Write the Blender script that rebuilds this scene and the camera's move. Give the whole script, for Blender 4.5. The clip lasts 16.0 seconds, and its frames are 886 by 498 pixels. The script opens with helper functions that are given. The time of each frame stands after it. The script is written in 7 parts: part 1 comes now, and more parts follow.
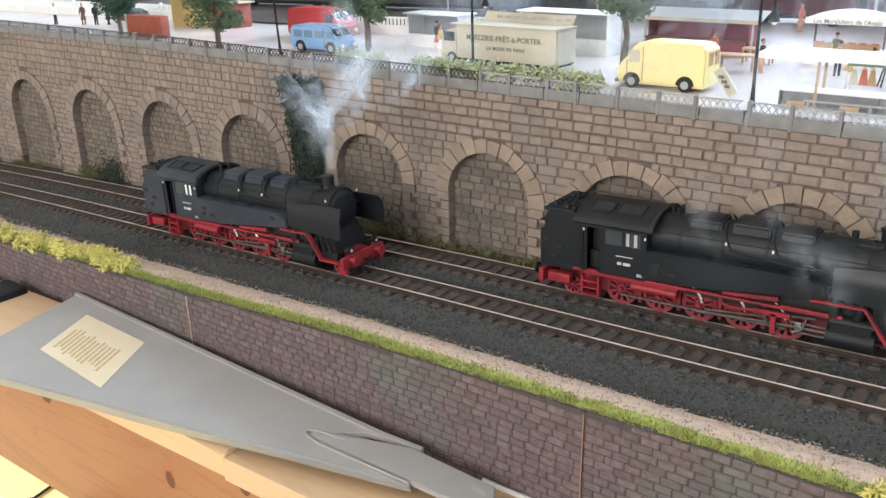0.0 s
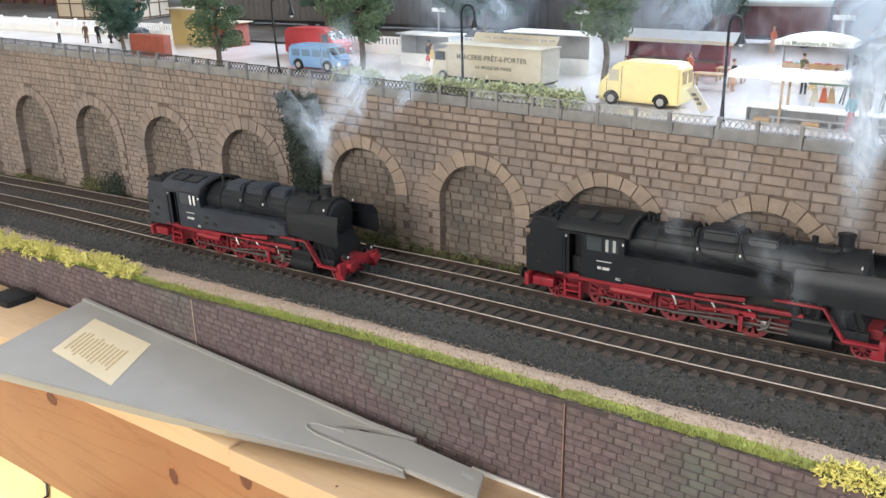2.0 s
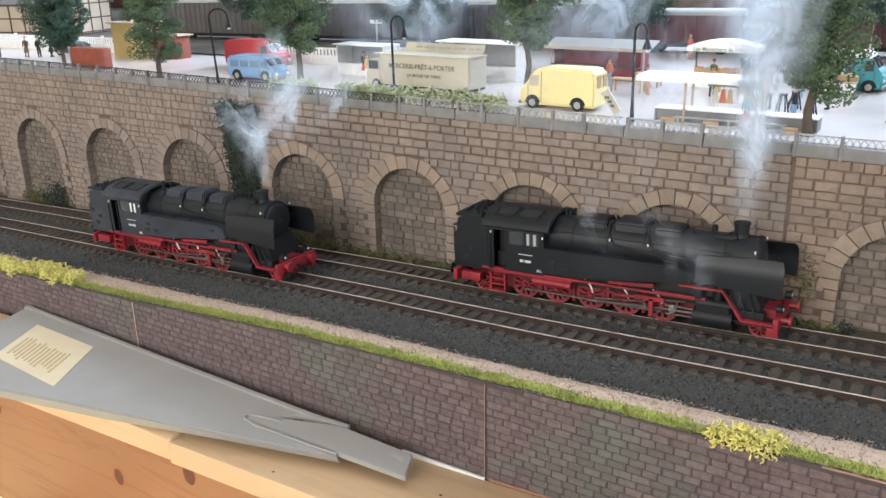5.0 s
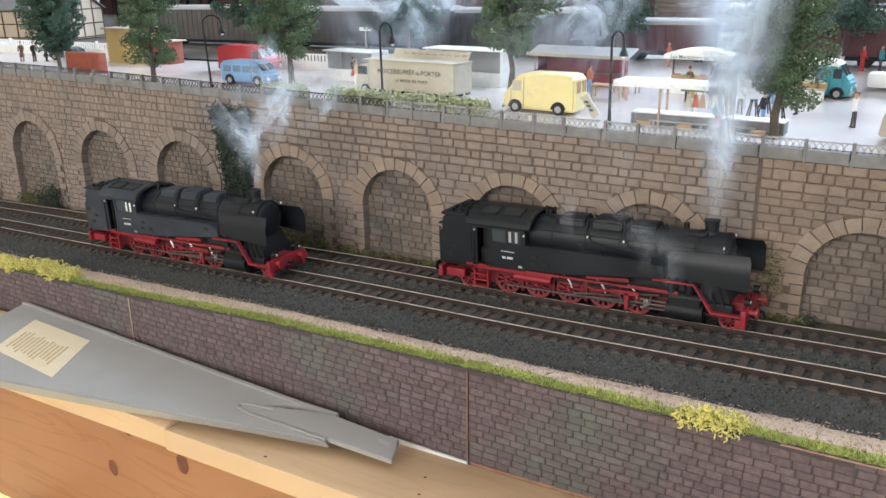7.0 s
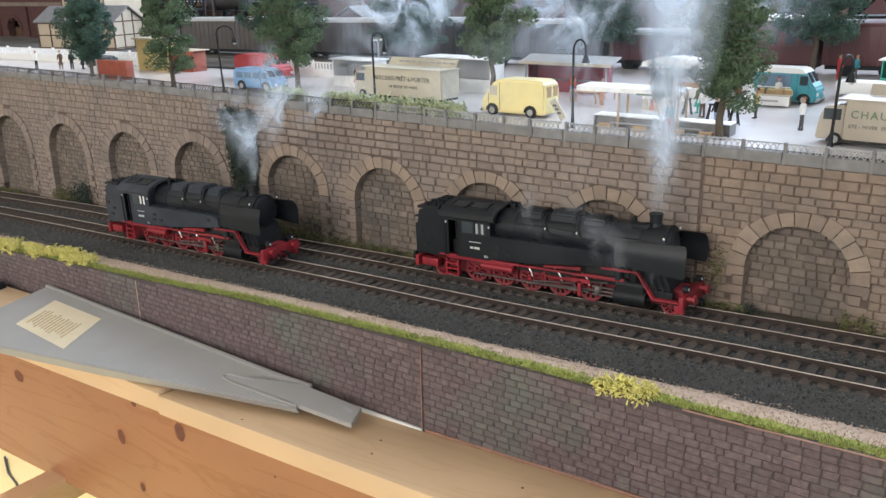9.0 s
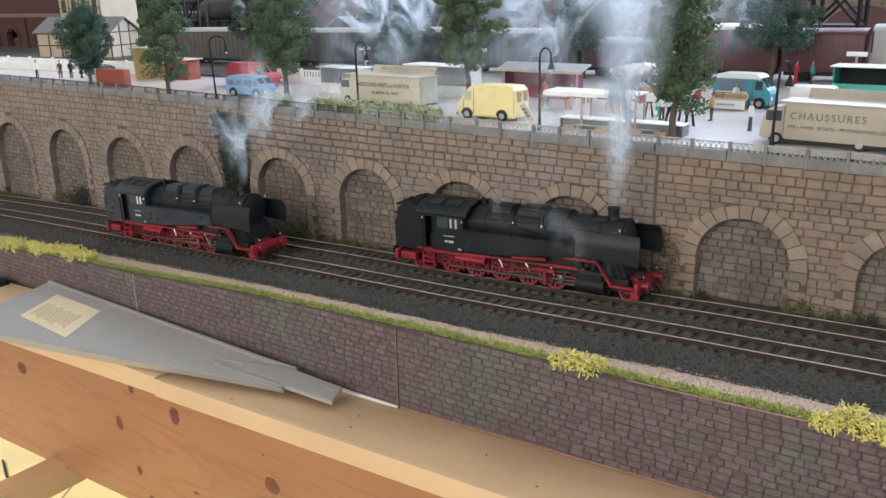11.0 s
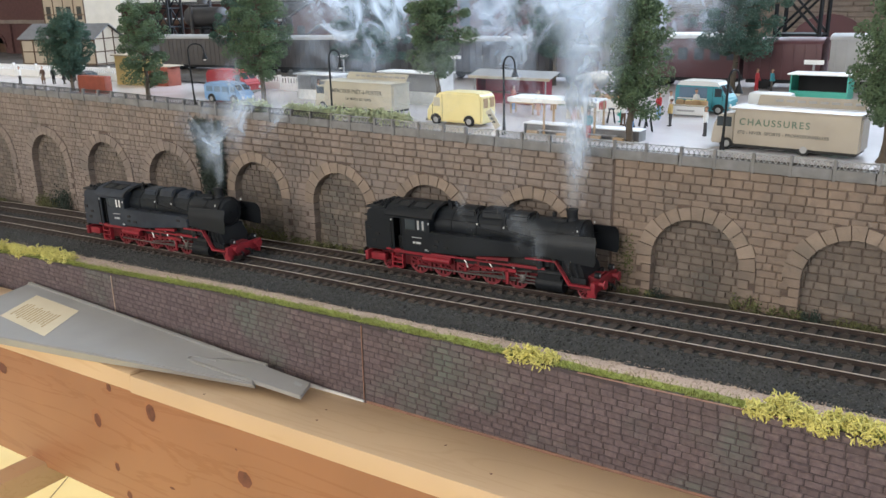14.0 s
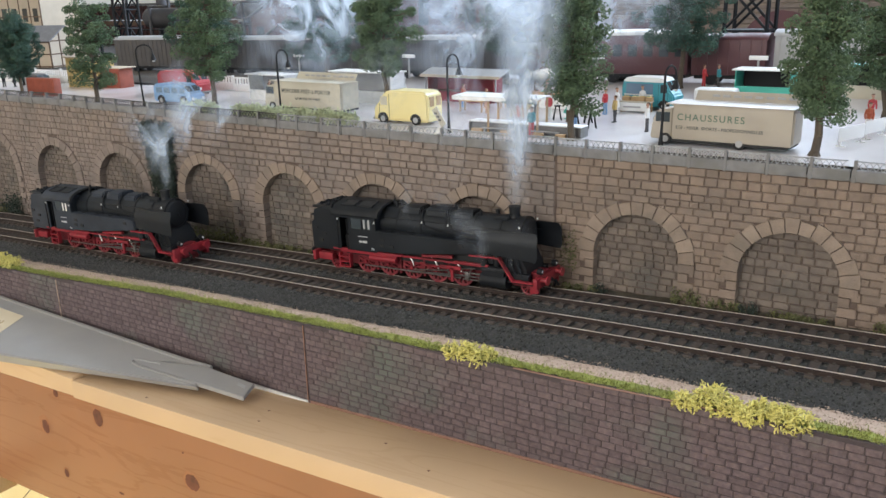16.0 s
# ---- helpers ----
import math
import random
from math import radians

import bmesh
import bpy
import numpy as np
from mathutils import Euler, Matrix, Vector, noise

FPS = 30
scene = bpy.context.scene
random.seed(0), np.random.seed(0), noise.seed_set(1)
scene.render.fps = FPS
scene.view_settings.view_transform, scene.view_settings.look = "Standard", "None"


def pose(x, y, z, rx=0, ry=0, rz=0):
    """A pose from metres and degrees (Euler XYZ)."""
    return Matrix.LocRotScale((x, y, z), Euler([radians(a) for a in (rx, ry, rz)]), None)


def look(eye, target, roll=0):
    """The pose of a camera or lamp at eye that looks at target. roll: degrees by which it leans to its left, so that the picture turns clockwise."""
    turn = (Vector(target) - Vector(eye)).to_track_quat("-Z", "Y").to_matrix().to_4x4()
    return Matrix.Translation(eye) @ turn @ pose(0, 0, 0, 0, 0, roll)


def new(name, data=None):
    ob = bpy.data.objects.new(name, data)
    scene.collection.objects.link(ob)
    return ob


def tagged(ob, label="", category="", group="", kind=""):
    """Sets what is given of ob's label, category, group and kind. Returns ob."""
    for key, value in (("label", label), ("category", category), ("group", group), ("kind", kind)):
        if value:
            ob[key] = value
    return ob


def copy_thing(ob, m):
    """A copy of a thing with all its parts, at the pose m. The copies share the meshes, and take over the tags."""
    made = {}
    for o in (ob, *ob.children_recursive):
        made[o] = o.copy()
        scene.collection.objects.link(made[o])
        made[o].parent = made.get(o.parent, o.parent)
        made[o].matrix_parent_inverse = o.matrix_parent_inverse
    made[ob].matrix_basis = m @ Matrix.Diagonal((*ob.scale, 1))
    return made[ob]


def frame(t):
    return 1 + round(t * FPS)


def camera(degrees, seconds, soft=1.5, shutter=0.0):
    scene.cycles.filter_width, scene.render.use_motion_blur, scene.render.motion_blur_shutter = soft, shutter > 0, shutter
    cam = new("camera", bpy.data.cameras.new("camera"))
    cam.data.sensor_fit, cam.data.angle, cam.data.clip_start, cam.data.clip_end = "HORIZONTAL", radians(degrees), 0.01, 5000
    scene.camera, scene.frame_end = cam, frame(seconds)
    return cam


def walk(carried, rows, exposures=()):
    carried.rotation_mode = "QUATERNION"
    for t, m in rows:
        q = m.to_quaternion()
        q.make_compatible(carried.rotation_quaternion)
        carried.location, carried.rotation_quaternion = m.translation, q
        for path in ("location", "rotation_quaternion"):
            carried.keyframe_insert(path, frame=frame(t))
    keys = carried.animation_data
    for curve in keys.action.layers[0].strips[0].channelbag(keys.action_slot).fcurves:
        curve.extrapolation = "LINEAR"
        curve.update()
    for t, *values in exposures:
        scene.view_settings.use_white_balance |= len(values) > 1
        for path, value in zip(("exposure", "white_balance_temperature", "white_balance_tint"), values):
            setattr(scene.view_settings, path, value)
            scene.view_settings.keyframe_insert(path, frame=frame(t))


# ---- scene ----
cam = camera(56.3, 16.0)
PATH = [
    (0, (0.078, -0.375, 0.215), (-1.037, 1.121, -0.505), -1.2),
    (0.5, (0.081, -0.38, 0.216), (-1.013, 1.135, -0.498), -1.1),
    (1, (0.079, -0.385, 0.216), (-0.989, 1.152, -0.489), -1.2),
    (1.5, (0.079, -0.397, 0.219), (-0.995, 1.145, -0.466), -1.2),
    (2, (0.093, -0.397, 0.219), (-1.01, 1.126, -0.463), -0.9),
    (2.5, (0.1, -0.393, 0.218), (-1.002, 1.128, -0.468), -0.7),
    (3, (0.103, -0.391, 0.216), (-0.979, 1.14, -0.479), -0.5),
    (3.5, (0.109, -0.395, 0.216), (-0.955, 1.151, -0.477), -0.6),
    (4, (0.118, -0.401, 0.218), (-0.938, 1.156, -0.462), -0.9),
    (6.5, (0.118, -0.42, 0.219), (-0.859, 1.204, -0.418), -1.0),
    (7, (0.13, -0.425, 0.219), (-0.871, 1.185, -0.418), -0.7),
    (7.5, (0.145, -0.427, 0.218), (-0.872, 1.175, -0.414), -1.0),
    (8, (0.162, -0.429, 0.218), (-0.861, 1.173, -0.404), -0.8),
    (8.5, (0.18, -0.426, 0.219), (-0.877, 1.155, -0.399), -1.0),
    (9, (0.189, -0.436, 0.219), (-0.912, 1.119, -0.39), -0.9),
    (11.5, (0.226, -0.463, 0.222), (-0.871, 1.103, -0.365), -1.1),
    (12, (0.229, -0.466, 0.223), (-0.874, 1.095, -0.365), -1.2),
    (12.5, (0.233, -0.464, 0.221), (-0.869, 1.1, -0.364), -1.1),
    (13, (0.235, -0.464, 0.221), (-0.868, 1.098, -0.365), -0.9),
    (13.5, (0.239, -0.466, 0.221), (-0.853, 1.105, -0.362), -0.8),
    (14, (0.244, -0.467, 0.223), (-0.835, 1.115, -0.353), -0.9),
    (14.5, (0.251, -0.466, 0.222), (-0.824, 1.122, -0.346), -1.0),
    (15, (0.256, -0.466, 0.223), (-0.811, 1.127, -0.345), -1.1),
    (15.5, (0.259, -0.464, 0.223), (-0.784, 1.145, -0.348), -1.1),
    (16, (0.261, -0.457, 0.222), (-0.77, 1.156, -0.356), -1.3),
]
walk(cam, [(t, look(eye, target, roll)) for t, eye, target, roll in PATH], [(0, 0.38), (4, 0.36), (8, 0.13), (12, -0.05), (16, -0.05)])

# ---- light ----
world = bpy.data.worlds.new("sky_world")
scene.world = world
world.use_nodes = True
wn = world.node_tree
sky = wn.nodes.new("ShaderNodeTexSky")
sky.sky_type = "NISHITA"
sky.sun_disc = False
SUN_EL, SUN_AZ = 24.0, 270.0
sky.sun_elevation, sky.sun_rotation = radians(SUN_EL), radians(SUN_AZ)
wn.links.new(sky.outputs[0], wn.nodes["Background"].inputs[0])
wn.nodes["Background"].inputs[1].default_value = 0.10


def area(name, eye, target, w, h, watts, colour):
    lamp = bpy.data.lights.new(name, "AREA")
    lamp.shape, lamp.size, lamp.size_y, lamp.energy, lamp.color = "RECTANGLE", w, h, watts, colour
    ob = new(name, lamp)
    ob.matrix_world = look(eye, target)
    return ob


area("north_window_daylight", (0.50, 1.84, 1.12), (0.25, 0.0, 0.1), 2.3, 1.1, 140, (0.66, 0.80, 1.0))
area("east_window_daylight", (2.36, -0.3, 1.0), (0.2, -0.1, 0.1), 1.4, 1.1, 12, (0.70, 0.82, 1.0))
area("south_window_daylight", (-0.15, -2.36, 0.88), (0.05, -0.1, 0.0), 1.65, 1.2, 44, (1.0, 0.945, 0.88))
sun = new("sun", bpy.data.lights.new("sun", "SUN"))
sun.data.energy, sun.data.angle, sun.data.color = 5.0, radians(0.5), (1.0, 0.93, 0.82)
sun.matrix_world = look((-5, 0.15, 5 * math.tan(radians(SUN_EL))), (0, 0.15, 0))

# ---- materials ----


def mat(name, col, col2=None, rough=0.8, metal=0.0, scale=300.0, bump=0.3, fine=1500.0, rnd=0.0, spec=0.5, dist=0.0004, mixw=0.5, stain=None, stain_scale=30.0):
    m = bpy.data.materials.new(name)
    m.use_nodes = True
    nt = m.node_tree
    N, L = nt.nodes, nt.links
    b = N["Principled BSDF"]
    b.inputs["Roughness"].default_value, b.inputs["Metallic"].default_value = rough, metal
    b.inputs["Specular IOR Level"].default_value = spec
    col2 = col2 or tuple(c * 0.72 for c in col)
    n1, n2 = N.new("ShaderNodeTexNoise"), N.new("ShaderNodeTexNoise")
    n1.inputs["Scale"].default_value, n1.inputs["Detail"].default_value = scale, 5
    n2.inputs["Scale"].default_value, n2.inputs["Detail"].default_value = fine, 3
    geo = N.new("ShaderNodeNewGeometry")
    for n in (n1, n2):
        L.new(geo.outputs["Position"], n.inputs["Vector"])
    r = N.new("ShaderNodeMapRange")
    r.inputs[1].default_value, r.inputs[2].default_value = 0.5 - 0.25 * mixw / 0.5, 0.5 + 0.25 * mixw / 0.5
    L.new(n1.outputs[0], r.inputs[0])
    mx = N.new("ShaderNodeMix")
    mx.data_type = "RGBA"
    mx.inputs[6].default_value, mx.inputs[7].default_value = (*col, 1), (*col2, 1)
    L.new(r.outputs[0], mx.inputs[0])
    out = mx.outputs[2]
    if stain:
        n3 = N.new("ShaderNodeTexNoise")
        n3.inputs["Scale"].default_value, n3.inputs["Detail"].default_value = stain_scale, 4
        L.new(geo.outputs["Position"], n3.inputs["Vector"])
        r3 = N.new("ShaderNodeMapRange")
        r3.inputs[1].default_value, r3.inputs[2].default_value = 0.5, 0.72
        L.new(n3.outputs[0], r3.inputs[0])
        m3 = N.new("ShaderNodeMix")
        m3.data_type = "RGBA"
        m3.inputs[7].default_value = (*stain, 1)
        L.new(r3.outputs[0], m3.inputs[0])
        L.new(out, m3.inputs[6])
        out = m3.outputs[2]
    if rnd:
        oi = N.new("ShaderNodeObjectInfo")
        ad = N.new("ShaderNodeMath")
        ad.operation = "ADD"
        L.new(oi.outputs["Random"], ad.inputs[0])
        L.new(geo.outputs["Random Per Island"], ad.inputs[1])
        fr = N.new("ShaderNodeMath")
        fr.operation = "FRACT"
        L.new(ad.outputs[0], fr.inputs[0])
        hv = N.new("ShaderNodeHueSaturation")
        r2 = N.new("ShaderNodeMapRange")
        r2.inputs[3].default_value, r2.inputs[4].default_value = 1 - rnd, 1 + rnd
        L.new(fr.outputs[0], r2.inputs[0])
        L.new(r2.outputs[0], hv.inputs["Value"])
        L.new(out, hv.inputs["Color"])
        out = hv.outputs[0]
    L.new(out, b.inputs["Base Color"])
    if bump:
        bp = N.new("ShaderNodeBump")
        bp.inputs["Strength"].default_value, bp.inputs["Distance"].default_value = bump, dist
        L.new(n2.outputs[0], bp.inputs["Height"])
        L.new(bp.outputs[0], b.inputs["Normal"])
    return m


M = {}
M["stone"] = mat("grey_ochre_stone", (0.295, 0.236, 0.200), (0.212, 0.168, 0.143), 0.85, scale=170, fine=800, bump=0.75, dist=0.0007, rnd=0.11, stain=(0.185, 0.155, 0.138), stain_scale=25)
M["warmstone"] = mat("warm_ochre_stone", (0.282, 0.213, 0.166), (0.208, 0.156, 0.122), 0.85, scale=170, fine=800, bump=0.75, dist=0.0007, rnd=0.11, stain=(0.195, 0.155, 0.127), stain_scale=25)
M["vous"] = mat("dressed_stone", (0.318, 0.245, 0.190), (0.236, 0.182, 0.143), 0.85, scale=170, fine=800, bump=0.7, dist=0.0007, rnd=0.14, stain=(0.21, 0.172, 0.138), stain_scale=40)
# darker and greyer than the wall stones, for the arch panels
M["recess"] = mat("weathered_grey_stone", (0.215, 0.176, 0.145), (0.14, 0.114, 0.097), 0.88, scale=150, fine=800, bump=0.8, dist=0.0007, rnd=0.18, stain=(0.125, 0.115, 0.102))
M["mortar"] = mat("dark_mortar", (0.138, 0.101, 0.082), (0.096, 0.070, 0.057), 0.95)
M["brick"] = mat("purple_brick", (0.165, 0.121, 0.122), (0.092, 0.066, 0.070), 0.75, scale=420, fine=1100, bump=0.8, dist=0.0005, rnd=0.15, stain=(0.112, 0.122, 0.106), stain_scale=26)
M["brickjoint"] = mat("dark_brick_joint", (0.082, 0.061, 0.063), (0.058, 0.045, 0.047), 0.9)
M["concrete"] = mat("grey_concrete", (0.25, 0.245, 0.245), (0.165, 0.16, 0.16), 0.8, scale=150, bump=0.3, stain=(0.16, 0.155, 0.145), stain_scale=40)
M["lattice"] = mat("pale_lattice", (0.36, 0.365, 0.37), (0.27, 0.275, 0.28), 0.6, bump=0.1)
M["darklat"] = mat("dark_fence", (0.05, 0.048, 0.045), (0.035, 0.033, 0.03), 0.7, bump=0.1)
M["plaza"] = mat("pale_plaza_board", (0.70, 0.665, 0.665), (0.60, 0.565, 0.565), 0.22, scale=20, bump=0.08, fine=700, stain=(0.57, 0.515, 0.50), stain_scale=12)
M["ballast"] = mat("dark_ballast", (0.060, 0.060, 0.060), (0.026, 0.027, 0.027), 0.9, scale=900, fine=1400, bump=0.9, dist=0.0008, rnd=0.5)
M["gravel"] = mat("grey_ballast_stones", (0.084, 0.085, 0.081), (0.034, 0.035, 0.033), 0.85, scale=700, fine=1500, bump=0.4, rnd=0.85)
M["sand"] = mat("pink_sand", (0.52, 0.40, 0.32), (0.41, 0.305, 0.24), 0.95, scale=400, fine=1500, bump=0.9, dist=0.0006, rnd=0.3)
M["soil"] = mat("brown_soil", (0.10, 0.085, 0.06), (0.06, 0.055, 0.04), 0.95, scale=200, bump=0.8, dist=0.0008)
M["sleeper"] = mat("brown_sleeper", (0.090, 0.072, 0.063), (0.062, 0.050, 0.044), 0.85, scale=400, rnd=0.12)
M["rail"] = mat("rusty_rail", (0.050, 0.034, 0.028), (0.032, 0.023, 0.020), 0.6, scale=300, bump=0.2, spec=0.3)
# worn rail top, coloured extra pale to paint in the window's reflection
M["railtop"] = mat("worn_rail_head", (0.78, 0.70, 0.62), (0.56, 0.48, 0.41), 0.32, 0.0, scale=120, bump=0.03)
M["grass"] = mat("bright_grass", (0.29, 0.315, 0.075), (0.185, 0.20, 0.055), 0.85, scale=60, rnd=0.45)
M["drygrass"] = mat("olive_scrub", (0.150, 0.150, 0.060), (0.092, 0.097, 0.042), 0.9, scale=100, rnd=0.3)
M["yellow"] = mat("yellow_foam_bush", (0.86, 0.79, 0.28), (0.74, 0.66, 0.19), 0.9, scale=200, rnd=0.15)
M["hedge"] = mat("pale_green_foliage", (0.56, 0.60, 0.40), (0.42, 0.47, 0.27), 0.9, scale=200, rnd=0.18)
M["leaf"] = mat("green_foliage", (0.060, 0.118, 0.084), (0.034, 0.074, 0.054), 0.8, scale=160, rnd=0.22)
M["leaf2"] = mat("fresh_green_foliage", (0.108, 0.160, 0.080), (0.055, 0.094, 0.050), 0.8, scale=160, rnd=0.22)
M["ivy"] = mat("dark_ivy", (0.045, 0.063, 0.047), (0.024, 0.035, 0.027), 0.85, scale=100, rnd=0.5)
M["bark"] = mat("brown_bark", (0.11, 0.085, 0.06), (0.07, 0.055, 0.04), 0.9, scale=300)
M["black"] = mat("black_loco_paint", (0.0092, 0.0116, 0.0152), (0.0064, 0.0082, 0.0108), 0.46, scale=60, bump=0.08, spec=0.35, stain=(0.017, 0.0205, 0.025), stain_scale=25)
M["matblack"] = mat("matt_black_metal", (0.0105, 0.0122, 0.0150), (0.0075, 0.0087, 0.0105), 0.55, scale=60, bump=0.1, spec=0.3)
M["red"] = mat("red_loco_paint", (0.31, 0.020, 0.032), (0.20, 0.013, 0.021), 0.5, scale=120, bump=0.08, stain=(0.14, 0.014, 0.018), stain_scale=60)
M["darkred"] = mat("dirty_dark_red", (0.215, 0.016, 0.025), (0.11, 0.010, 0.014), 0.55, scale=150, bump=0.1)
M["dusty"] = mat("dusty_weathered_black", (0.034, 0.041, 0.054), (0.022, 0.027, 0.037), 0.6, scale=90, bump=0.1, spec=0.3, stain=(0.048, 0.054, 0.066), stain_scale=40)
M["yard"] = mat("grey_brown_yard_ground", (0.115, 0.10, 0.09), (0.075, 0.066, 0.06), 0.9, scale=120, bump=0.5, dist=0.0008, stain=(0.15, 0.135, 0.12), stain_scale=15)
M["crimson"] = mat("dark_crimson_board", (0.26, 0.026, 0.040), (0.20, 0.02, 0.031), 0.6, scale=60, bump=0.05)
M["copper"] = mat("brown_seam_strip", (0.36, 0.20, 0.14), (0.26, 0.14, 0.10), 0.6)
M["bright"] = mat("polished_steel", (0.75, 0.74, 0.72), (0.62, 0.61, 0.60), 0.3, 0.4, bump=0.02)
M["steel"] = mat("dull_steel", (0.32, 0.31, 0.30), (0.22, 0.21, 0.20), 0.4, 0.9, bump=0.05)
M["white"] = mat("white_paint", (0.80, 0.80, 0.79), (0.74, 0.73, 0.71), 0.5, scale=60, bump=0.05)
M["cream"] = mat("cream_paint", (0.52, 0.475, 0.375), (0.47, 0.43, 0.335), 0.5, scale=60, bump=0.05, stain=(0.42, 0.375, 0.29), stain_scale=30)
M["beige"] = mat("beige_lorry_paint", (0.40, 0.352, 0.285), (0.36, 0.317, 0.257), 0.5, scale=60, bump=0.05, stain=(0.33, 0.287, 0.23), stain_scale=30)
M["yvan"] = mat("yellow_van_paint", (0.80, 0.69, 0.34), (0.75, 0.64, 0.30), 0.4, scale=60, bump=0.03)
M["bvan"] = mat("blue_van_paint", (0.21, 0.36, 0.58), (0.18, 0.32, 0.53), 0.4, scale=60, bump=0.03)
M["rvan"] = mat("red_van_paint", (0.50, 0.035, 0.045), (0.42, 0.03, 0.035), 0.4, scale=60, bump=0.03)
M["teal"] = mat("teal_paint", (0.05, 0.30, 0.36), (0.04, 0.26, 0.31), 0.4, scale=60, bump=0.03)
M["green"] = mat("mint_green_paint", (0.06, 0.42, 0.33), (0.05, 0.36, 0.28), 0.45, scale=60, bump=0.03)
M["orange"] = mat("orange_red_panel", (0.50, 0.12, 0.055), (0.42, 0.10, 0.045), 0.6, scale=60, bump=0.05)
M["ochre"] = mat("ochre_render", (0.60, 0.43, 0.17), (0.52, 0.37, 0.14), 0.7, scale=60, bump=0.1)
M["maroon"] = mat("maroon_coach", (0.105, 0.034, 0.040), (0.078, 0.026, 0.031), 0.5, scale=40, bump=0.05)
M["wagon"] = mat("grey_wagon", (0.105, 0.096, 0.094), (0.078, 0.072, 0.070), 0.7, scale=60, bump=0.1)
M["tankgrey"] = mat("dark_grey_wagon", (0.065, 0.062, 0.066), (0.05, 0.048, 0.05), 0.6, scale=60, bump=0.1)
M["rust"] = mat("rust_red_panel", (0.30, 0.075, 0.042), (0.22, 0.055, 0.032), 0.7, scale=150, bump=0.15)
M["roofgrey"] = mat("pale_roof", (0.40, 0.40, 0.40), (0.33, 0.33, 0.33), 0.7, scale=60, bump=0.1)
M["glass"] = mat("dark_glazing", (0.05, 0.06, 0.07), (0.04, 0.05, 0.055), 0.08, scale=30, bump=0.0)
M["paleglass"] = mat("pale_blue_glazing", (0.17, 0.25, 0.34), (0.13, 0.20, 0.28), 0.12, scale=40, bump=0.0)
# rubber, and near-black that stands in for shade inside openings
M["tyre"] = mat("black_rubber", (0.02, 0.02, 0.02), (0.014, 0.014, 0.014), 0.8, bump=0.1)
M["timber"] = mat("dark_brown_timber", (0.12, 0.07, 0.045), (0.085, 0.05, 0.03), 0.8, scale=200)
M["lightwood"] = mat("pale_model_timber", (0.45, 0.30, 0.16), (0.36, 0.23, 0.12), 0.7, scale=200)
M["plaster"] = mat("pale_plaster", (0.53, 0.44, 0.33), (0.45, 0.37, 0.28), 0.8, scale=60)
M["slate"] = mat("grey_slate", (0.20, 0.20, 0.21), (0.15, 0.15, 0.155), 0.7, scale=200, bump=0.3)
M["redbrick"] = mat("red_brick_facade", (0.118, 0.052, 0.047), (0.078, 0.034, 0.032), 0.85, scale=200, bump=0.4)
M["brownstone"] = mat("brown_masonry", (0.235, 0.190, 0.158), (0.165, 0.132, 0.11), 0.85, scale=100, bump=0.4, rnd=0.16)
M["plastic"] = mat("grey_plastic", (0.350, 0.338, 0.322), (0.312, 0.301, 0.287), 0.5, scale=40, bump=0.05, fine=2500)
M["label"] = mat("cream_paper_label", (0.72, 0.62, 0.44), (0.66, 0.56, 0.39), 0.7, scale=60, bump=0.05)
M["ink"] = mat("brown_ink", (0.44, 0.31, 0.16), (0.56, 0.43, 0.25), 0.7, scale=500, bump=0)
M["darkink"] = mat("dark_lettering", (0.13, 0.13, 0.115), (0.10, 0.10, 0.09), 0.6, bump=0)
M["greenink"] = mat("green_lettering", (0.11, 0.17, 0.12), (0.085, 0.135, 0.095), 0.6, bump=0)
M["paleink"] = mat("pale_lettering", (0.55, 0.55, 0.55), (0.5, 0.5, 0.5), 0.6, bump=0)
M["skin"] = mat("painted_flesh_plastic", (0.50, 0.28, 0.19), (0.42, 0.24, 0.16), 0.6, bump=0)
M["roomwall"] = mat("white_room_plaster", (0.58, 0.565, 0.545), (0.53, 0.515, 0.495), 0.9, scale=4, fine=80, bump=0.1, dist=0.002)
M["floorwood"] = mat("yellow_floorboards", (0.84, 0.73, 0.36), (0.77, 0.63, 0.27), 0.45, scale=6, fine=60, bump=0.1)


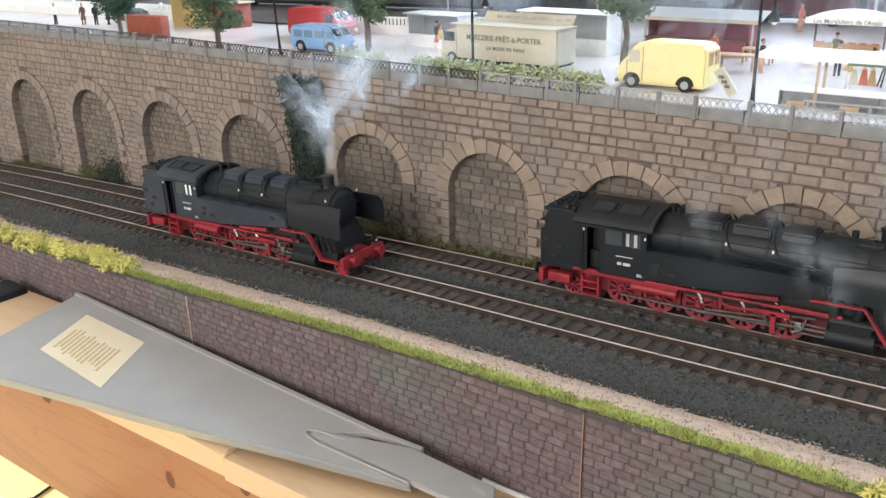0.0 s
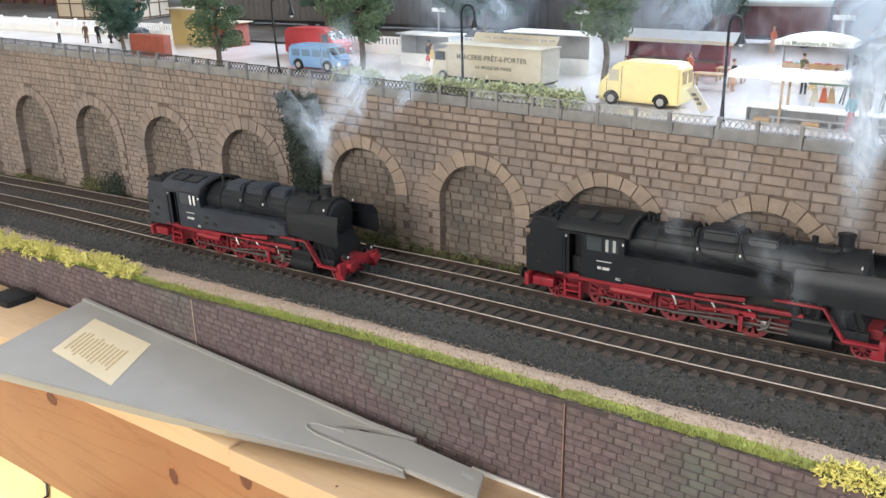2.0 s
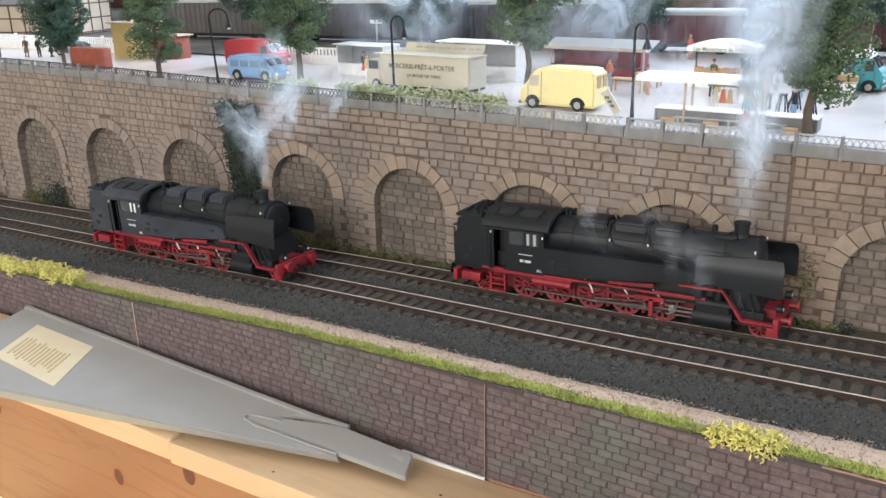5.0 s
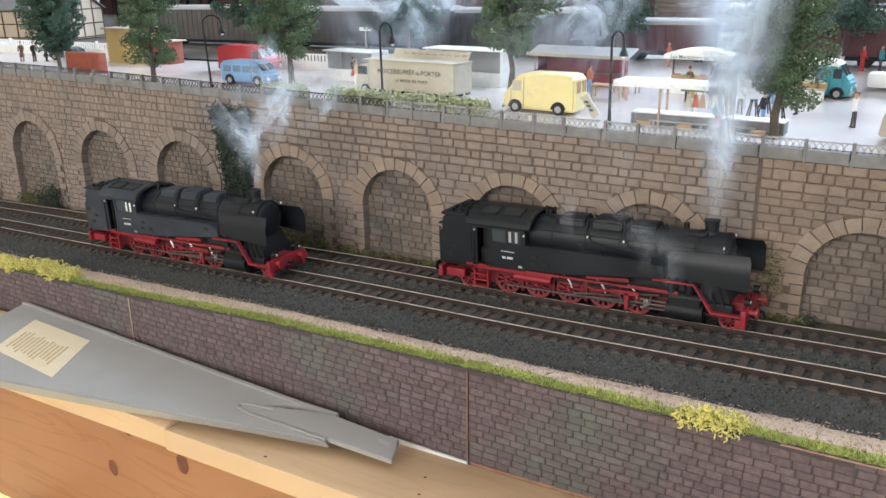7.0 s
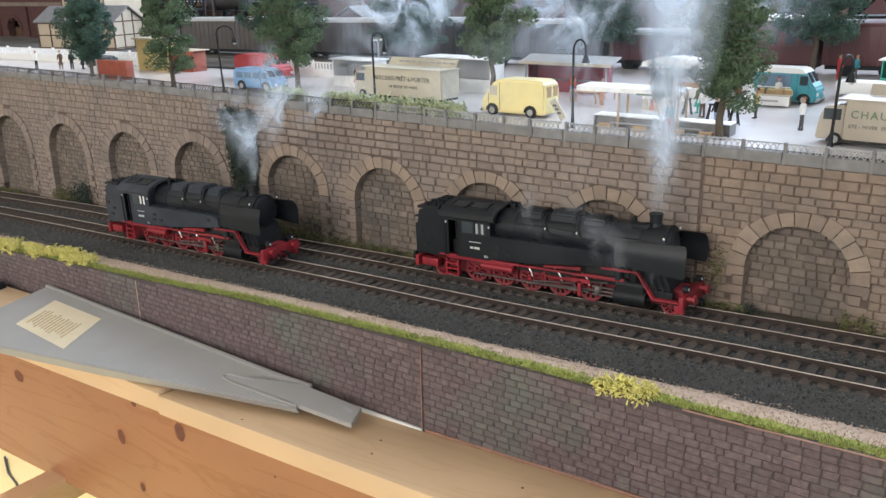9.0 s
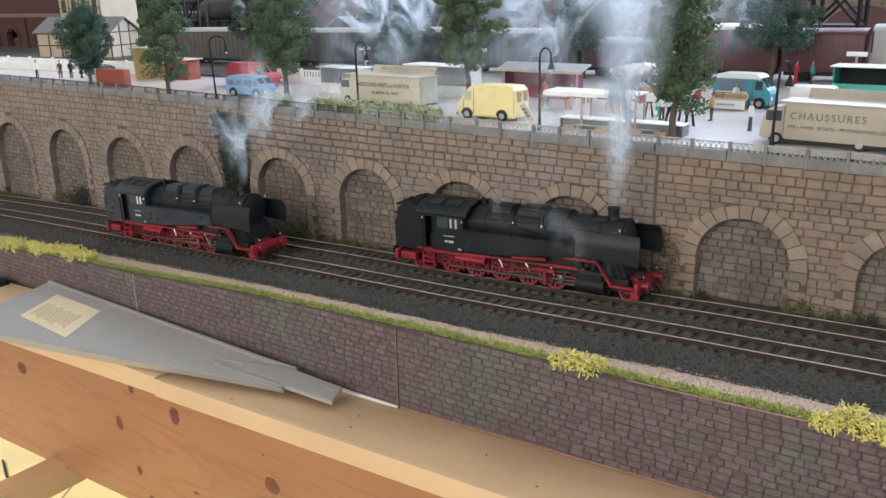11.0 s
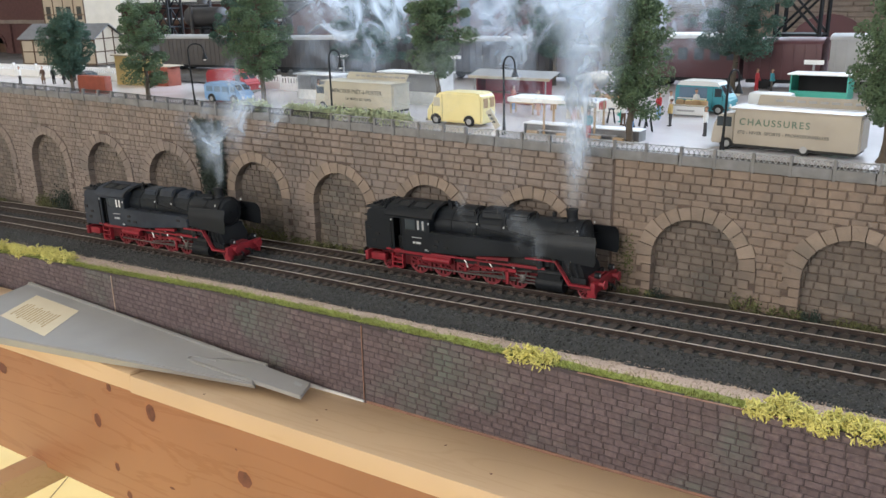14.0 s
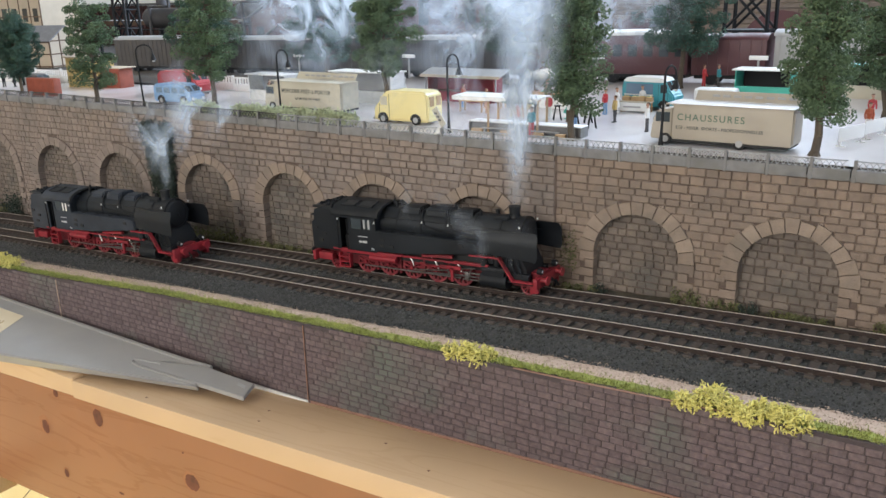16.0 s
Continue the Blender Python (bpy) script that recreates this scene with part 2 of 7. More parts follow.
def pine(name, face, grain=1.0):
    """Pine with grain along x, darker knots and a sawn face colour."""
    m = bpy.data.materials.new(name)
    m.use_nodes = True
    nt = m.node_tree
    N, L = nt.nodes, nt.links
    b = N["Principled BSDF"]
    b.inputs["Roughness"].default_value = 0.5
    geo = N.new("ShaderNodeNewGeometry")
    mp = N.new("ShaderNodeMapping")
    mp.inputs["Scale"].default_value = (1.5, 14, 14)
    L.new(geo.outputs["Position"], mp.inputs["Vector"])
    nz = N.new("ShaderNodeTexNoise")
    nz.inputs["Scale"].default_value, nz.inputs["Detail"].default_value, nz.inputs["Distortion"].default_value = 3.0, 6, 0.8
    L.new(mp.outputs[0], nz.inputs["Vector"])
    wv = N.new("ShaderNodeMath")
    wv.operation = "MULTIPLY"
    wv.inputs[1].default_value = 34.0
    L.new(nz.outputs[0], wv.inputs[0])
    sn = N.new("ShaderNodeMath")
    sn.operation = "SINE"
    L.new(wv.outputs[0], sn.inputs[0])
    mr = N.new("ShaderNodeMapRange")
    mr.inputs[1].default_value, mr.inputs[2].default_value = 0.78, 1.0
    L.new(sn.outputs[0], mr.inputs[0])
    mx = N.new("ShaderNodeMix")
    mx.data_type = "RGBA"
    mx.inputs[6].default_value = (*face, 1)
    mx.inputs[7].default_value = (face[0] * (1 - 0.11 * grain), face[1] * (1 - 0.17 * grain), face[2] * (1 - 0.23 * grain), 1)
    L.new(mr.outputs[0], mx.inputs[0])
    n2 = N.new("ShaderNodeTexNoise")
    n2.inputs["Scale"].default_value = 12.0
    L.new(geo.outputs["Position"], n2.inputs["Vector"])
    m2 = N.new("ShaderNodeMix")
    m2.data_type, m2.blend_type = "RGBA", "MULTIPLY"
    m2.inputs[0].default_value = 0.25
    L.new(mx.outputs[2], m2.inputs[6])
    L.new(n2.outputs[0], m2.inputs[7])
    L.new(m2.outputs[2], b.inputs["Base Color"])
    return m


M["pine"] = pine("pine_beam", (0.40, 0.186, 0.092))
M["pinetop"] = pine("planed_pine", (0.71, 0.49, 0.295), 0.45)
M["knot"] = mat("dark_knot", (0.205, 0.070, 0.042), (0.090, 0.032, 0.022), 0.6, scale=170, bump=0.05)
M["knotring"] = mat("red_brown_knot_ring", (0.34, 0.142, 0.066), (0.39, 0.172, 0.083), 0.55, scale=250, bump=0.05)

# ---- mesh tools ----


def part(name, bm, material, parent=None, label="", smooth=False):
    me = bpy.data.meshes.new(name)
    bm.normal_update()
    bm.to_mesh(me)
    bm.free()
    for p in me.polygons:
        p.use_smooth = True
    if not smooth:
        me.set_sharp_from_angle(angle=radians(34))
    me.materials.append(M[material] if isinstance(material, str) else material)
    ob = new(name, me)
    if parent:
        ob.parent = parent
    if label:
        tagged(ob, label)
    return ob


def empty(name, m, label, category, group="", kind=""):
    ob = new(name)
    ob.empty_display_size = 0.005
    ob.matrix_world = m
    return tagged(ob, label, category, group, kind)


def B():
    return bmesh.new()


def box(bm, x0, x1, y0, y1, z0, z1, bev=0.0):
    v = [bm.verts.new(c) for c in ((x0, y0, z0), (x1, y0, z0), (x1, y1, z0), (x0, y1, z0), (x0, y0, z1), (x1, y0, z1), (x1, y1, z1), (x0, y1, z1))]
    f = [bm.faces.new([v[i] for i in q]) for q in ((0, 3, 2, 1), (4, 5, 6, 7), (0, 1, 5, 4), (1, 2, 6, 5), (2, 3, 7, 6), (3, 0, 4, 7))]
    if bev:
        es = list({e for g in f for e in g.edges})
        bmesh.ops.bevel(bm, geom=es, offset=bev, segments=2, profile=0.6, affect="EDGES")
    return bm


def cyl(bm, p0, p1, r0, r1=None, n=12, caps=True):
    r1 = r0 if r1 is None else r1
    p0, p1 = Vector(p0), Vector(p1)
    d = (p1 - p0).normalized()
    u = d.orthogonal().normalized()
    w = d.cross(u)
    a, b = [], []
    for i in range(n):
        t = 2 * math.pi * i / n
        o = u * math.cos(t) + w * math.sin(t)
        a.append(bm.verts.new(p0 + o * r0))
        b.append(bm.verts.new(p1 + o * r1))
    for i in range(n):
        j = (i + 1) % n
        bm.faces.new((a[i], a[j], b[j], b[i]))
    if caps:
        bm.faces.new(a[::-1])
        bm.faces.new(b)
    return bm


def tube(bm, pts, r, n=6):
    """A round bar bent along the points, in one piece."""
    pts = [Vector(p) for p in pts]
    tang = []
    for i in range(len(pts)):
        d = (pts[min(i + 1, len(pts) - 1)] - pts[max(i - 1, 0)])
        tang.append(d.normalized())
    u = tang[0].orthogonal().normalized()
    rings = []
    for p, d in zip(pts, tang):
        u = (u - d * u.dot(d)).normalized()
        w = d.cross(u)
        rings.append([bm.verts.new(p + (u * math.cos(2 * math.pi * k / n) + w * math.sin(2 * math.pi * k / n)) * r) for k in range(n)])
    for a, b in zip(rings, rings[1:]):
        for k in range(n):
            m = (k + 1) % n
            bm.faces.new((a[k], a[m], b[m], b[k]))
    bm.faces.new(rings[0][::-1])
    bm.faces.new(rings[-1])
    return bm


def prism(bm, outline, y0, y1):
    """An outline in x and z, drawn from y0 to y1."""
    a = [bm.verts.new((x, y0, z)) for x, z in outline]
    b = [bm.verts.new((x, y1, z)) for x, z in outline]
    n = len(a)
    bm.faces.new(a)
    bm.faces.new(b[::-1])
    for i in range(n):
        j = (i + 1) % n
        bm.faces.new((a[j], a[i], b[i], b[j]))
    return bm


def prism_x(bm, outline, x0, x1):
    """An outline in y and z, drawn from x0 to x1."""
    a = [bm.verts.new((x0, y, z)) for y, z in outline]
    b = [bm.verts.new((x1, y, z)) for y, z in outline]
    n = len(a)
    bm.faces.new(a[::-1])
    bm.faces.new(b)
    for i in range(n):
        j = (i + 1) % n
        bm.faces.new((a[i], a[j], b[j], b[i]))
    return bm


def plate_grid(bm, xs, zs, holes, y0, y1):
    """One upright plate on a grid of columns and rows, with some cells left open."""
    v = {}

    def vert(i, j, k):
        if (i, j, k) not in v:
            v[(i, j, k)] = bm.verts.new((xs[i], (y0, y1)[k], zs[j]))
        return v[(i, j, k)]

    full = lambda i, j: 0 <= i < len(xs) - 1 and 0 <= j < len(zs) - 1 and (i, j) not in holes
    for i in range(len(xs) - 1):
        for j in range(len(zs) - 1):
            if not full(i, j):
                continue
            c = ((i, j), (i + 1, j), (i + 1, j + 1), (i, j + 1))
            bm.faces.new([vert(a, b, 0) for a, b in c])
            bm.faces.new([vert(a, b, 1) for a, b in c[::-1]])
            for (p, q), (di, dj) in zip(((c[0], c[1]), (c[1], c[2]), (c[2], c[3]), (c[3], c[0])), ((0, -1), (1, 0), (0, 1), (-1, 0))):
                if not full(i + di, j + dj):
                    bm.faces.new((vert(*q, 0), vert(*p, 0), vert(*p, 1), vert(*q, 1)))
    bmesh.ops.recalc_face_normals(bm, faces=bm.faces)
    return bm


def ball(bm, c, r, sx=1, sy=1, sz=1, u=10, v=7):
    bmesh.ops.create_uvsphere(bm, u_segments=u, v_segments=v, radius=r, matrix=Matrix.Translation(c) @ Matrix.Diagonal((sx, sy, sz, 1)))
    return bm


def text(body, size, parent, m, material, name="lettering", bold=0.0, spacing=1.0):
    cu = bpy.data.curves.new(name, "FONT")
    cu.body, cu.size, cu.extrude, cu.align_x, cu.align_y = body, size, 0.00008, "CENTER", "CENTER"
    cu.offset, cu.space_character = bold, spacing
    tmp = bpy.data.objects.new("tmp_text", cu)
    scene.collection.objects.link(tmp)
    me = bpy.data.meshes.new_from_object(tmp.evaluated_get(bpy.context.evaluated_depsgraph_get()))
    bpy.data.objects.remove(tmp)
    bpy.data.curves.remove(cu)
    me.materials.clear()
    me.materials.append(M[material])
    ob = new(name, me)
    ob.parent = parent
    ob.matrix_local = m
    return ob


R = random.Random(7)


def lerp_table(tab, x):
    if x <= tab[0][0]:
        (a, u), (b, w) = tab[0], tab[1]
    elif x >= tab[-1][0]:
        (a, u), (b, w) = tab[-2], tab[-1]
    else:
        for (a, u), (b, w) in zip(tab, tab[1:]):
            if a <= x <= b:
                break
    return u + (w - u) * (x - a) / (b - a)


RAIL_Z = [(-0.9, 0.010), (-0.6, 0.0258), (-0.5, 0.0304), (-0.42, 0.0334), (-0.30, 0.0382), (-0.16, 0.0437), (-0.05, 0.0468), (0.0, 0.0487), (0.1, 0.0530), (0.2, 0.0562), (0.6, 0.066)]


def rail_z(x):
    return lerp_table(RAIL_Z, x)


def smooth(a, b, t):
    t = min(1, max(0, (t - a) / (b - a)))
    return t * t * (3 - 2 * t)


NEAR_Y, FAR_Y = -0.138, 0.0
TRACK_FAR, TRACK_NEAR, GAUGE = -0.0265, -0.0675, 0.0165
TOP_Z = [(-0.9, 0.1390), (-0.7, 0.1380), (-0.45, 0.1366), (-0.25, 0.1335), (0.0, 0.1302), (0.3, 0.1287), (0.8, 0.1280)]


def top_z(x):
    """The top of the arcade wall, which falls slightly to the right."""
    return lerp_table(TOP_Z, x)

X0, X1 = -1.25, 0.75
PLAZA = 0.136

# ---- room ----
RX0, RX1, RY0, RY1, RZ0, RZ1 = -2.4, 2.4, -2.4, 1.9, -0.80, 1.75


def room():
    part("floor", box(B(), RX0, RX1, RY0, RY1, RZ0 - 0.05, RZ0), "floorwood")
    tagged(bpy.data.objects["floor"], "yellow varnished wooden floor of the room", "floor", kind="structure")
    tagged(part("ceiling", box(B(), RX0 - 0.1, RX1 + 0.1, RY0 - 0.1, RY1 + 0.1, RZ1, RZ1 + 0.1), "roomwall"), "plain white room ceiling", "ceiling", kind="structure")
    # south wall with a window opening, east wall with one, north wall with one
    for name, axis, c, lo, hi, w0, w1, s0, s1 in (("wall_south", "y", (RY0 - 0.1, RY0), RX0, RX1, -1.0, 0.70, 0.25, 1.5), ("wall_north", "y", (RY1, RY1 + 0.1), RX0, RX1, -1.0, 1.7, 0.55, 1.7), ("wall_west", "x", (RX0 - 0.1, RX0), RY0, RY1, -0.9, 1.2, -0.78, 0.05), ("wall_east", "x", (RX1, RX1 + 0.1), RY0, RY1, -1.05, 0.45, 0.4, 1.6)):
        bm = B()
        spans = [(lo, w0, RZ0, RZ1), (w1, hi, RZ0, RZ1), (w0, w1, RZ0, s0), (w0, w1, s1, RZ1)]
        if name == "wall_west":
            # unseen stepped opening, shaped so sun reaches only floor and cross beam
            spans[3:] = [(w0, -0.17, 0.80, RZ1), (-0.17, w1, s1, RZ1)]
        for a, b, z0, z1 in spans:
            if axis == "y":
                box(bm, a, b, c[0], c[1], z0, z1)
            else:
                box(bm, c[0], c[1], a, b, z0, z1)
        tagged(part(name, bm, "roomwall"), "white room wall with a window opening", "wall", kind="structure")


room()


def floor_details():
    """Joints between the floorboards, and a thin dark cable lying on them."""
    run, side = Vector((0.532, -0.847, 0)), Vector((0.847, 0.532, 0))
    for i in range(-3, 4):
        c = Vector((-1.370, 0.373, RZ0)) + side * (0.30 * i)
        k = [c + run * a + side * b + Vector((0, 0, h)) for h in (-0.002, 0.0004) for a, b in ((-0.9, -0.0011), (0.9, -0.0011), (0.9, 0.0011), (-0.9, 0.0011))]
        bm = B()
        v = [bm.verts.new(p) for p in k]
        for f in ((4, 5, 6, 7), (0, 1, 5, 4), (1, 2, 6, 5), (2, 3, 7, 6), (3, 0, 4, 7)):
            bm.faces.new([v[j] for j in f])
        part("board_joint", bm, "timber", bpy.data.objects["floor"])
    way = [(-1.60, 0.34), (-1.53, 0.31), (-1.475, 0.298), (-1.445, 0.288), (-1.41, 0.284), (-1.37, 0.262), (-1.36, 0.21), (-1.40, 0.16)]
    tagged(part("cable", tube(B(), [(x, y, RZ0 + 0.0026) for x, y in way], 0.0026, 6), "tyre"), "thin black cable lying on the wooden floor", "cable")


floor_details()

# ---- layout base and ground ----


def ground_z(x, y):
    r = rail_z(x)
    edge = lerp_table([(-0.9, 0.010), (-0.45, 0.0290), (-0.36, 0.0362), (-0.28, 0.0392), (-0.16, 0.0468), (-0.035, 0.0510), (0.04, 0.0530), (0.127, 0.0550), (0.2, 0.0572), (0.7, 0.066)], x)
    bed = r - 0.0036
    z = edge + (bed - 0.0015 - edge) * smooth(-0.128, -0.098, y)
    z = z + (bed - z) * smooth(-0.1, -0.084, y)
    if y > -0.012:
        z = bed - 0.002 * smooth(-0.012, -0.002, y)
    mid = math.exp(-((y + 0.046) / 0.006) ** 2)
    return z - 0.0012 * mid + 0.0008 * noise.noise((x * 90, y * 90, 0)) + 0.0005 * noise.noise((x * 400, y * 400, 3))


def ground():
    bm = B()
    xs = [X0 + (X1 - X0) * i / 640 for i in range(641)]
    ys = [NEAR_Y + 0.0015 + (0.012 - NEAR_Y) * i / 56 for i in range(57)]
    rows = [[bm.verts.new((x, y, ground_z(x, y))) for y in ys] for x in xs]
    for a, b in zip(rows, rows[1:]):
        for i in range(len(ys) - 1):
            bm.faces.new((a[i], b[i], b[i + 1], a[i + 1]))
    g = part("ground", bm, "ballast", smooth=True)
    for k in ("sand", "soil", "grass"):
        g.data.materials.append(M[k])
    me = g.data
    for p in me.polygons:
        c = p.center
        w = c.y + 0.0022 * noise.noise((c.x * 60, c.y * 60, 1)) + 0.0012 * noise.noise((c.x * 300, c.y * 300, 2))
        p.material_index = 3 if w < -0.1285 else 1 if w < -0.1085 else 2 if w > -0.0085 else 0
    tagged(g, "dark ballast bed with pink sand and grass verge", "ground", kind="structure")
    return g


ground()
tagged(part("baseboard", box(B(), X0, X1, -0.1345, 1.0, -0.06, -0.008), "pine"), "pine board under the model railway", "baseboard", kind="structure")


def stones():
    """Loose stones of the ballast and the sand strip, one mesh each."""
    for name, material, n, ylo, yhi, s0, s1, label in (("ballast_gravel", "gravel", 62000, -0.1105, -0.008, 0.00035, 0.00078, "loose dark grey ballast stones beside the rails"), ("sand_gravel", "sand", 9000, -0.13, -0.103, 0.0003, 0.0007, "fine pink sand grains along the verge")):
        vs, fs = [], []
        for _ in range(n):
            x, y = R.uniform(-0.62, 0.36), R.uniform(ylo, yhi)
            if min(abs(y - TRACK_FAR), abs(y - TRACK_NEAR)) < 0.0112 and R.random() > 0.12:
                continue
            s = R.uniform(s0, s1)
            z = ground_z(x, y) + s * 0.2
            k = len(vs)
            a = R.uniform(0, 6.28)
            for i in range(3):
                t = a + i * 2.09
                vs.append((x + s * math.cos(t), y + s * math.sin(t), z - s * 0.3))
            vs.append((x + R.uniform(-0.4, 0.4) * s, y + R.uniform(-0.4, 0.4) * s, z + s * R.uniform(0.4, 0.9)))
            fs += [(k, k + 1, k + 3), (k + 1, k + 2, k + 3), (k + 2, k, k + 3)]
        me = bpy.data.meshes.new(name)
        me.from_pydata(vs, [], fs)
        me.materials.append(M[material])
        tagged(new(name, me), label, "gravel", kind="stuff")


stones()

# ---- tracks ----


def track(yc, label):
    t = empty("railway_track", pose(0, yc, 0), label, "railway track", "running lines", "structure")
    xs = [X0 + (X1 - X0) * i / 80 for i in range(81)]
    prof = [(-0.0010, -0.0025), (0.0010, -0.0025), (0.0010, -0.0021), (0.0003, -0.0018), (0.0003, -0.0008), (0.00058, -0.0006), (0.00058, 0.0), (-0.00058, 0.0), (-0.00058, -0.0006), (-0.0003, -0.0008), (-0.0003, -0.0018), (-0.0010, -0.0021)]
    for s in (-1, 1):
        bm = B()
        rings = [[bm.verts.new((x, s * GAUGE / 2 + dy, rail_z(x) + dz)) for dy, dz in prof] for x in xs]
        for a, b in zip(rings, rings[1:]):
            for i in range(len(prof)):
                j = (i + 1) % len(prof)
                bm.faces.new((a[i], a[j], b[j], b[i]))
        ob = part("rail", bm, "rail", t)
        ob.data.materials.append(M["railtop"])
        for p in ob.data.polygons:
            if abs(p.normal.z) > 0.9 and p.center.z > rail_z(p.center.x) - 0.0003:
                p.material_index = 1
    bm = B()
    box(bm, -0.0023, 0.0023, -0.0122, 0.0122, -0.0046, -0.0025, 0.00025)
    for s in (-1, 1):
        for q in (-0.0016, 0.0016):
            box(bm, -0.0009, 0.0009, s * GAUGE / 2 + q - 0.0006, s * GAUGE / 2 + q + 0.0006, -0.0026, -0.0017)
    me = bpy.data.meshes.new("sleeper")
    bm.to_mesh(me)
    bm.free()
    me.materials.append(M["sleeper"])
    step = 0.0079
    n = int((X1 - X0) / step)
    for i in range(n):
        x = X0 + step * (i + 0.5)
        if x < -0.95 or x > 0.55:
            continue
        ob = new("sleeper", me)
        ob.parent = t
        ob.matrix_local = pose(x + R.uniform(-0.0002, 0.0002), 0, rail_z(x), 0, -math.degrees(math.atan((rail_z(x + 0.01) - rail_z(x)) / 0.01)), R.uniform(-0.6, 0.6))
    return t


track(TRACK_FAR, "rusty model railway track beside the arcade wall")
track(TRACK_NEAR, "rusty model railway track beside the grass verge")

# ---- arcade wall ----
SEAMS = [-1.52, -1.12, -0.716, -0.312, 0.052, 0.402, 0.752]
CROWN, RING, WALL_LOW = 0.0987, 0.0074, 0.008


def arches_of(x0, x1):
    f = {True: (0.1386, 0.3874, 0.6292, 0.8634), False: (0.1490, 0.3930, 0.6240, 0.8520)}[x0 < -0.4]
    return [x0 + (x1 - x0) * q for q in f]


def warp(x, z):
    """Raises the upper courses with the top of the wall."""
    return z + (top_z(x) - 0.1292) * smooth(0.098, 0.129, z)


def block(vs, fs, x0, x1, z0, z1, y, d, e=0.0007, lift=False):
    """One proud stone: a face set forward by d with sloping edges."""
    k = len(vs)
    new_vs = [(x0, y, z0), (x1, y, z0), (x1, y, z1), (x0, y, z1), (x0 + e, y - d, z0 + e), (x1 - e, y - d, z0 + e), (x1 - e, y - d, z1 - e), (x0 + e, y - d, z1 - e)]
    vs += [(a, b, warp(a, c)) for a, b, c in new_vs] if lift else new_vs
    fs += [(k, k + 1, k + 5, k + 4), (k + 1, k + 2, k + 6, k + 5), (k + 2, k + 3, k + 7, k + 6), (k + 3, k, k + 4, k + 7), (k + 4, k + 5, k + 6, k + 7)]


def rock(vs, fs, x0, x1, z0, z1, y, d, rr, lift=False, jit=0.00015):
    """One rock-faced stone with an uneven outline and a lumpy face."""
    k = len(vs)
    nx, nz = 5, 4
    w, h = x1 - x0, z1 - z0
    e = (0.0, 0.06, 0.5, 0.94, 1.0), (0.0, 0.11, 0.89, 1.0)
    pts = []
    for j in range(nz):
        for i in range(nx):
            rim = i in (0, nx - 1) or j in (0, nz - 1)
            px = x0 + w * e[0][i] + rr.uniform(-jit, jit)
            pz = z0 + h * e[1][j] + rr.uniform(-jit, jit)
            pts.append((px, y if rim else y - d * rr.uniform(0.75, 1.2), pz))
    vs += [(a, b, warp(a, c)) for a, b, c in pts] if lift else pts
    for j in range(nz - 1):
        for i in range(nx - 1):
            q = k + j * nx + i
            fs.append((q, q + 1, q + nx + 1, q + nx))


def mesh_part(name, vs, fs, material, parent, label="", kind=""):
    me = bpy.data.meshes.new(name)
    me.from_pydata(vs, [], fs)
    me.materials.append(M[material])
    ob = new(name, me)
    ob.parent = parent
    if label or kind:
        tagged(ob, label, kind=kind)
    return ob


STONE_MESH = {"stone": [], "warmstone": []}


def stone_meshes():
    rr = random.Random(12)
    for kind, made in STONE_MESH.items():
        for w in (0.0062, 0.008, 0.0095, 0.011, 0.0128):
            for v in range(5):
                vs, fs = [], []
                rock(vs, fs, -w / 2 + 0.00015, w / 2 - 0.00015, -0.00231, 0.00231, 0, 0.0007 + 0.0001 * v, rr, False, 0.0001)
                me = bpy.data.meshes.new("stone")
                me.from_pydata(vs, [], fs)
                me.materials.append(M[kind])
                made.append((w, me))


stone_meshes()


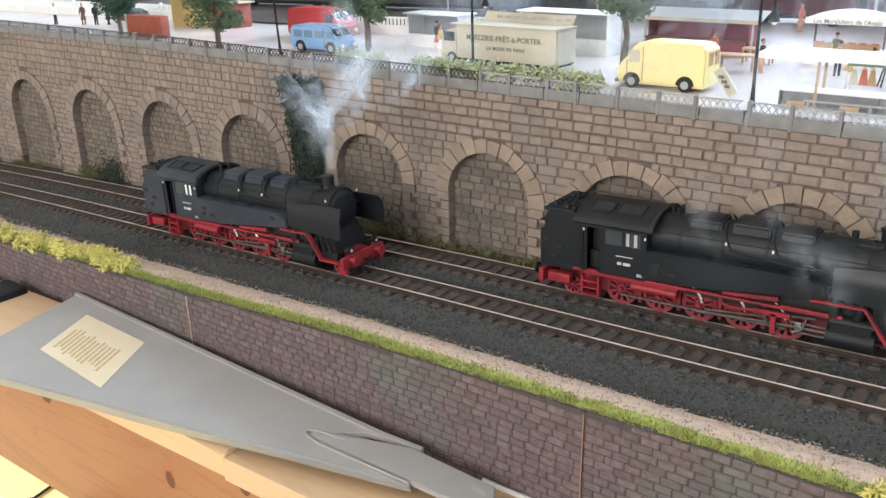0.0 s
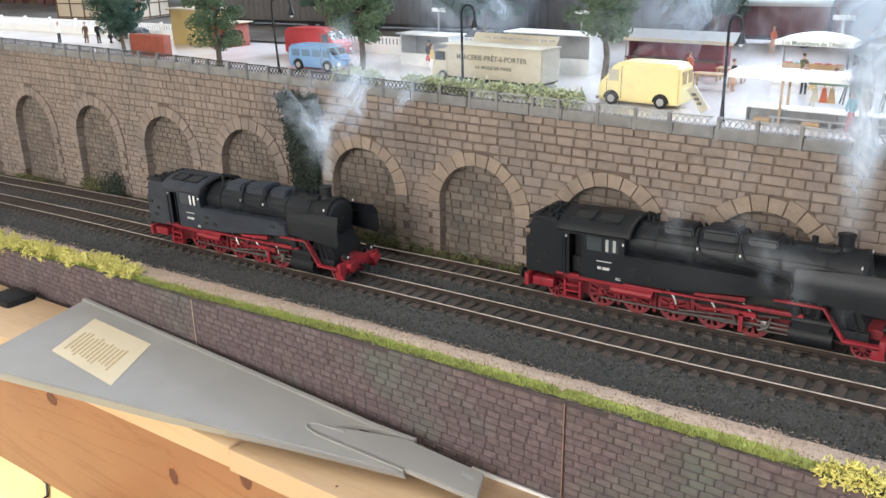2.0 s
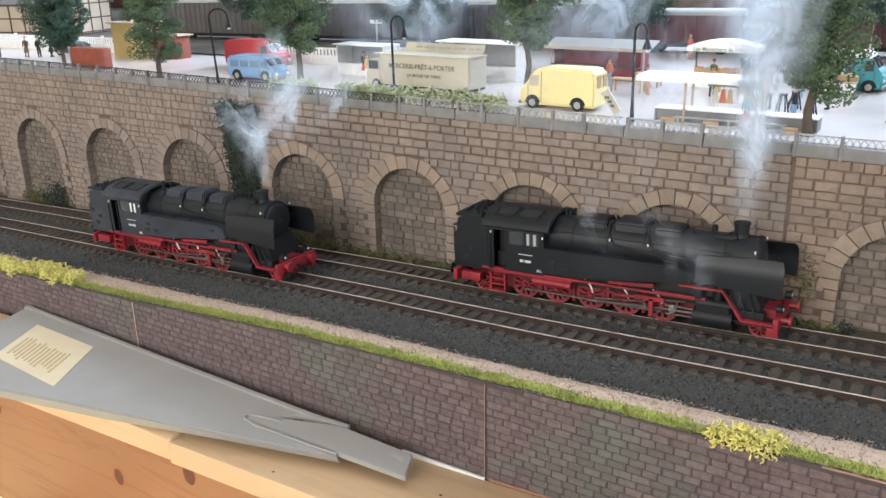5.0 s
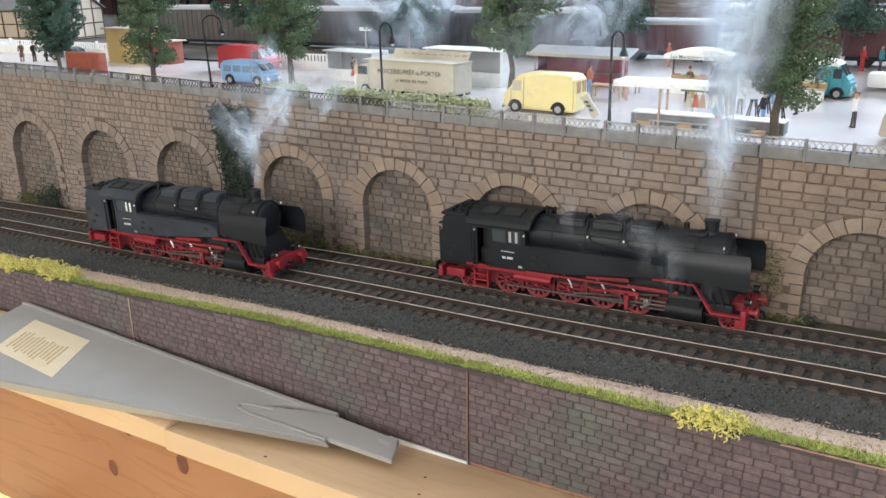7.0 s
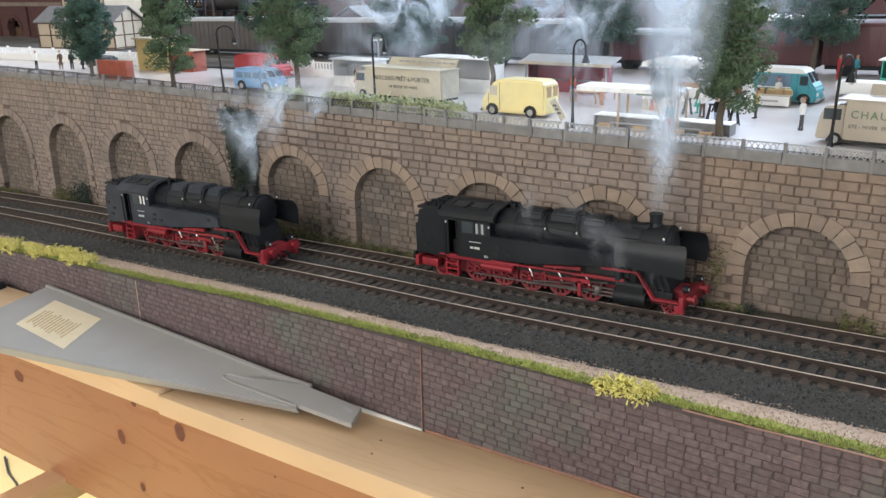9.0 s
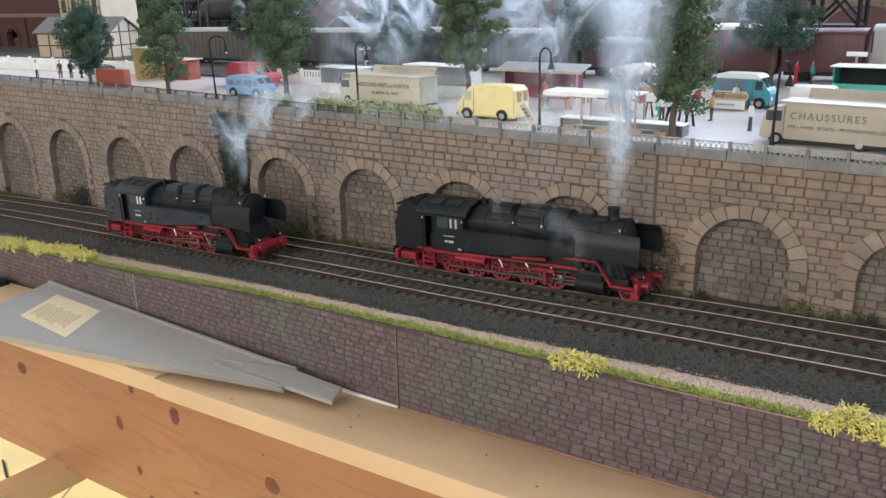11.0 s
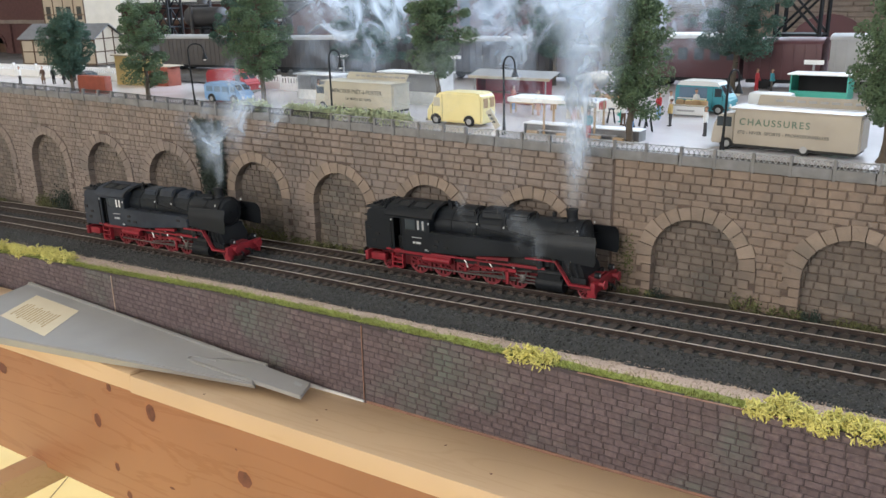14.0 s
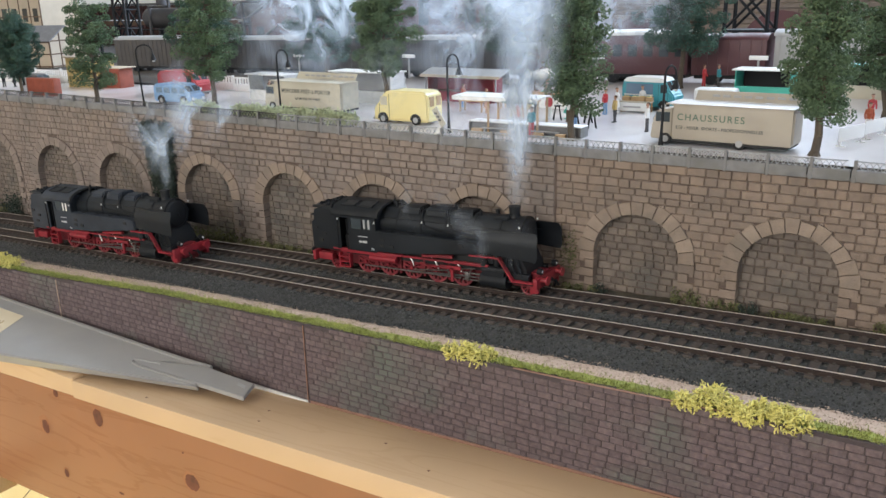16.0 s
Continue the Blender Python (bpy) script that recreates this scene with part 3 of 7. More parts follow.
def arcade(index, x0, x1):
    w = empty("wall_arcade", pose(0, 0, 0), "ochre stone retaining wall panel with four blind arches", "retaining wall", "arcade wall panels", "structure")
    kind = "warmstone" if x0 > 0.04 else "stone"
    course, wide = (0.0043, 0.74) if x0 < -0.4 else (0.0046, 0.96) if x0 < 0.04 else (0.0044, 0.86)
    cs = arches_of(x0, x1)
    ARCH_R = 0.0272 * (x1 - x0) / 0.364
    SPRING = CROWN - ARCH_R
    WALL_TOP = 0.1292
    body_top = max(top_z(x0), top_z(x1)) - 0.0002
    rq = random.Random(40 + index)
    # body behind the stones, in courses that stop short of each opening
    bm = B()
    steps = 60
    for i in range(steps):
        z0, z1 = WALL_LOW + (body_top - WALL_LOW) * i / steps, WALL_LOW + (body_top - WALL_LOW) * (i + 1) / steps
        zm = (z0 + z1) / 2
        rad = ARCH_R + 0.003
        half = rad if zm < SPRING else math.sqrt(max(0, rad * rad - (zm - SPRING) ** 2))
        cuts = [x0] + [c + s * half for c in cs for s in (-1, 1)] + [x1]
        spans = [(cuts[k], cuts[k + 1]) for k in range(0, len(cuts), 2)] if half > 0 else [(x0, x1)]
        for a, b in spans:
            box(bm, a, b, 0.0006, 0.012, z0, z1)
    part("wall_body", bm, "mortar", w)
    # recessed panels in the arches
    for c in cs:
        vs, fs = [], []
        z = WALL_LOW
        while z < SPRING + ARCH_R + 0.002:
            x = c - ARCH_R - rq.uniform(0.002, 0.006)
            hgt = course * rq.uniform(0.92, 1.08)
            while x < c + ARCH_R + 0.002:
                l = wide * rq.choice((0.006, 0.0075, 0.009, 0.0105))
                rock(vs, fs, x + 0.0002, x + l - 0.0002, z + 0.0002, z + hgt - 0.0002, 0.0062, rq.uniform(0.0006, 0.0010), rq)
                x += l
            z += hgt
        mesh_part("arch_infill", vs, fs, "recess", w, "greyer recessed stonework", "stuff")
        part("arch_backing", box(B(), c - ARCH_R - 0.0025, c + ARCH_R + 0.0025, 0.0063, 0.0118, WALL_LOW, SPRING + ARCH_R + 0.0025), "mortar", w)
        # jambs and ring of cut stones
        n = 12 if kind == "stone" and x0 > -0.4 else 13
        for i in range(n):
            a0, a1 = math.pi * i / n + 0.009, math.pi * (i + 1) / n - 0.009
            am = abs((a0 + a1) / 2 - math.pi / 2) / (math.pi / 2)
            ro = ARCH_R + RING + 0.0022 * am + rq.uniform(-0.0007, 0.0010)
            pts = [(c + r * math.cos(a), SPRING + r * math.sin(a)) for r, a in ((ARCH_R, a0), (ro, a0), (ro, (a0 + a1) / 2), (ro, a1), (ARCH_R, a1), (ARCH_R, (a0 + a1) / 2))]
            part("voussoir", prism(B(), pts[::-1], -0.0013 - rq.uniform(0, 0.0003), 0.0064), kind if x0 < -0.4 else "vous", w)
        for s in (-1, 1):
            z = SPRING
            i = 0
            while z > 0.028:
                l = 0.0055 if i % 2 else 0.009
                xa, xb = sorted((c + s * ARCH_R, c + s * (ARCH_R + l)))
                part("jamb_stone", box(B(), xa, xb, -0.0010, 0.0064, z - 0.0052, z - 0.0003), kind, w)
                z -= 0.0055
                i += 1
    # courses of single stones near the camera's way, joined further off
    vs, fs = [], []
    count = 0
    z = WALL_TOP
    row = 0
    while z > WALL_LOW:
        hgt = course * rq.choice((0.88, 0.96, 1.0, 1.04, 1.18))
        zm = z - hgt / 2
        if zm > SPRING:
            q = abs(z - hgt * 0.1 - SPRING)
            half = max((math.sqrt(max(0, (ARCH_R + RING + 0.0015) ** 2 - q * q)), 0))
        else:
            half = ARCH_R + (0.0060 if row % 2 else 0.0092)
        cuts = [x0] + [c + s * half for c in cs for s in (-1, 1)] + [x1] if half > 0.001 else [x0, x1]
        for k in range(0, len(cuts), 2):
            a, b = cuts[k], cuts[k + 1]
            x = a
            while b - x > 0.0012:
                l, me = rq.choice(STONE_MESH[kind])
                l *= wide
                if x == a and row % 2 and b - a > 0.01:
                    l *= 0.55
                    me = None
                if b - x - l < 0.0035:
                    l, me = b - x, None
                near = -0.35 < x < 0.40 and zm > 0.062 and me is not None and count < 300
                if near:
                    ob = new("stone", me)
                    ob.parent = w
                    ob.matrix_local = Matrix.LocRotScale((x + l / 2, 0.0006, warp(x + l / 2, zm)), Euler((rq.uniform(-0.03, 0.03), rq.uniform(-0.007, 0.007), rq.uniform(-0.02, 0.02))), (wide, rq.uniform(0.75, 1.25), hgt / 0.0048))
                    count += 1
                else:
                    rock(vs, fs, x + 0.00015, x + l - 0.00015, z - hgt + 0.00014, z - 0.00014, 0.0006, rq.uniform(0.0006, 0.0010), rq, True, 0.0001)
                x += l
        z -= hgt
        row += 1
    mesh_part("coursed_stone", vs, fs, kind, w, "coursed ochre stone blocks", "stuff")


ARCADE = [(i, a + 0.0006, b - 0.0006) for i, (a, b) in enumerate(zip(SEAMS, SEAMS[1:]))]
for i, a, b in ARCADE:
    arcade(i, a, b)
for x in SEAMS[1:-1]:
    tagged(part("wall_joint", box(B(), x - 0.0006, x + 0.0006, 0.0004, 0.012, WALL_LOW, top_z(x)), "mortar"), "dark joint between two wall panels", "joint", kind="structure")

# ---- parapet with lattice ----


def parapet():
    step = 0.0205
    x = -1.2
    post = B()
    box(post, -0.0008, 0.0008, -0.0013, 0.0014, 0.129, 0.1404, 0.0002)
    pm = bpy.data.meshes.new("fence_post")
    post.to_mesh(pm)
    post.free()
    pm.materials.append(M["concrete"])
    lat = B()
    k = 6
    w = (step - 0.0022) / k
    for i in range(k):
        a = -step / 2 + 0.0011 + i * w
        for s in (0, 1):
            p0, p1 = (a, 0, 0.1352 + 0.0042 * s), (a + w, 0, 0.1352 + 0.0042 * (1 - s))
            cyl(lat, p0, p1, 0.00027, n=4)
    box(lat, -step / 2, step / 2, -0.0005, 0.0005, 0.1393, 0.1400)
    lm = bpy.data.meshes.new("lattice")
    lat.to_mesh(lm)
    lat.free()
    dm = lm.copy()
    lm.materials.append(M["lattice"])
    dm.materials.append(M["darklat"])
    while x < 0.72:
        f = empty("parapet_fence", pose(x + step / 2, -0.0005, top_z(x + step / 2) - 0.1293), "grey concrete parapet bay with a small lattice top", "fence", "parapet bays on the wall", "structure")
        bm = B()
        box(bm, -step / 2 + 0.0003, step / 2 - 0.0003, -0.0008, 0.0035, 0.1293, 0.1351, 0.0002)
        box(bm, -step / 2 + 0.0012, step / 2 - 0.0012, -0.0011, -0.0006, 0.1297, 0.1346, 0.0002)
        part("panel", bm, "concrete", f)
        for me, nm, dx in ((pm, "post", -step / 2), (lm if x > -0.19 else dm, "lattice", 0)):
            ob = new(nm, me)
            ob.parent = f
            ob.matrix_local = pose(dx, 0, 0, 0, R.uniform(-1, 1), 0)
        x += step
    bm = B()
    xs = [-1.25, -0.9, -0.7, -0.45, -0.25, 0.0, 0.3, X1]
    prism(bm, [(q, top_z(q)) for q in xs] + [(q, top_z(q) + 0.0018) for q in xs[::-1]], -0.0005, 0.016)
    bmesh.ops.recalc_face_normals(bm, faces=bm.faces)
    tagged(part("wall_cap", bm, "concrete"), "thin grey ledge under the parapet", "ledge", kind="structure")


parapet()


def plaza_z(x, y):
    return PLAZA + 0.004 * smooth(-0.2, -0.5, x) * (1 - smooth(0.12, 0.25, y)) + smooth(0.17, 0.27, y) * max(-0.004, 0.012 * (x + 0.70))


def plaza():
    bm = B()
    xs = [X0 - 0.6 + (X1 + 1.2 - X0) * i / 60 for i in range(61)]
    ys = [0.0035 + (1.25 - 0.0035) * (i / 60) ** 1.5 for i in range(61)]
    rows = [[bm.verts.new((x, y, plaza_z(x, y))) for y in ys] for x in xs]
    for a, b in zip(rows, rows[1:]):
        for i in range(len(ys) - 1):
            bm.faces.new((a[i], b[i], b[i + 1], a[i + 1]))
    tagged(part("pavement", bm, "plaza", smooth=True), "pale glossy market square of the layout", "pavement", kind="structure")


plaza()

# ---- near brick wall, beam, shelf ----
NEAR_SEAMS = [-0.72, -0.266, -0.036, 0.40, 0.62]
NEAR_TOP = [(-0.9, 0.010), (-0.45, 0.0290), (-0.36, 0.0362), (-0.28, 0.0392), (-0.16, 0.0468), (-0.035, 0.0510), (0.04, 0.0530), (0.127, 0.0550), (0.2, 0.0572), (0.7, 0.066)]


def near_wall():
    w0, h0 = 0.0070, 0.0034
    variants = []
    for v in range(8):
        vs, fs = [], []
        rock(vs, fs, -w0 / 2 + 0.00025, w0 / 2 - 0.00025, -h0 / 2 + 0.00025, h0 / 2 - 0.00025, 0, 0.00045, R, False, 0.00008)
        bme = bpy.data.meshes.new("brick")
        bme.from_pydata(vs, [], fs)
        bme.materials.append(M["brick"])
        variants.append(bme)
    for a, b in zip(NEAR_SEAMS, NEAR_SEAMS[1:]):
        w = empty("wall_brick", pose(0, 0, 0), "embossed purple-brown brick sheet below the grass verge", "brick wall", "brick sheets", "structure")
        bm = B()
        xs = [a + 0.00012 + (b - a - 0.00024) * i / 8 for i in range(9)]
        lo = -0.002
        f = [(bm.verts.new((x, NEAR_Y, lo)), bm.verts.new((x, NEAR_Y, lerp_table(NEAR_TOP, x)))) for x in xs]
        k = [(bm.verts.new((x, NEAR_Y + 0.0028, lo)), bm.verts.new((x, NEAR_Y + 0.0028, lerp_table(NEAR_TOP, x)))) for x in xs]
        for i in range(8):
            bm.faces.new((f[i][0], f[i + 1][0], f[i + 1][1], f[i][1]))
            bm.faces.new((k[i][0], k[i][1], k[i + 1][1], k[i + 1][0]))
            bm.faces.new((f[i][1], f[i + 1][1], k[i + 1][1], k[i][1]))
        bm.faces.new((f[0][0], f[0][1], k[0][1], k[0][0]))
        bm.faces.new((f[8][0], k[8][0], k[8][1], f[8][1]))
        part("sheet", bm, "brickjoint", w)
        if b < 0.1:
            part("seam_strip", box(B(), b - 0.0005, b - 0.0001, NEAR_Y - 0.0007, NEAR_Y - 0.0001, lo, lerp_table(NEAR_TOP, b) - 0.001), "copper" if abs(b + 0.036) < 0.01 else "sand", w, "thin strip over the sheet joint")
        vs, fs = [], []
        row = 0
        n = 0
        z = lo + 0.0002
        while z < 0.068:
            x = a + 0.0006 - (w0 * 0.5 if row % 2 else 0)
            while x < b - 0.0004:
                l = w0 * (R.uniform(0.86, 1.14) if R.random() > 0.04 else R.uniform(0.45, 0.6))
                xa, xb = max(x, a + 0.0001), min(x + l, b - 0.0001)
                if b - xb < 0.0024:
                    l, xb = b - x, b - 0.0001
                top = lerp_table(NEAR_TOP, (xa + xb) / 2) - 0.0002
                if xb - xa > 0.0012 and z + h0 * 0.6 < top:
                    if -0.1 < xa < 0.15 and z + h0 < top and xb - xa > w0 * 0.9 and n < 150:
                        ob = new("brick", R.choice(variants))
                        ob.parent = w
                        ob.matrix_local = Matrix.LocRotScale(((xa + xb) / 2, NEAR_Y, z + h0 / 2), Euler((0, R.uniform(-0.02, 0.02), 0)), ((xb - xa) / w0, R.uniform(0.7, 1.5), 1))
                        n += 1
                    else:
                        rock(vs, fs, xa + 0.00025, xb - 0.00025, z + R.uniform(0.0001, 0.0003), min(z + h0 - R.uniform(0.0001, 0.0003), top), NEAR_Y, R.uniform(0.0003, 0.0006), R, False, 0.00008)
                x += l
            z += h0
            row += 1
        mesh_part("brick_courses", vs, fs, "brick", w, "courses of purple-brown brick", "stuff")


near_wall()
for nm, xa, xb, foot in (("edge_card", 0.095, 0.205, False), ("foot_strip", -0.034, 0.62, True)):
    bm = B()
    n = 24
    qs = [xa + (xb - xa) * i / n for i in range(n + 1)]
    low = (lambda q: 0.0104 + 0.034 * q - 0.105 * 0.052 - 0.0006) if foot else (lambda q: lerp_table(NEAR_TOP, q) - 0.0001)
    prism(bm, [(q, low(q)) for q in qs] + [(q, low(q) + (0.0014 if foot else 0.0003)) for q in qs[::-1]], NEAR_Y - (0.0011 if foot else 0.0004), NEAR_Y - (0.0004 if foot else -0.0006))
    bmesh.ops.recalc_face_normals(bm, faces=bm.faces)
    tagged(part(nm, bm, "copper"), "rusty brown strip at the foot of the brick sheets" if foot else "thin tan card edge on top of the brick sheets", "strip", kind="structure")
BEAM_Y = -0.1910


def plank_top(x, y=-0.165):
    """The plank lies aslant: it rises to the right and towards its front edge."""
    return 0.0104 + 0.034 * x - 0.105 * (y - BEAM_Y)


def knot(parent, x, z, rx, rz, ring=0.0):
    """An uneven oval knot in a face that looks towards -y, with a paler ring."""
    rr = random.Random(int(abs(x) * 9999))
    for name, k, mt, y in (("knot_ring", 1.0 + ring, "knotring", -0.00012), ("knot", 1.0, "knot", -0.00024)):
        if name == "knot_ring" and not ring:
            continue
        bm = B()
        n = 20
        c = bm.verts.new((x, y, z))
        wob = [1 + rr.uniform(-0.1, 0.1) for _ in range(n)]
        v = [bm.verts.new((x - (k - 1) * rx * 0.5 + k * rx * wob[i] * math.cos(2 * math.pi * i / n), y, z + (k - 1) * rz * 0.3 + k * rz * wob[i] * math.sin(2 * math.pi * i / n))) for i in range(n)]
        for i in range(n):
            bm.faces.new((c, v[i], v[(i + 1) % n]))
        part(name, bm, mt, parent)


def beam():
    tilt = -math.degrees(math.atan(0.034))
    b = empty("pine_beam", pose(0, -0.155, -0.0052, 0, tilt, 0), "solid pine beam with dark knots along the layout edge", "beam", kind="structure")
    part("timber", box(B(), -1.2, 0.9, 0, 0.0155, -0.1225, 0, 0.0016), "pine", b)
    for x, z, rx, rz, ring in ((-0.2170, -0.0345, 0.0062, 0.0082, 0.16), (-0.2835, -0.0572, 0.0052, 0.0068, 0.55), (-0.2625, -0.0262, 0.0036, 0.0040, 0.3), (-0.2680, -0.0915, 0.0034, 0.0044, 0.25), (-0.1270, -0.0595, 0.0080, 0.0072, 0.25), (-0.2580, -0.1125, 0.0036, 0.0044, 0.2), (-0.2045, -0.0900, 0.0036, 0.0012, 0.0), (-0.1320, -0.0395, 0.0012, 0.0010, 0.0), (-0.4100, -0.0420, 0.0080, 0.0060, 0.2)):
        knot(b, x, z, rx * 0.80, rz * 0.80, max(ring, 0.2) if rx > 0.003 else 0)
    p = empty("pine_plank", pose(0, BEAM_Y, 0.0104, -6, tilt, 0), "planed pale pine plank lying on the beam", "plank", kind="structure")
    part("board", box(B(), -0.180, 0.9, 0, 0.0518, -0.0111, 0, 0.0010), "pinetop", p)
    bm = B()
    for x, y in ((-0.0390, 0.016), (-0.0450, 0.030), (0.035, 0.030), (0.070, 0.016), (0.13, 0.020), (-0.1180, 0.0060)):
        cyl(bm, (x, y, -0.0003), (x, y, 0.00012), 0.0007, n=9)
    part("nail_dent", bm, "knot", p)
    q = empty("pine_board", pose(0, BEAM_Y + 0.0004, 0.0104, 0, tilt, 0), "thick pale pine board under the rerailing ramp", "board", kind="structure")
    bm = B()
    prism(bm, [(-1.2, -0.0135), (-0.1801, -0.0113), (-0.1801, 0.0012), (-0.36, 0.0095), (-1.2, 0.0095)], 0, 0.0460)
    bmesh.ops.bevel(bm, geom=list(bm.edges), offset=0.0008, segments=1, affect="EDGES")
    part("board", bm, "pinetop", q)
    t = empty("cross_beam", pose(-0.376, -0.30, -0.151), "short pine cross beam under the layout edge", "beam", kind="structure")
    part("timber", box(B(), -0.012, 0.010, -0.12, 0.16, -0.006, 0.0155, 0.0015), "pinetop", t)
    tagged(part("edge_strip", box(B(), -0.080, -0.036, -0.1398, -0.1386, plank_top(-0.06, -0.139) - 0.0008, plank_top(-0.06, -0.139) + 0.0014, 0.0002), "white"), "thin white strip at the foot of the brick wall", "strip")


beam()


def layout_table():
    t = empty("layout_table", pose(-0.25, 0.50, 0), "plain wooden table frame carrying the model layout", "table", kind="structure")
    part("tabletop", box(B(), -1.30, 1.25, -0.635, 0.78, -0.050, -0.022, 0.002), "pinetop", t)
    for x in (-1.24, 1.19):
        for y in (-0.40, 0.70):
            part("leg", box(B(), x - 0.035, x + 0.035, y - 0.035, y + 0.035, RZ0, -0.050, 0.002), "pine", t)
    part("infill", box(B(), -1.30, 1.25, 0.49 - 0.98, 0.78, -0.0218, 0.004), "soil", t, "dark scenery filling")


layout_table()

# ---- locomotives ----


def spoked_wheel(bm, x, y, z, r, spokes=10):
    """A wheel in the plane of x and z, in one piece: hub, spokes and rim with a flange."""
    n = spokes * 4
    radii = (0.0001, r * 0.27, r * 0.80, r * 0.93, r)
    half = (0.0011, 0.0010, 0.0006, 0.0009, 0.0009)
    v = {}

    def vert(k, i, f):
        key = (k, i % n, f)
        if key not in v:
            a = 2 * math.pi * i / n
            v[key] = bm.verts.new((x + radii[k] * math.cos(a), y + f * half[k], z + radii[k] * math.sin(a)))
        return v[key]

    full = lambda k, i: 0 <= k <= 3 and (k != 1 or i % 4 == 0 or i % 4 == 1)
    for k in range(4):
        for i in range(n):
            if not full(k, i):
                continue
            c = ((k, i), (k + 1, i), (k + 1, i + 1), (k, i + 1))
            bm.faces.new([vert(a, b, -1) for a, b in c])
            bm.faces.new([vert(a, b, 1) for a, b in c[::-1]])
            sides = [(c[1], c[2], k + 1, i), (c[2], c[3], k, i + 1), (c[0], c[1], k, i - 1)]
            if k == 2:
                sides.append((c[3], c[0], 1, i))
            for p, q, kk, ii in sides:
                if not full(kk, ii % n):
                    bm.faces.new((vert(*p, -1), vert(*p, 1), vert(*q, 1), vert(*q, -1)))
    bmesh.ops.recalc_face_normals(bm, faces=bm.faces)


def locomotive():
    """A ten-coupled tank engine in H0, rail head at z = 0, front towards +x."""
    L = empty("steam_locomotive", pose(0, 0, 0), "black and red model tank steam locomotive standing on rails", "model locomotive", "tank engines")
    # frame and running gear
    bm = B()
    box(bm, -0.082, 0.080, -0.0062, 0.0062, 0.0040, 0.0135)
    part("main_frame", bm, "darkred", L)
    for s in (-1, 1):
        bm = B()
        box(bm, -0.070, -0.0135, s * 0.0150 - 0.0014, s * 0.0150 + 0.0014, 0.0160, 0.0174, 0.0003)
        part("running_board", bm, "red", L)
        bm = B()
        y0, y1 = sorted((s * 0.0160, s * 0.0138))
        prism(bm, [(0.0020, 0.0180), (0.0020, 0.0194), (0.0250, 0.0212), (0.0250, 0.0192)], y0, y1)
        part("bracket_board", bm, "red", L)
        bm = B()
        box(bm, 0.0260, 0.0500, s * 0.0150 - 0.0010, s * 0.0150 + 0.0010, 0.0166, 0.0180, 0.0003)
        part("guide_bar", bm, "red", L)
        bm = B()
        o = [(0.0375, 0.0236), (0.0580, 0.0236), (0.0670, 0.0106), (0.0805, 0.0106), (0.0805, 0.0096), (0.0663, 0.0096), (0.0575, 0.0227), (0.0375, 0.0227)]
        y0, y1 = sorted((s * 0.0172, s * 0.0145))
        prism(bm, o, y0, y1)
        part("board_edge", bm, "red", L)
        for k, x in enumerate((-0.0475, -0.0287, -0.0099, 0.0089, 0.0277)):
            bm = B()
            spoked_wheel(bm, x, s * 0.0083, 0.0080, 0.0080, 11)
            wh = part("driving_wheel", bm, "darkred", L)
            bm = B()
            cyl(bm, (x, s * 0.0092, 0.0080), (x, s * 0.0112, 0.0080), 0.0011, n=10)
            part("crank", bm, "red", wh)
            seg = [(x + 0.0066 * math.cos(a), 0.0080 + 0.0066 * math.sin(a)) for a in [0.45 + 0.28 * i for i in range(9)]]
            y0, y1 = sorted((s * 0.0086, s * 0.0096))
            part("counterweight", prism(B(), seg, y0, y1), "darkred", wh)
        for x in (-0.0735, 0.0735):
            bm = B()
            spoked_wheel(bm, x, s * 0.0083, 0.0049, 0.0049, 9)
            part("carrying_wheel", bm, "darkred", L)
        # cylinder, slide bars, rods, valve gear
        bm = B()
        cyl(bm, (0.0445, s * 0.0132, 0.0082), (0.0625, s * 0.0132, 0.0082), 0.0046, n=20)
        cyl(bm, (0.0455, s * 0.0132, 0.0146), (0.0615, s * 0.0132, 0.0146), 0.0028, n=16)
        box(bm, 0.0460, 0.0610, s * 0.0132 - 0.0034, s * 0.0132 + 0.0034, 0.0080, 0.0150)
        part("cylinder_block", bm, "matblack", L)
        bm = B()
        box(bm, -0.0475, 0.0277, s * 0.0112 - 0.0003, s * 0.0112 + 0.0003, 0.0054, 0.0063)
        part("coupling_rod", bm, "steel", L)
        bm = B()
        cyl(bm, (-0.0099, s * 0.0126, 0.0060), (0.0330, s * 0.0126, 0.0082), 0.0007, n=6)
        cyl(bm, (0.0330, s * 0.0130, 0.0082), (0.0450, s * 0.0130, 0.0082), 0.0006, n=6)
        part("connecting_rod", bm, "steel", L)
        bm = B()
        tube(bm, [(0.0215, s * 0.0135, 0.0130), (0.0195, s * 0.0135, 0.0105), (0.0215, s * 0.0135, 0.0070)], 0.0006, 6)
        tube(bm, [(-0.0060, s * 0.0135, 0.0080), (0.0200, s * 0.0135, 0.0105)], 0.0005, 6)
        tube(bm, [(0.0200, s * 0.0135, 0.0120), (0.0400, s * 0.0135, 0.0138)], 0.0005, 6)
        tube(bm, [(0.0365, s * 0.0135, 0.0138), (0.0350, s * 0.0135, 0.0080), (0.0310, s * 0.0135, 0.0060)], 0.0005, 6)
        part("valve_gear", bm, "steel", L)
        bm = B()
        box(bm, 0.0150, 0.0300, s * 0.0146 - 0.0006, s * 0.0146 + 0.0006, 0.0120, 0.0142)
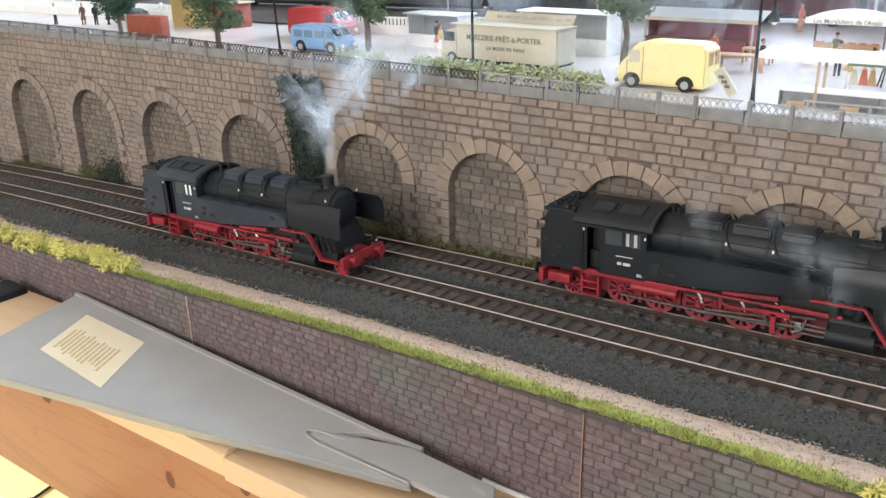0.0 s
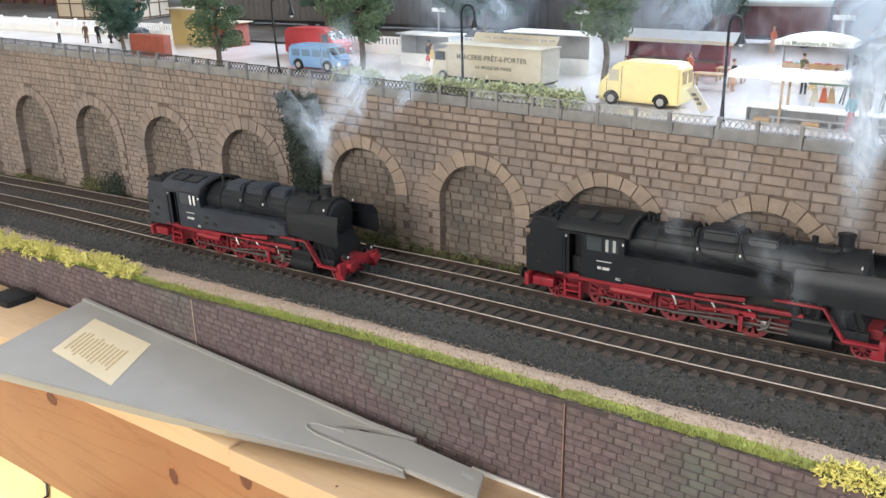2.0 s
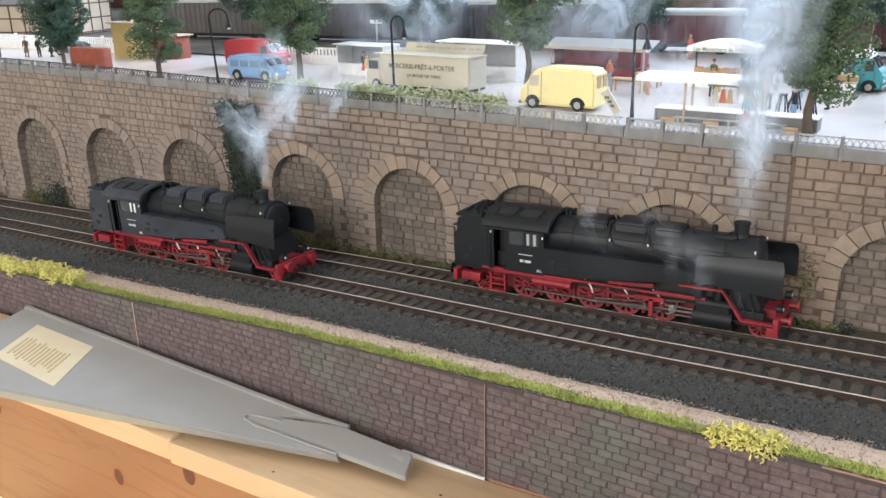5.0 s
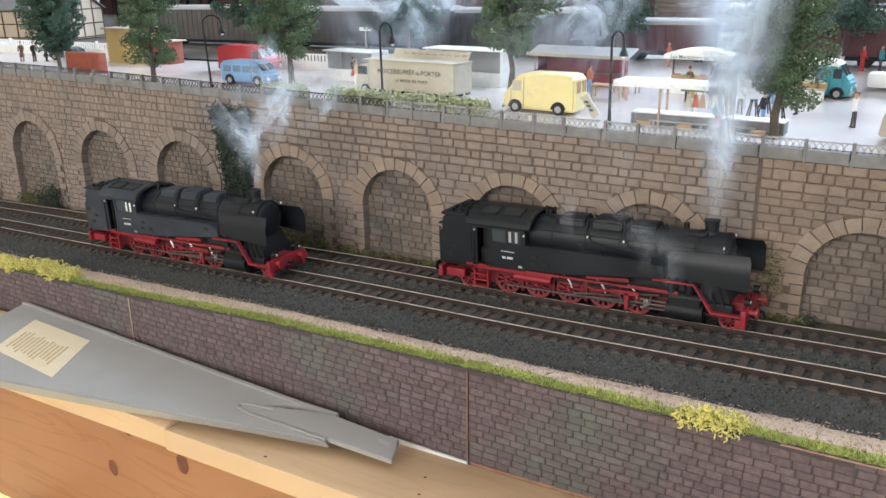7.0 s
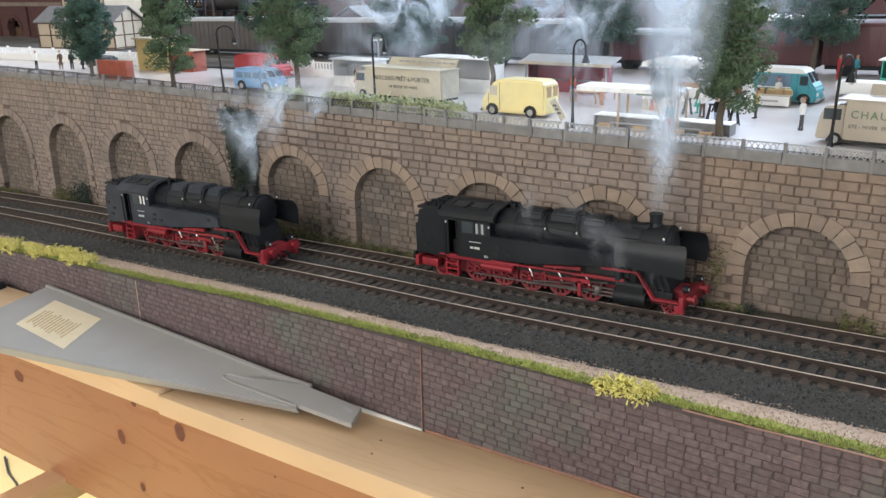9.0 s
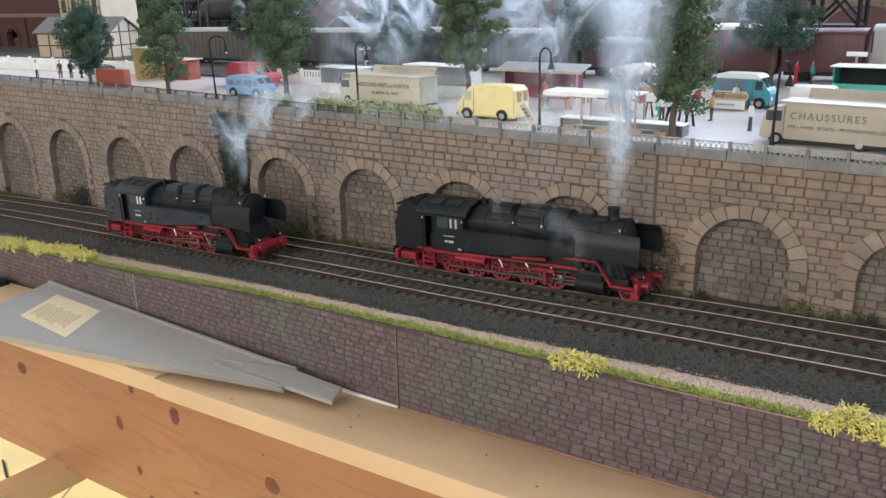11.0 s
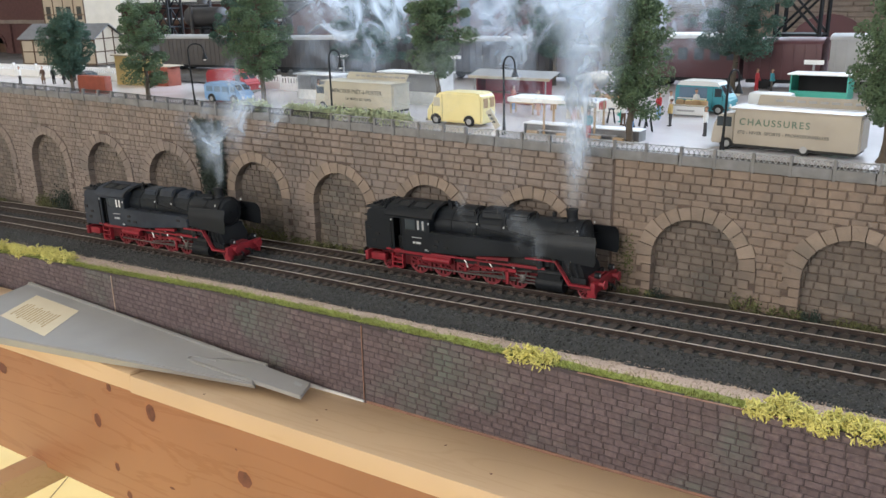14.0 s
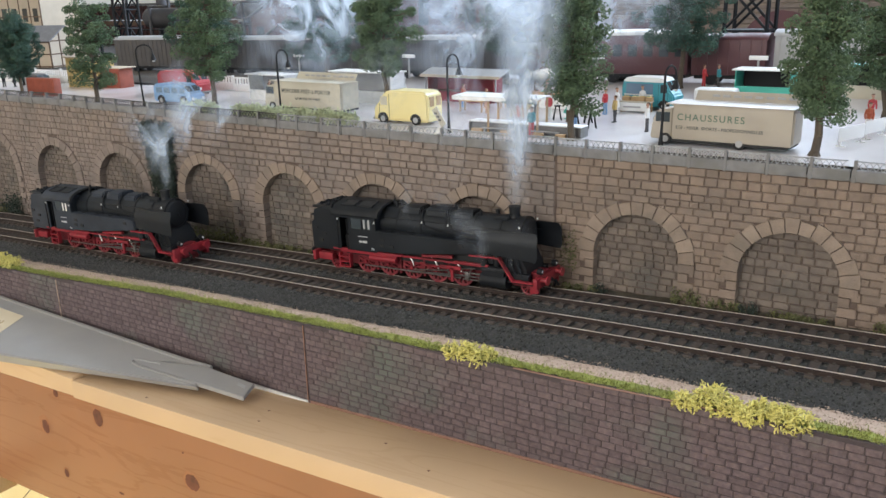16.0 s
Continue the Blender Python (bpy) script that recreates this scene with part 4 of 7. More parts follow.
        box(bm, 0.0225, 0.0245, s * 0.0146 - 0.0006, s * 0.0146 + 0.0006, 0.0040, 0.0130)
        tube(bm, [(0.0000, s * 0.0146, 0.0138), (0.0060, s * 0.0146, 0.0120), (0.0160, s * 0.0146, 0.0128)], 0.0007, 6)
        part("link_bracket", bm, "red", L)
        for x in (-0.0170, 0.0020, 0.0190):
            bm = B()
            arc = [(x + 0.0086 * math.cos(a), s * 0.0102, 0.0080 + 0.0088 * math.sin(a)) for a in [0.15 + 0.14 * i for i in range(8)]]
            tube(bm, arc, 0.0005, 5)
            part("sand_pipe", bm, "bright", L)
        for x in (-0.0381, -0.0193, -0.0005, 0.0183):
            bm = B()
            box(bm, x - 0.0009, x + 0.0009, s * 0.0090 - 0.0012, s * 0.0090 + 0.0012, 0.0030, 0.0140, 0.0003)
            part("brake_hanger", bm, "darkred", L)
        bm = B()
        box(bm, -0.0640, -0.0180, s * 0.0146 - 0.0010, s * 0.0146 + 0.0010, 0.0146, 0.0160, 0.0003)
        part("valance", bm, "red", L)
        part("footplate_edge", box(B(), -0.0135, 0.0450, s * 0.0150 - 0.0010, s * 0.0150 + 0.0010, 0.0161, 0.0173, 0.0003), "red", L)
        bm = B()
        box(bm, 0.0300, 0.0445, s * 0.0122 - 0.0005, s * 0.0122 + 0.0005, 0.0098, 0.0106)
        box(bm, 0.0300, 0.0445, s * 0.0122 - 0.0005, s * 0.0122 + 0.0005, 0.0056, 0.0063)
        box(bm, 0.0318, 0.0345, s * 0.0124 - 0.0009, s * 0.0124 + 0.0009, 0.0054, 0.0108, 0.0003)
        part("slide_bar", bm, "steel", L)
        # steps, sand pipes, pipework
        bm = B()
        for z in (0.0042, 0.0078, 0.0112):
            box(bm, -0.0655, -0.0560, s * 0.0150 - 0.0018, s * 0.0150 + 0.0018, z, z + 0.0007)
        box(bm, -0.0655, -0.0645, s * 0.0150 - 0.0014, s * 0.0150 + 0.0014, 0.0042, 0.0140)
        box(bm, -0.0570, -0.0560, s * 0.0150 - 0.0014, s * 0.0150 + 0.0014, 0.0042, 0.0140)
        part("cab_steps", bm, "red", L)
        bm = B()
        box(bm, -0.0840, -0.0720, s * 0.0135 - 0.0022, s * 0.0135 + 0.0022, 0.0075, 0.0122, 0.0004)
        part("rear_box", bm, "red", L)
        bm = B()
        cyl(bm, (-0.040, s * 0.0148, 0.0128), (-0.0185, s * 0.0148, 0.0128), 0.0019, n=12)
        part("air_reservoir", bm, "red", L)
        # side tank with a sloped front
        bm = B()
        o = [(-0.0335, 0.0178), (-0.0335, 0.0318), (0.0350, 0.0316), (0.0420, 0.0300), (0.0430, 0.0240), (-0.0120, 0.0186)]
        y0, y1 = sorted((s * 0.0168, s * 0.0085))
        prism(bm, o, y0, y1)
        bmesh.ops.bevel(bm, geom=list(bm.edges), offset=0.0006, segments=2, affect="EDGES")
        tank = part("side_tank", bm, "black", L)
        bm = B()
        for x in (-0.022, -0.006, 0.010):
            cyl(bm, (x, s * 0.0125, 0.0310), (x, s * 0.0125, 0.0322), 0.0016, n=10)
        part("tank_lid", bm, "matblack", tank)
        for x, z in ((-0.0275, 0.0262), (-0.0205, 0.0225), (-0.0285, 0.0225), (0.0320, 0.0285)):
            part("hand_hole", box(B(), x - 0.0017, x + 0.0017, s * 0.0170 - 0.0003, s * 0.0170 + 0.0003, z - 0.0009, z + 0.0009), "tyre", tank)
        # smoke deflector
        bm = B()
        grid = []
        for th in (0.0, 0.0006):
            rows = []
            for i in range(7):
                f = i / 6
                lo, hi = 0.0262 - 0.0030 * f, 0.0386 + 0.0014 * min(1, 1.6 * f)
                col = []
                for j in range(7):
                    q = lo + (hi - lo) * j / 6
                    bend = max(0.0, (q - 0.0335) / 0.007)
                    col.append(bm.verts.new((0.0452 + 0.0385 * f - (0.0012 if j in (0, 6) and i == 6 else 0), s * (0.0176 - 0.0030 * bend ** 1.6 - th), q)))
                rows.append(col)
            grid.append(rows)
            for r0, r1 in zip(rows, rows[1:]):
                for j in range(6):
                    bm.faces.new((r0[j], r1[j], r1[j + 1], r0[j + 1]))
        rim = [(0, j) for j in range(7)] + [(i, 6) for i in range(1, 7)] + [(6, j) for j in range(5, -1, -1)] + [(i, 0) for i in range(5, 0, -1)]
        for (i, j), (k, m) in zip(rim, rim[1:] + rim[:1]):
            bm.faces.new((grid[0][i][j], grid[0][k][m], grid[1][k][m], grid[1][i][j]))
        bmesh.ops.recalc_face_normals(bm, faces=bm.faces)
        part("smoke_deflector", bm, "black", L)
        for x in (0.0520, 0.0700):
            part("deflector_stay", tube(B(), [(x, s * 0.0105, 0.0362), (x, s * 0.0172, 0.0345)], 0.0004, 5), "matblack", L)
        bm = B()
        tube(bm, [(-0.028, s * 0.0118, 0.0405), (0.060, s * 0.0118, 0.0400)], 0.0003, 5)
        for x in (-0.020, -0.001, 0.018, 0.037, 0.056):
            ball(bm, (x, s * 0.0113, 0.0403), 0.0004, u=6, v=4)
        part("hand_rail", bm, "matblack", L)
        for x, z in ((-0.0640, 0.0375), (-0.0335, 0.0372), (0.0010, 0.0395), (0.0205, 0.0392), (0.0700, 0.0420)):
            yb = s * (0.0122 if x > -0.03 else 0.0168)
            part("marker_plate", box(B(), x - 0.0003, x + 0.0003, yb - 0.0003, yb + 0.0003, z - 0.0006, z + 0.0006), "white", L, "tiny white marker plate")
        bm = B()
        tube(bm, [(0.010, s * 0.0113, 0.0345), (0.046, s * 0.0113, 0.0335), (0.049, s * 0.0125, 0.0200)], 0.0006, 6)
        tube(bm, [(0.0535, s * 0.0120, 0.0300), (0.0535, s * 0.0130, 0.0180)], 0.0013, 8)
        part("steam_pipe", bm, "matblack", L)
        bm = B()
        cyl(bm, (0.0465, s * 0.0142, 0.0172), (0.0465, s * 0.0142, 0.0245), 0.0024, n=12)
        cyl(bm, (0.0465, s * 0.0142, 0.0245), (0.0465, s * 0.0142, 0.0262), 0.0017, n=12)
        part("feed_pump", bm, "matblack", L)
    # pipes and pumps below the smokebox
    for s in (-1, 1):
        bm = B()
        tube(bm, [(0.0545, s * 0.0125, 0.0290), (0.0560, s * 0.0140, 0.0240), (0.0550, s * 0.0135, 0.0175)], 0.0022, 10)
        part("steam_inlet", bm, "matblack", L)
        bm = B()
        for k in range(3):
            tube(bm, [(0.0600 + 0.004 * k, s * 0.0100, 0.0250), (0.0610 + 0.004 * k, s * 0.0138, 0.0200), (0.0640 + 0.004 * k, s * 0.0140, 0.0125)], 0.0005, 6)
        part("pipe_run", bm, "matblack", L)
        bm = B()
        box(bm, 0.0650, 0.0760, s * 0.0120 - 0.0018, s * 0.0120 + 0.0018, 0.0092, 0.0140, 0.0004)
        part("tool_box", bm, "matblack", L)
    # boiler and smokebox
    bm = B()
    cyl(bm, (-0.036, 0, 0.0352), (0.0560, 0, 0.0352), 0.0108, n=32)
    part("boiler", bm, "black", L, smooth=False)
    bm = B()
    cyl(bm, (0.0555, 0, 0.0350), (0.0690, 0, 0.0350), 0.0109, n=32)
    cyl(bm, (0.0686, 0, 0.0350), (0.0702, 0, 0.0350), 0.0113, n=32)
    sm = part("smokebox", bm, "matblack", L)
    bm = B()
    cyl(bm, (0.0700, 0, 0.0350), (0.0714, 0, 0.0350), 0.0102, 0.0085, n=28)
    cyl(bm, (0.0714, 0, 0.0350), (0.0723, 0, 0.0350), 0.0085, 0.0040, n=28)
    cyl(bm, (0.0720, 0, 0.0350), (0.0738, 0, 0.0350), 0.0007, n=8)
    part("smokebox_door", bm, "matblack", sm)
    for x in (-0.0200, -0.0010, 0.0175, 0.0370, 0.0556):
        bm = B()
        cyl(bm, (x - 0.0006, 0, 0.0352), (x + 0.0006, 0, 0.0352), 0.0111, n=32)
        part("boiler_band", bm, "matblack", L)
    # domes, chimney, bell
    for x0, x1, w, z1, nm in ((-0.0170, -0.0030, 0.0078, 0.0478, "steam_dome"), (0.0020, 0.0175, 0.0082, 0.0486, "sand_box"), (0.0220, 0.0350, 0.0076, 0.0477, "sand_box")):
        bm = B()
        prism_x(bm, [(-w, 0.0425), (-w * 0.9, z1 - 0.0015), (-w * 0.6, z1), (w * 0.6, z1), (w * 0.9, z1 - 0.0015), (w, 0.0425)], x0, x1)
        bmesh.ops.bevel(bm, geom=list(bm.edges), offset=0.0008, segments=2, affect="EDGES")
        part(nm, bm, "black", L)
    bm = B()
    cyl(bm, (0.0610, 0, 0.0435), (0.0610, 0, 0.0468), 0.0044, 0.0033, n=24)
    cyl(bm, (0.0610, 0, 0.0466), (0.0610, 0, 0.0515), 0.0032, 0.0034, n=24)
    cyl(bm, (0.0610, 0, 0.0512), (0.0610, 0, 0.0521), 0.0038, 0.0038, n=24)
    ch = part("chimney", bm, "matblack", L)
    bm = B()
    cyl(bm, (0.0610, 0, 0.0517), (0.0610, 0, 0.0523), 0.0028, n=16)
    part("chimney_mouth", bm, "tyre", ch)
    bm = B()
    cyl(bm, (0.0480, 0.0025, 0.0455), (0.0480, 0.0025, 0.0485), 0.0014, n=10)
    cyl(bm, (0.0560, -0.0040, 0.0450), (0.0600, -0.0040, 0.0458), 0.0016, n=10)
    box(bm, 0.0500, 0.0590, -0.0060, -0.0020, 0.0440, 0.0462, 0.0005)
    part("feed_heater", bm, "matblack", L)
    for x, y, h in ((-0.0240, -0.0030, 0.0040), (-0.0240, 0.0030, 0.0040), (-0.0275, 0.0, 0.0052), (0.0395, -0.0035, 0.0030)):
        part("safety_valve", cyl(cyl(B(), (x, y, 0.0448), (x, y, 0.0448 + h), 0.0008, n=8), (x, y, 0.0448 + h), (x, y, 0.0454 + h), 0.0011, 0.0006, n=8), "matblack", L)
    for s in (-1, 1):
        for x0, x1 in ((-0.0015, 0.0260), (0.0185, 0.0430)):
            pipe = [(x0, s * 0.0050, 0.0470), (x0 + 0.001, s * 0.0092, 0.0420), (x0 + 0.004, s * 0.0112, 0.0370), (x1, s * 0.0114, 0.0340)]
            part("boiler_pipe", tube(B(), pipe, 0.0006, 6), "matblack", L)
        part("air_pump", cyl(cyl(B(), (0.0515, s * 0.0128, 0.0190), (0.0515, s * 0.0128, 0.0245), 0.0026, n=14), (0.0515, s * 0.0128, 0.0250), (0.0515, s * 0.0128, 0.0290), 0.0022, n=14), "matblack", L)
    # cab with door openings, windows and arched roof
    cab = part("cab", box(B(), -0.0655, -0.0335, -0.0155, 0.0155, 0.0155, 0.0168), "black", L)
    for s in (-1, 1):
        y0, y1 = sorted((s * 0.0164, s * 0.0156))
        xs = (-0.0660, -0.0625, -0.0555, -0.0532, -0.0448, -0.0436, -0.0360, -0.0330)
        part("side_wall", plate_grid(B(), xs, (0.0168, 0.0318, 0.0388, 0.0418), ((1, 0), (1, 1), (3, 1), (5, 1)), y0, y1), "black", cab)
    part("front_wall", box(B(), -0.0345, -0.0330, -0.0155, 0.0155, 0.0168, 0.0440), "black", cab)
    part("rear_wall", box(B(), -0.0660, -0.0648, -0.0155, 0.0155, 0.0168, 0.0440), "black", cab)
    # added near-black block: stops light through the cab, darkens the door openings
    part("backhead", box(B(), -0.0640, -0.0346, -0.0070, 0.0070, 0.0168, 0.0400, 0.0006), "tyre", cab)
    for s in (-1, 1):
        bm = B()
        for a, b in ((-0.0532, -0.0448), (-0.0436, -0.0360)):
            y0, y1 = sorted((s * 0.0158, s * 0.0161))
            box(bm, a, b, y0, y1, 0.0318, 0.0388)
        part("cab_window", bm, "glass", cab)
        bm = B()
        y0, y1 = sorted((s * 0.0165, s * 0.0168))
        for a, b in ((-0.0426, -0.0411), (-0.0388, -0.0373)):
            box(bm, a, b, y0, y1, 0.0325, 0.0385)
        part("window_frame", bm, "roofgrey", cab)
        bm = B()
        for a, z in ((-0.0645, 0.0170), (-0.0562, 0.0170)):
            tube(bm, [(a, s * 0.0170, z), (a, s * 0.0170, z + 0.021)], 0.00035, 5)
        part("grab_rail", bm, "matblack", cab)
        # number and data lines as plain bars
        bm = B()
        yb = s * 0.0166
        y0, y1 = (yb - 0.0002, yb + 0.0002)
        box(bm, -0.0475, -0.0395, y0, y1, 0.0268, 0.0272)
        box(bm, -0.0468, -0.0448, y0, y1, 0.0228, 0.0241)
        box(bm, -0.0440, -0.0404, y0, y1, 0.0228, 0.0241)
        box(bm, -0.0372, -0.0345, s * 0.0166 - 0.0002, s * 0.0166 + 0.0002, 0.0186, 0.0190)
        box(bm, -0.0372, -0.0350, s * 0.0166 - 0.0002, s * 0.0166 + 0.0002, 0.0194, 0.0197)
        part("plate_bar", bm, "paleink", cab, "small pale plates")
    bm = B()
    arc = [(0.0172 * math.cos(a), 0.0408 + 0.0075 * math.sin(a)) for a in [math.pi * i / 14 for i in range(15)]]
    prism_x(bm, arc + [(y * 0.97, z - 0.0008) for y, z in arc[::-1]], -0.0690, -0.0305)
    roof = part("cab_roof", bm, "matblack", cab)
    bm = B()
    for a, b in ((-0.0635, -0.0520), (-0.0505, -0.0375)):
        bm = B()
        for ya, yb, xa, xb in ((-0.0126, -0.0119, a, b), (-0.0049, -0.0042, a, b), (-0.0126, -0.0042, a, a + 0.0007), (-0.0126, -0.0042, b - 0.0007, b)):
            za = 0.0408 + 0.0075 * math.sqrt(1 - (ya / 0.0172) ** 2) - 0.0006
            zb = 0.0408 + 0.0075 * math.sqrt(1 - (yb / 0.0172) ** 2) - 0.0006
            prism_x(bm, [(ya, za), (yb, zb), (yb, zb + 0.0014), (ya, za + 0.0014)], xa, xb)
        vent = part("roof_vent", bm, "matblack", roof)
        # black plate inside the rim paints the shaded pit of the hatch
        za, zb = (0.0408 + 0.0075 * math.sqrt(1 - (y / 0.0172) ** 2) for y in (-0.0120, -0.0048))
        part("vent_flap", prism_x(B(), [(-0.0120, za - 0.0004), (-0.0048, zb - 0.0004), (-0.0048, zb + 0.0003), (-0.0120, za + 0.0003)], a + 0.0006, b - 0.0006), "tyre", vent, "dark sunken roof hatch")
    part("roof_lip", prism_x(B(), [(y * 1.03, z + 0.0004) for y, z in arc] + [(y * 0.95, z - 0.0010) for y, z in arc[::-1]], -0.0312, -0.0300), "tyre", roof)
    # bunker
    bm = B()
    o = [(-0.0660, 0.0150), (-0.0660, 0.0440), (-0.0800, 0.0440), (-0.0850, 0.0425), (-0.0850, 0.0345), (-0.0880, 0.0340), (-0.0880, 0.0150)]
    prism(bm, o[::-1], -0.0160, 0.0160)
    bmesh.ops.bevel(bm, geom=list(bm.edges), offset=0.0005, segments=1, affect="EDGES")
    bk = part("coal_bunker", bm, "black", L)
    for s in (-1, 1):
        for x, z in ((-0.0840, 0.0300), (-0.0770, 0.0262), (-0.0800, 0.0215)):
            part("hand_hole", box(B(), x - 0.0017, x + 0.0017, s * 0.0162 - 0.0003, s * 0.0162 + 0.0003, z - 0.0009, z + 0.0009), "tyre", bk)
    bm = B()
    for _ in range(70):
        ball(bm, (R.uniform(-0.083, -0.068), R.uniform(-0.013, 0.013), 0.0450 + R.uniform(0, 0.0008)), R.uniform(0.0008, 0.0016), u=5, v=3)
    part("coal", bm, "matblack", bk)
    bm = B()
    box(bm, -0.0860, -0.0700, -0.0155, 0.0155, 0.0436, 0.0452, 0.0004)
    box(bm, -0.0880, -0.0845, -0.0158, 0.0158, 0.0380, 0.0388, 0.0002)
    part("bunker_cover", bm, "matblack", bk)
    bm = B()
    for s in (-1, 1):
        tube(bm, [(-0.0888, s * 0.010, 0.016), (-0.0888, s * 0.010, 0.033)], 0.0004, 5)
        tube(bm, [(-0.0888, s * 0.006, 0.016), (-0.0888, s * 0.006, 0.033)], 0.0004, 5)
        for k in range(5):
            tube(bm, [(-0.0888, s * 0.006, 0.017 + 0.0036 * k), (-0.0888, s * 0.010, 0.017 + 0.0036 * k)], 0.0003, 5)
    part("ladder", bm, "matblack", bk)
    # buffer beams, buffers, lamps, couplers
    for x, d in ((0.0815, 1), (-0.0875, -1)):
        bm = B()
        box(bm, x - 0.0012, x + 0.0012, -0.0165, 0.0165, 0.0065, 0.0130, 0.0003)
        if d > 0:
            box(bm, x - 0.004, x + 0.0012, -0.0150, -0.0128, 0.0034, 0.0080, 0.0003)
            box(bm, x - 0.004, x + 0.0012, 0.0128, 0.0150, 0.0034, 0.0080, 0.0003)
        bb = part("buffer_beam", bm, "red", L)
        for s in (-1, 1):
            bm = B()
            cyl(bm, (x, s * 0.0101, 0.0108), (x + d * 0.0048, s * 0.0101, 0.0108), 0.0017, 0.0013, n=12)
            cyl(bm, (x + d * 0.0048, s * 0.0101, 0.0108), (x + d * 0.0058, s * 0.0101, 0.0108), 0.0028, n=14)
            part("buffer", bm, "red" if d > 0 else "matblack", bb)
            bm = B()
            cyl(bm, (x - d * 0.001, s * 0.0100, 0.0160), (x + d * 0.0018, s * 0.0100, 0.0160), 0.0019, n=12)
            lm = part("head_lamp", bm, "matblack", L)
            bm = B()
            cyl(bm, (x + d * 0.0017, s * 0.0100, 0.0160), (x + d * 0.0021, s * 0.0100, 0.0160), 0.0008, n=12)
            part("lamp_lens", bm, "paleink", lm)
        bm = B()
        tube(bm, [(x, 0, 0.0085), (x + d * 0.006, 0, 0.0085), (x + d * 0.0065, 0.002, 0.0050)], 0.0007, 6)
        for s in (-1, 1):
            tube(bm, [(x, s * 0.004, 0.0090), (x + d * 0.004, s * 0.0042, 0.0060), (x + d * 0.003, s * 0.004, 0.0035)], 0.0006, 6)
        part("coupling", bm, "matblack", L)
    bm = B()
    box(bm, 0.0600, 0.0810, -0.0150, 0.0150, 0.0084, 0.0092)
    part("front_deck", bm, "matblack", L)
    bm = B()
    prism(bm, [(0.0600, 0.0092), (0.0600, 0.0255), (0.0690, 0.0255), (0.0735, 0.0170), (0.0745, 0.0092)], -0.0115, 0.0115)
    part("saddle", bm, "matblack", L)
    bm = B()
    box(bm, -0.0640, 0.0450, -0.0100, 0.0100, 0.0118, 0.0250, 0.0005)
    box(bm, -0.0600, 0.0420, -0.0040, 0.0040, 0.0022, 0.0118, 0.0005)
    part("ash_pan", bm, "tyre", L)
    return L


def on_track(x, yc):
    return pose(x, yc, rail_z(x), 0, -math.degrees(math.atan((rail_z(x + 0.05) - rail_z(x - 0.05)) / 0.1)), 0)


engine = locomotive()
engine.matrix_world = on_track(-0.0215, TRACK_FAR)
tagged(engine, "glossy black tank steam locomotive with red wheels, steaming", "model locomotive", "tank engines")
second = copy_thing(engine, on_track(-0.2865, TRACK_NEAR))
tagged(second, "dusty black tank steam locomotive with red running gear", "model locomotive", "tank engines")
for ob in [c for c in bpy.data.objects if c.parent == second or c.parent and c.parent.parent == second]:
    if ob.name.split(".")[0] in ("side_tank", "cab", "side_wall", "coal_bunker", "cab_roof", "steam_dome", "sand_box"):
        ob.data = ob.data.copy()
        ob.data.materials[0] = M["dusty"]
    if ob.name.startswith("window_frame"):
        ob.data = ob.data.copy()
        ob.data.materials[0] = M["white"]

# ---- trees, bushes ----


def leaves(vs, fs, c, r, n, size, rr, squash=1.0, shell=0.45):
    """Small leaf tufts, turned outwards, that fill a lumpy ball."""
    for _ in range(n):
        d = Vector((rr.gauss(0, 1), rr.gauss(0, 1), rr.gauss(0, 1)))
        d.normalize()
        p = Vector(c) + Vector((d.x * r, d.y * r, d.z * r * squash)) * (rr.random() ** shell)
        u = (d * 1.2 + Vector((rr.gauss(0, 0.6), rr.gauss(0, 0.6), rr.gauss(0, 0.6)))).normalized()
        v = u.orthogonal().normalized()
        w = u.cross(v)
        a = rr.uniform(0, 6.28)
        v, w = v * math.cos(a) + w * math.sin(a), w * math.cos(a) - v * math.sin(a)
        s = size * rr.uniform(0.6, 1.4)
        k = len(vs)
        vs += [tuple(p + v * s), tuple(p - v * s * 0.5 + w * s * 0.85), tuple(p - v * s * 0.5 - w * s * 0.85), tuple(p + u * s * 0.55)]
        fs += [(k, k + 1, k + 3), (k + 1, k + 2, k + 3), (k + 2, k, k + 3), (k, k + 2, k + 1)]


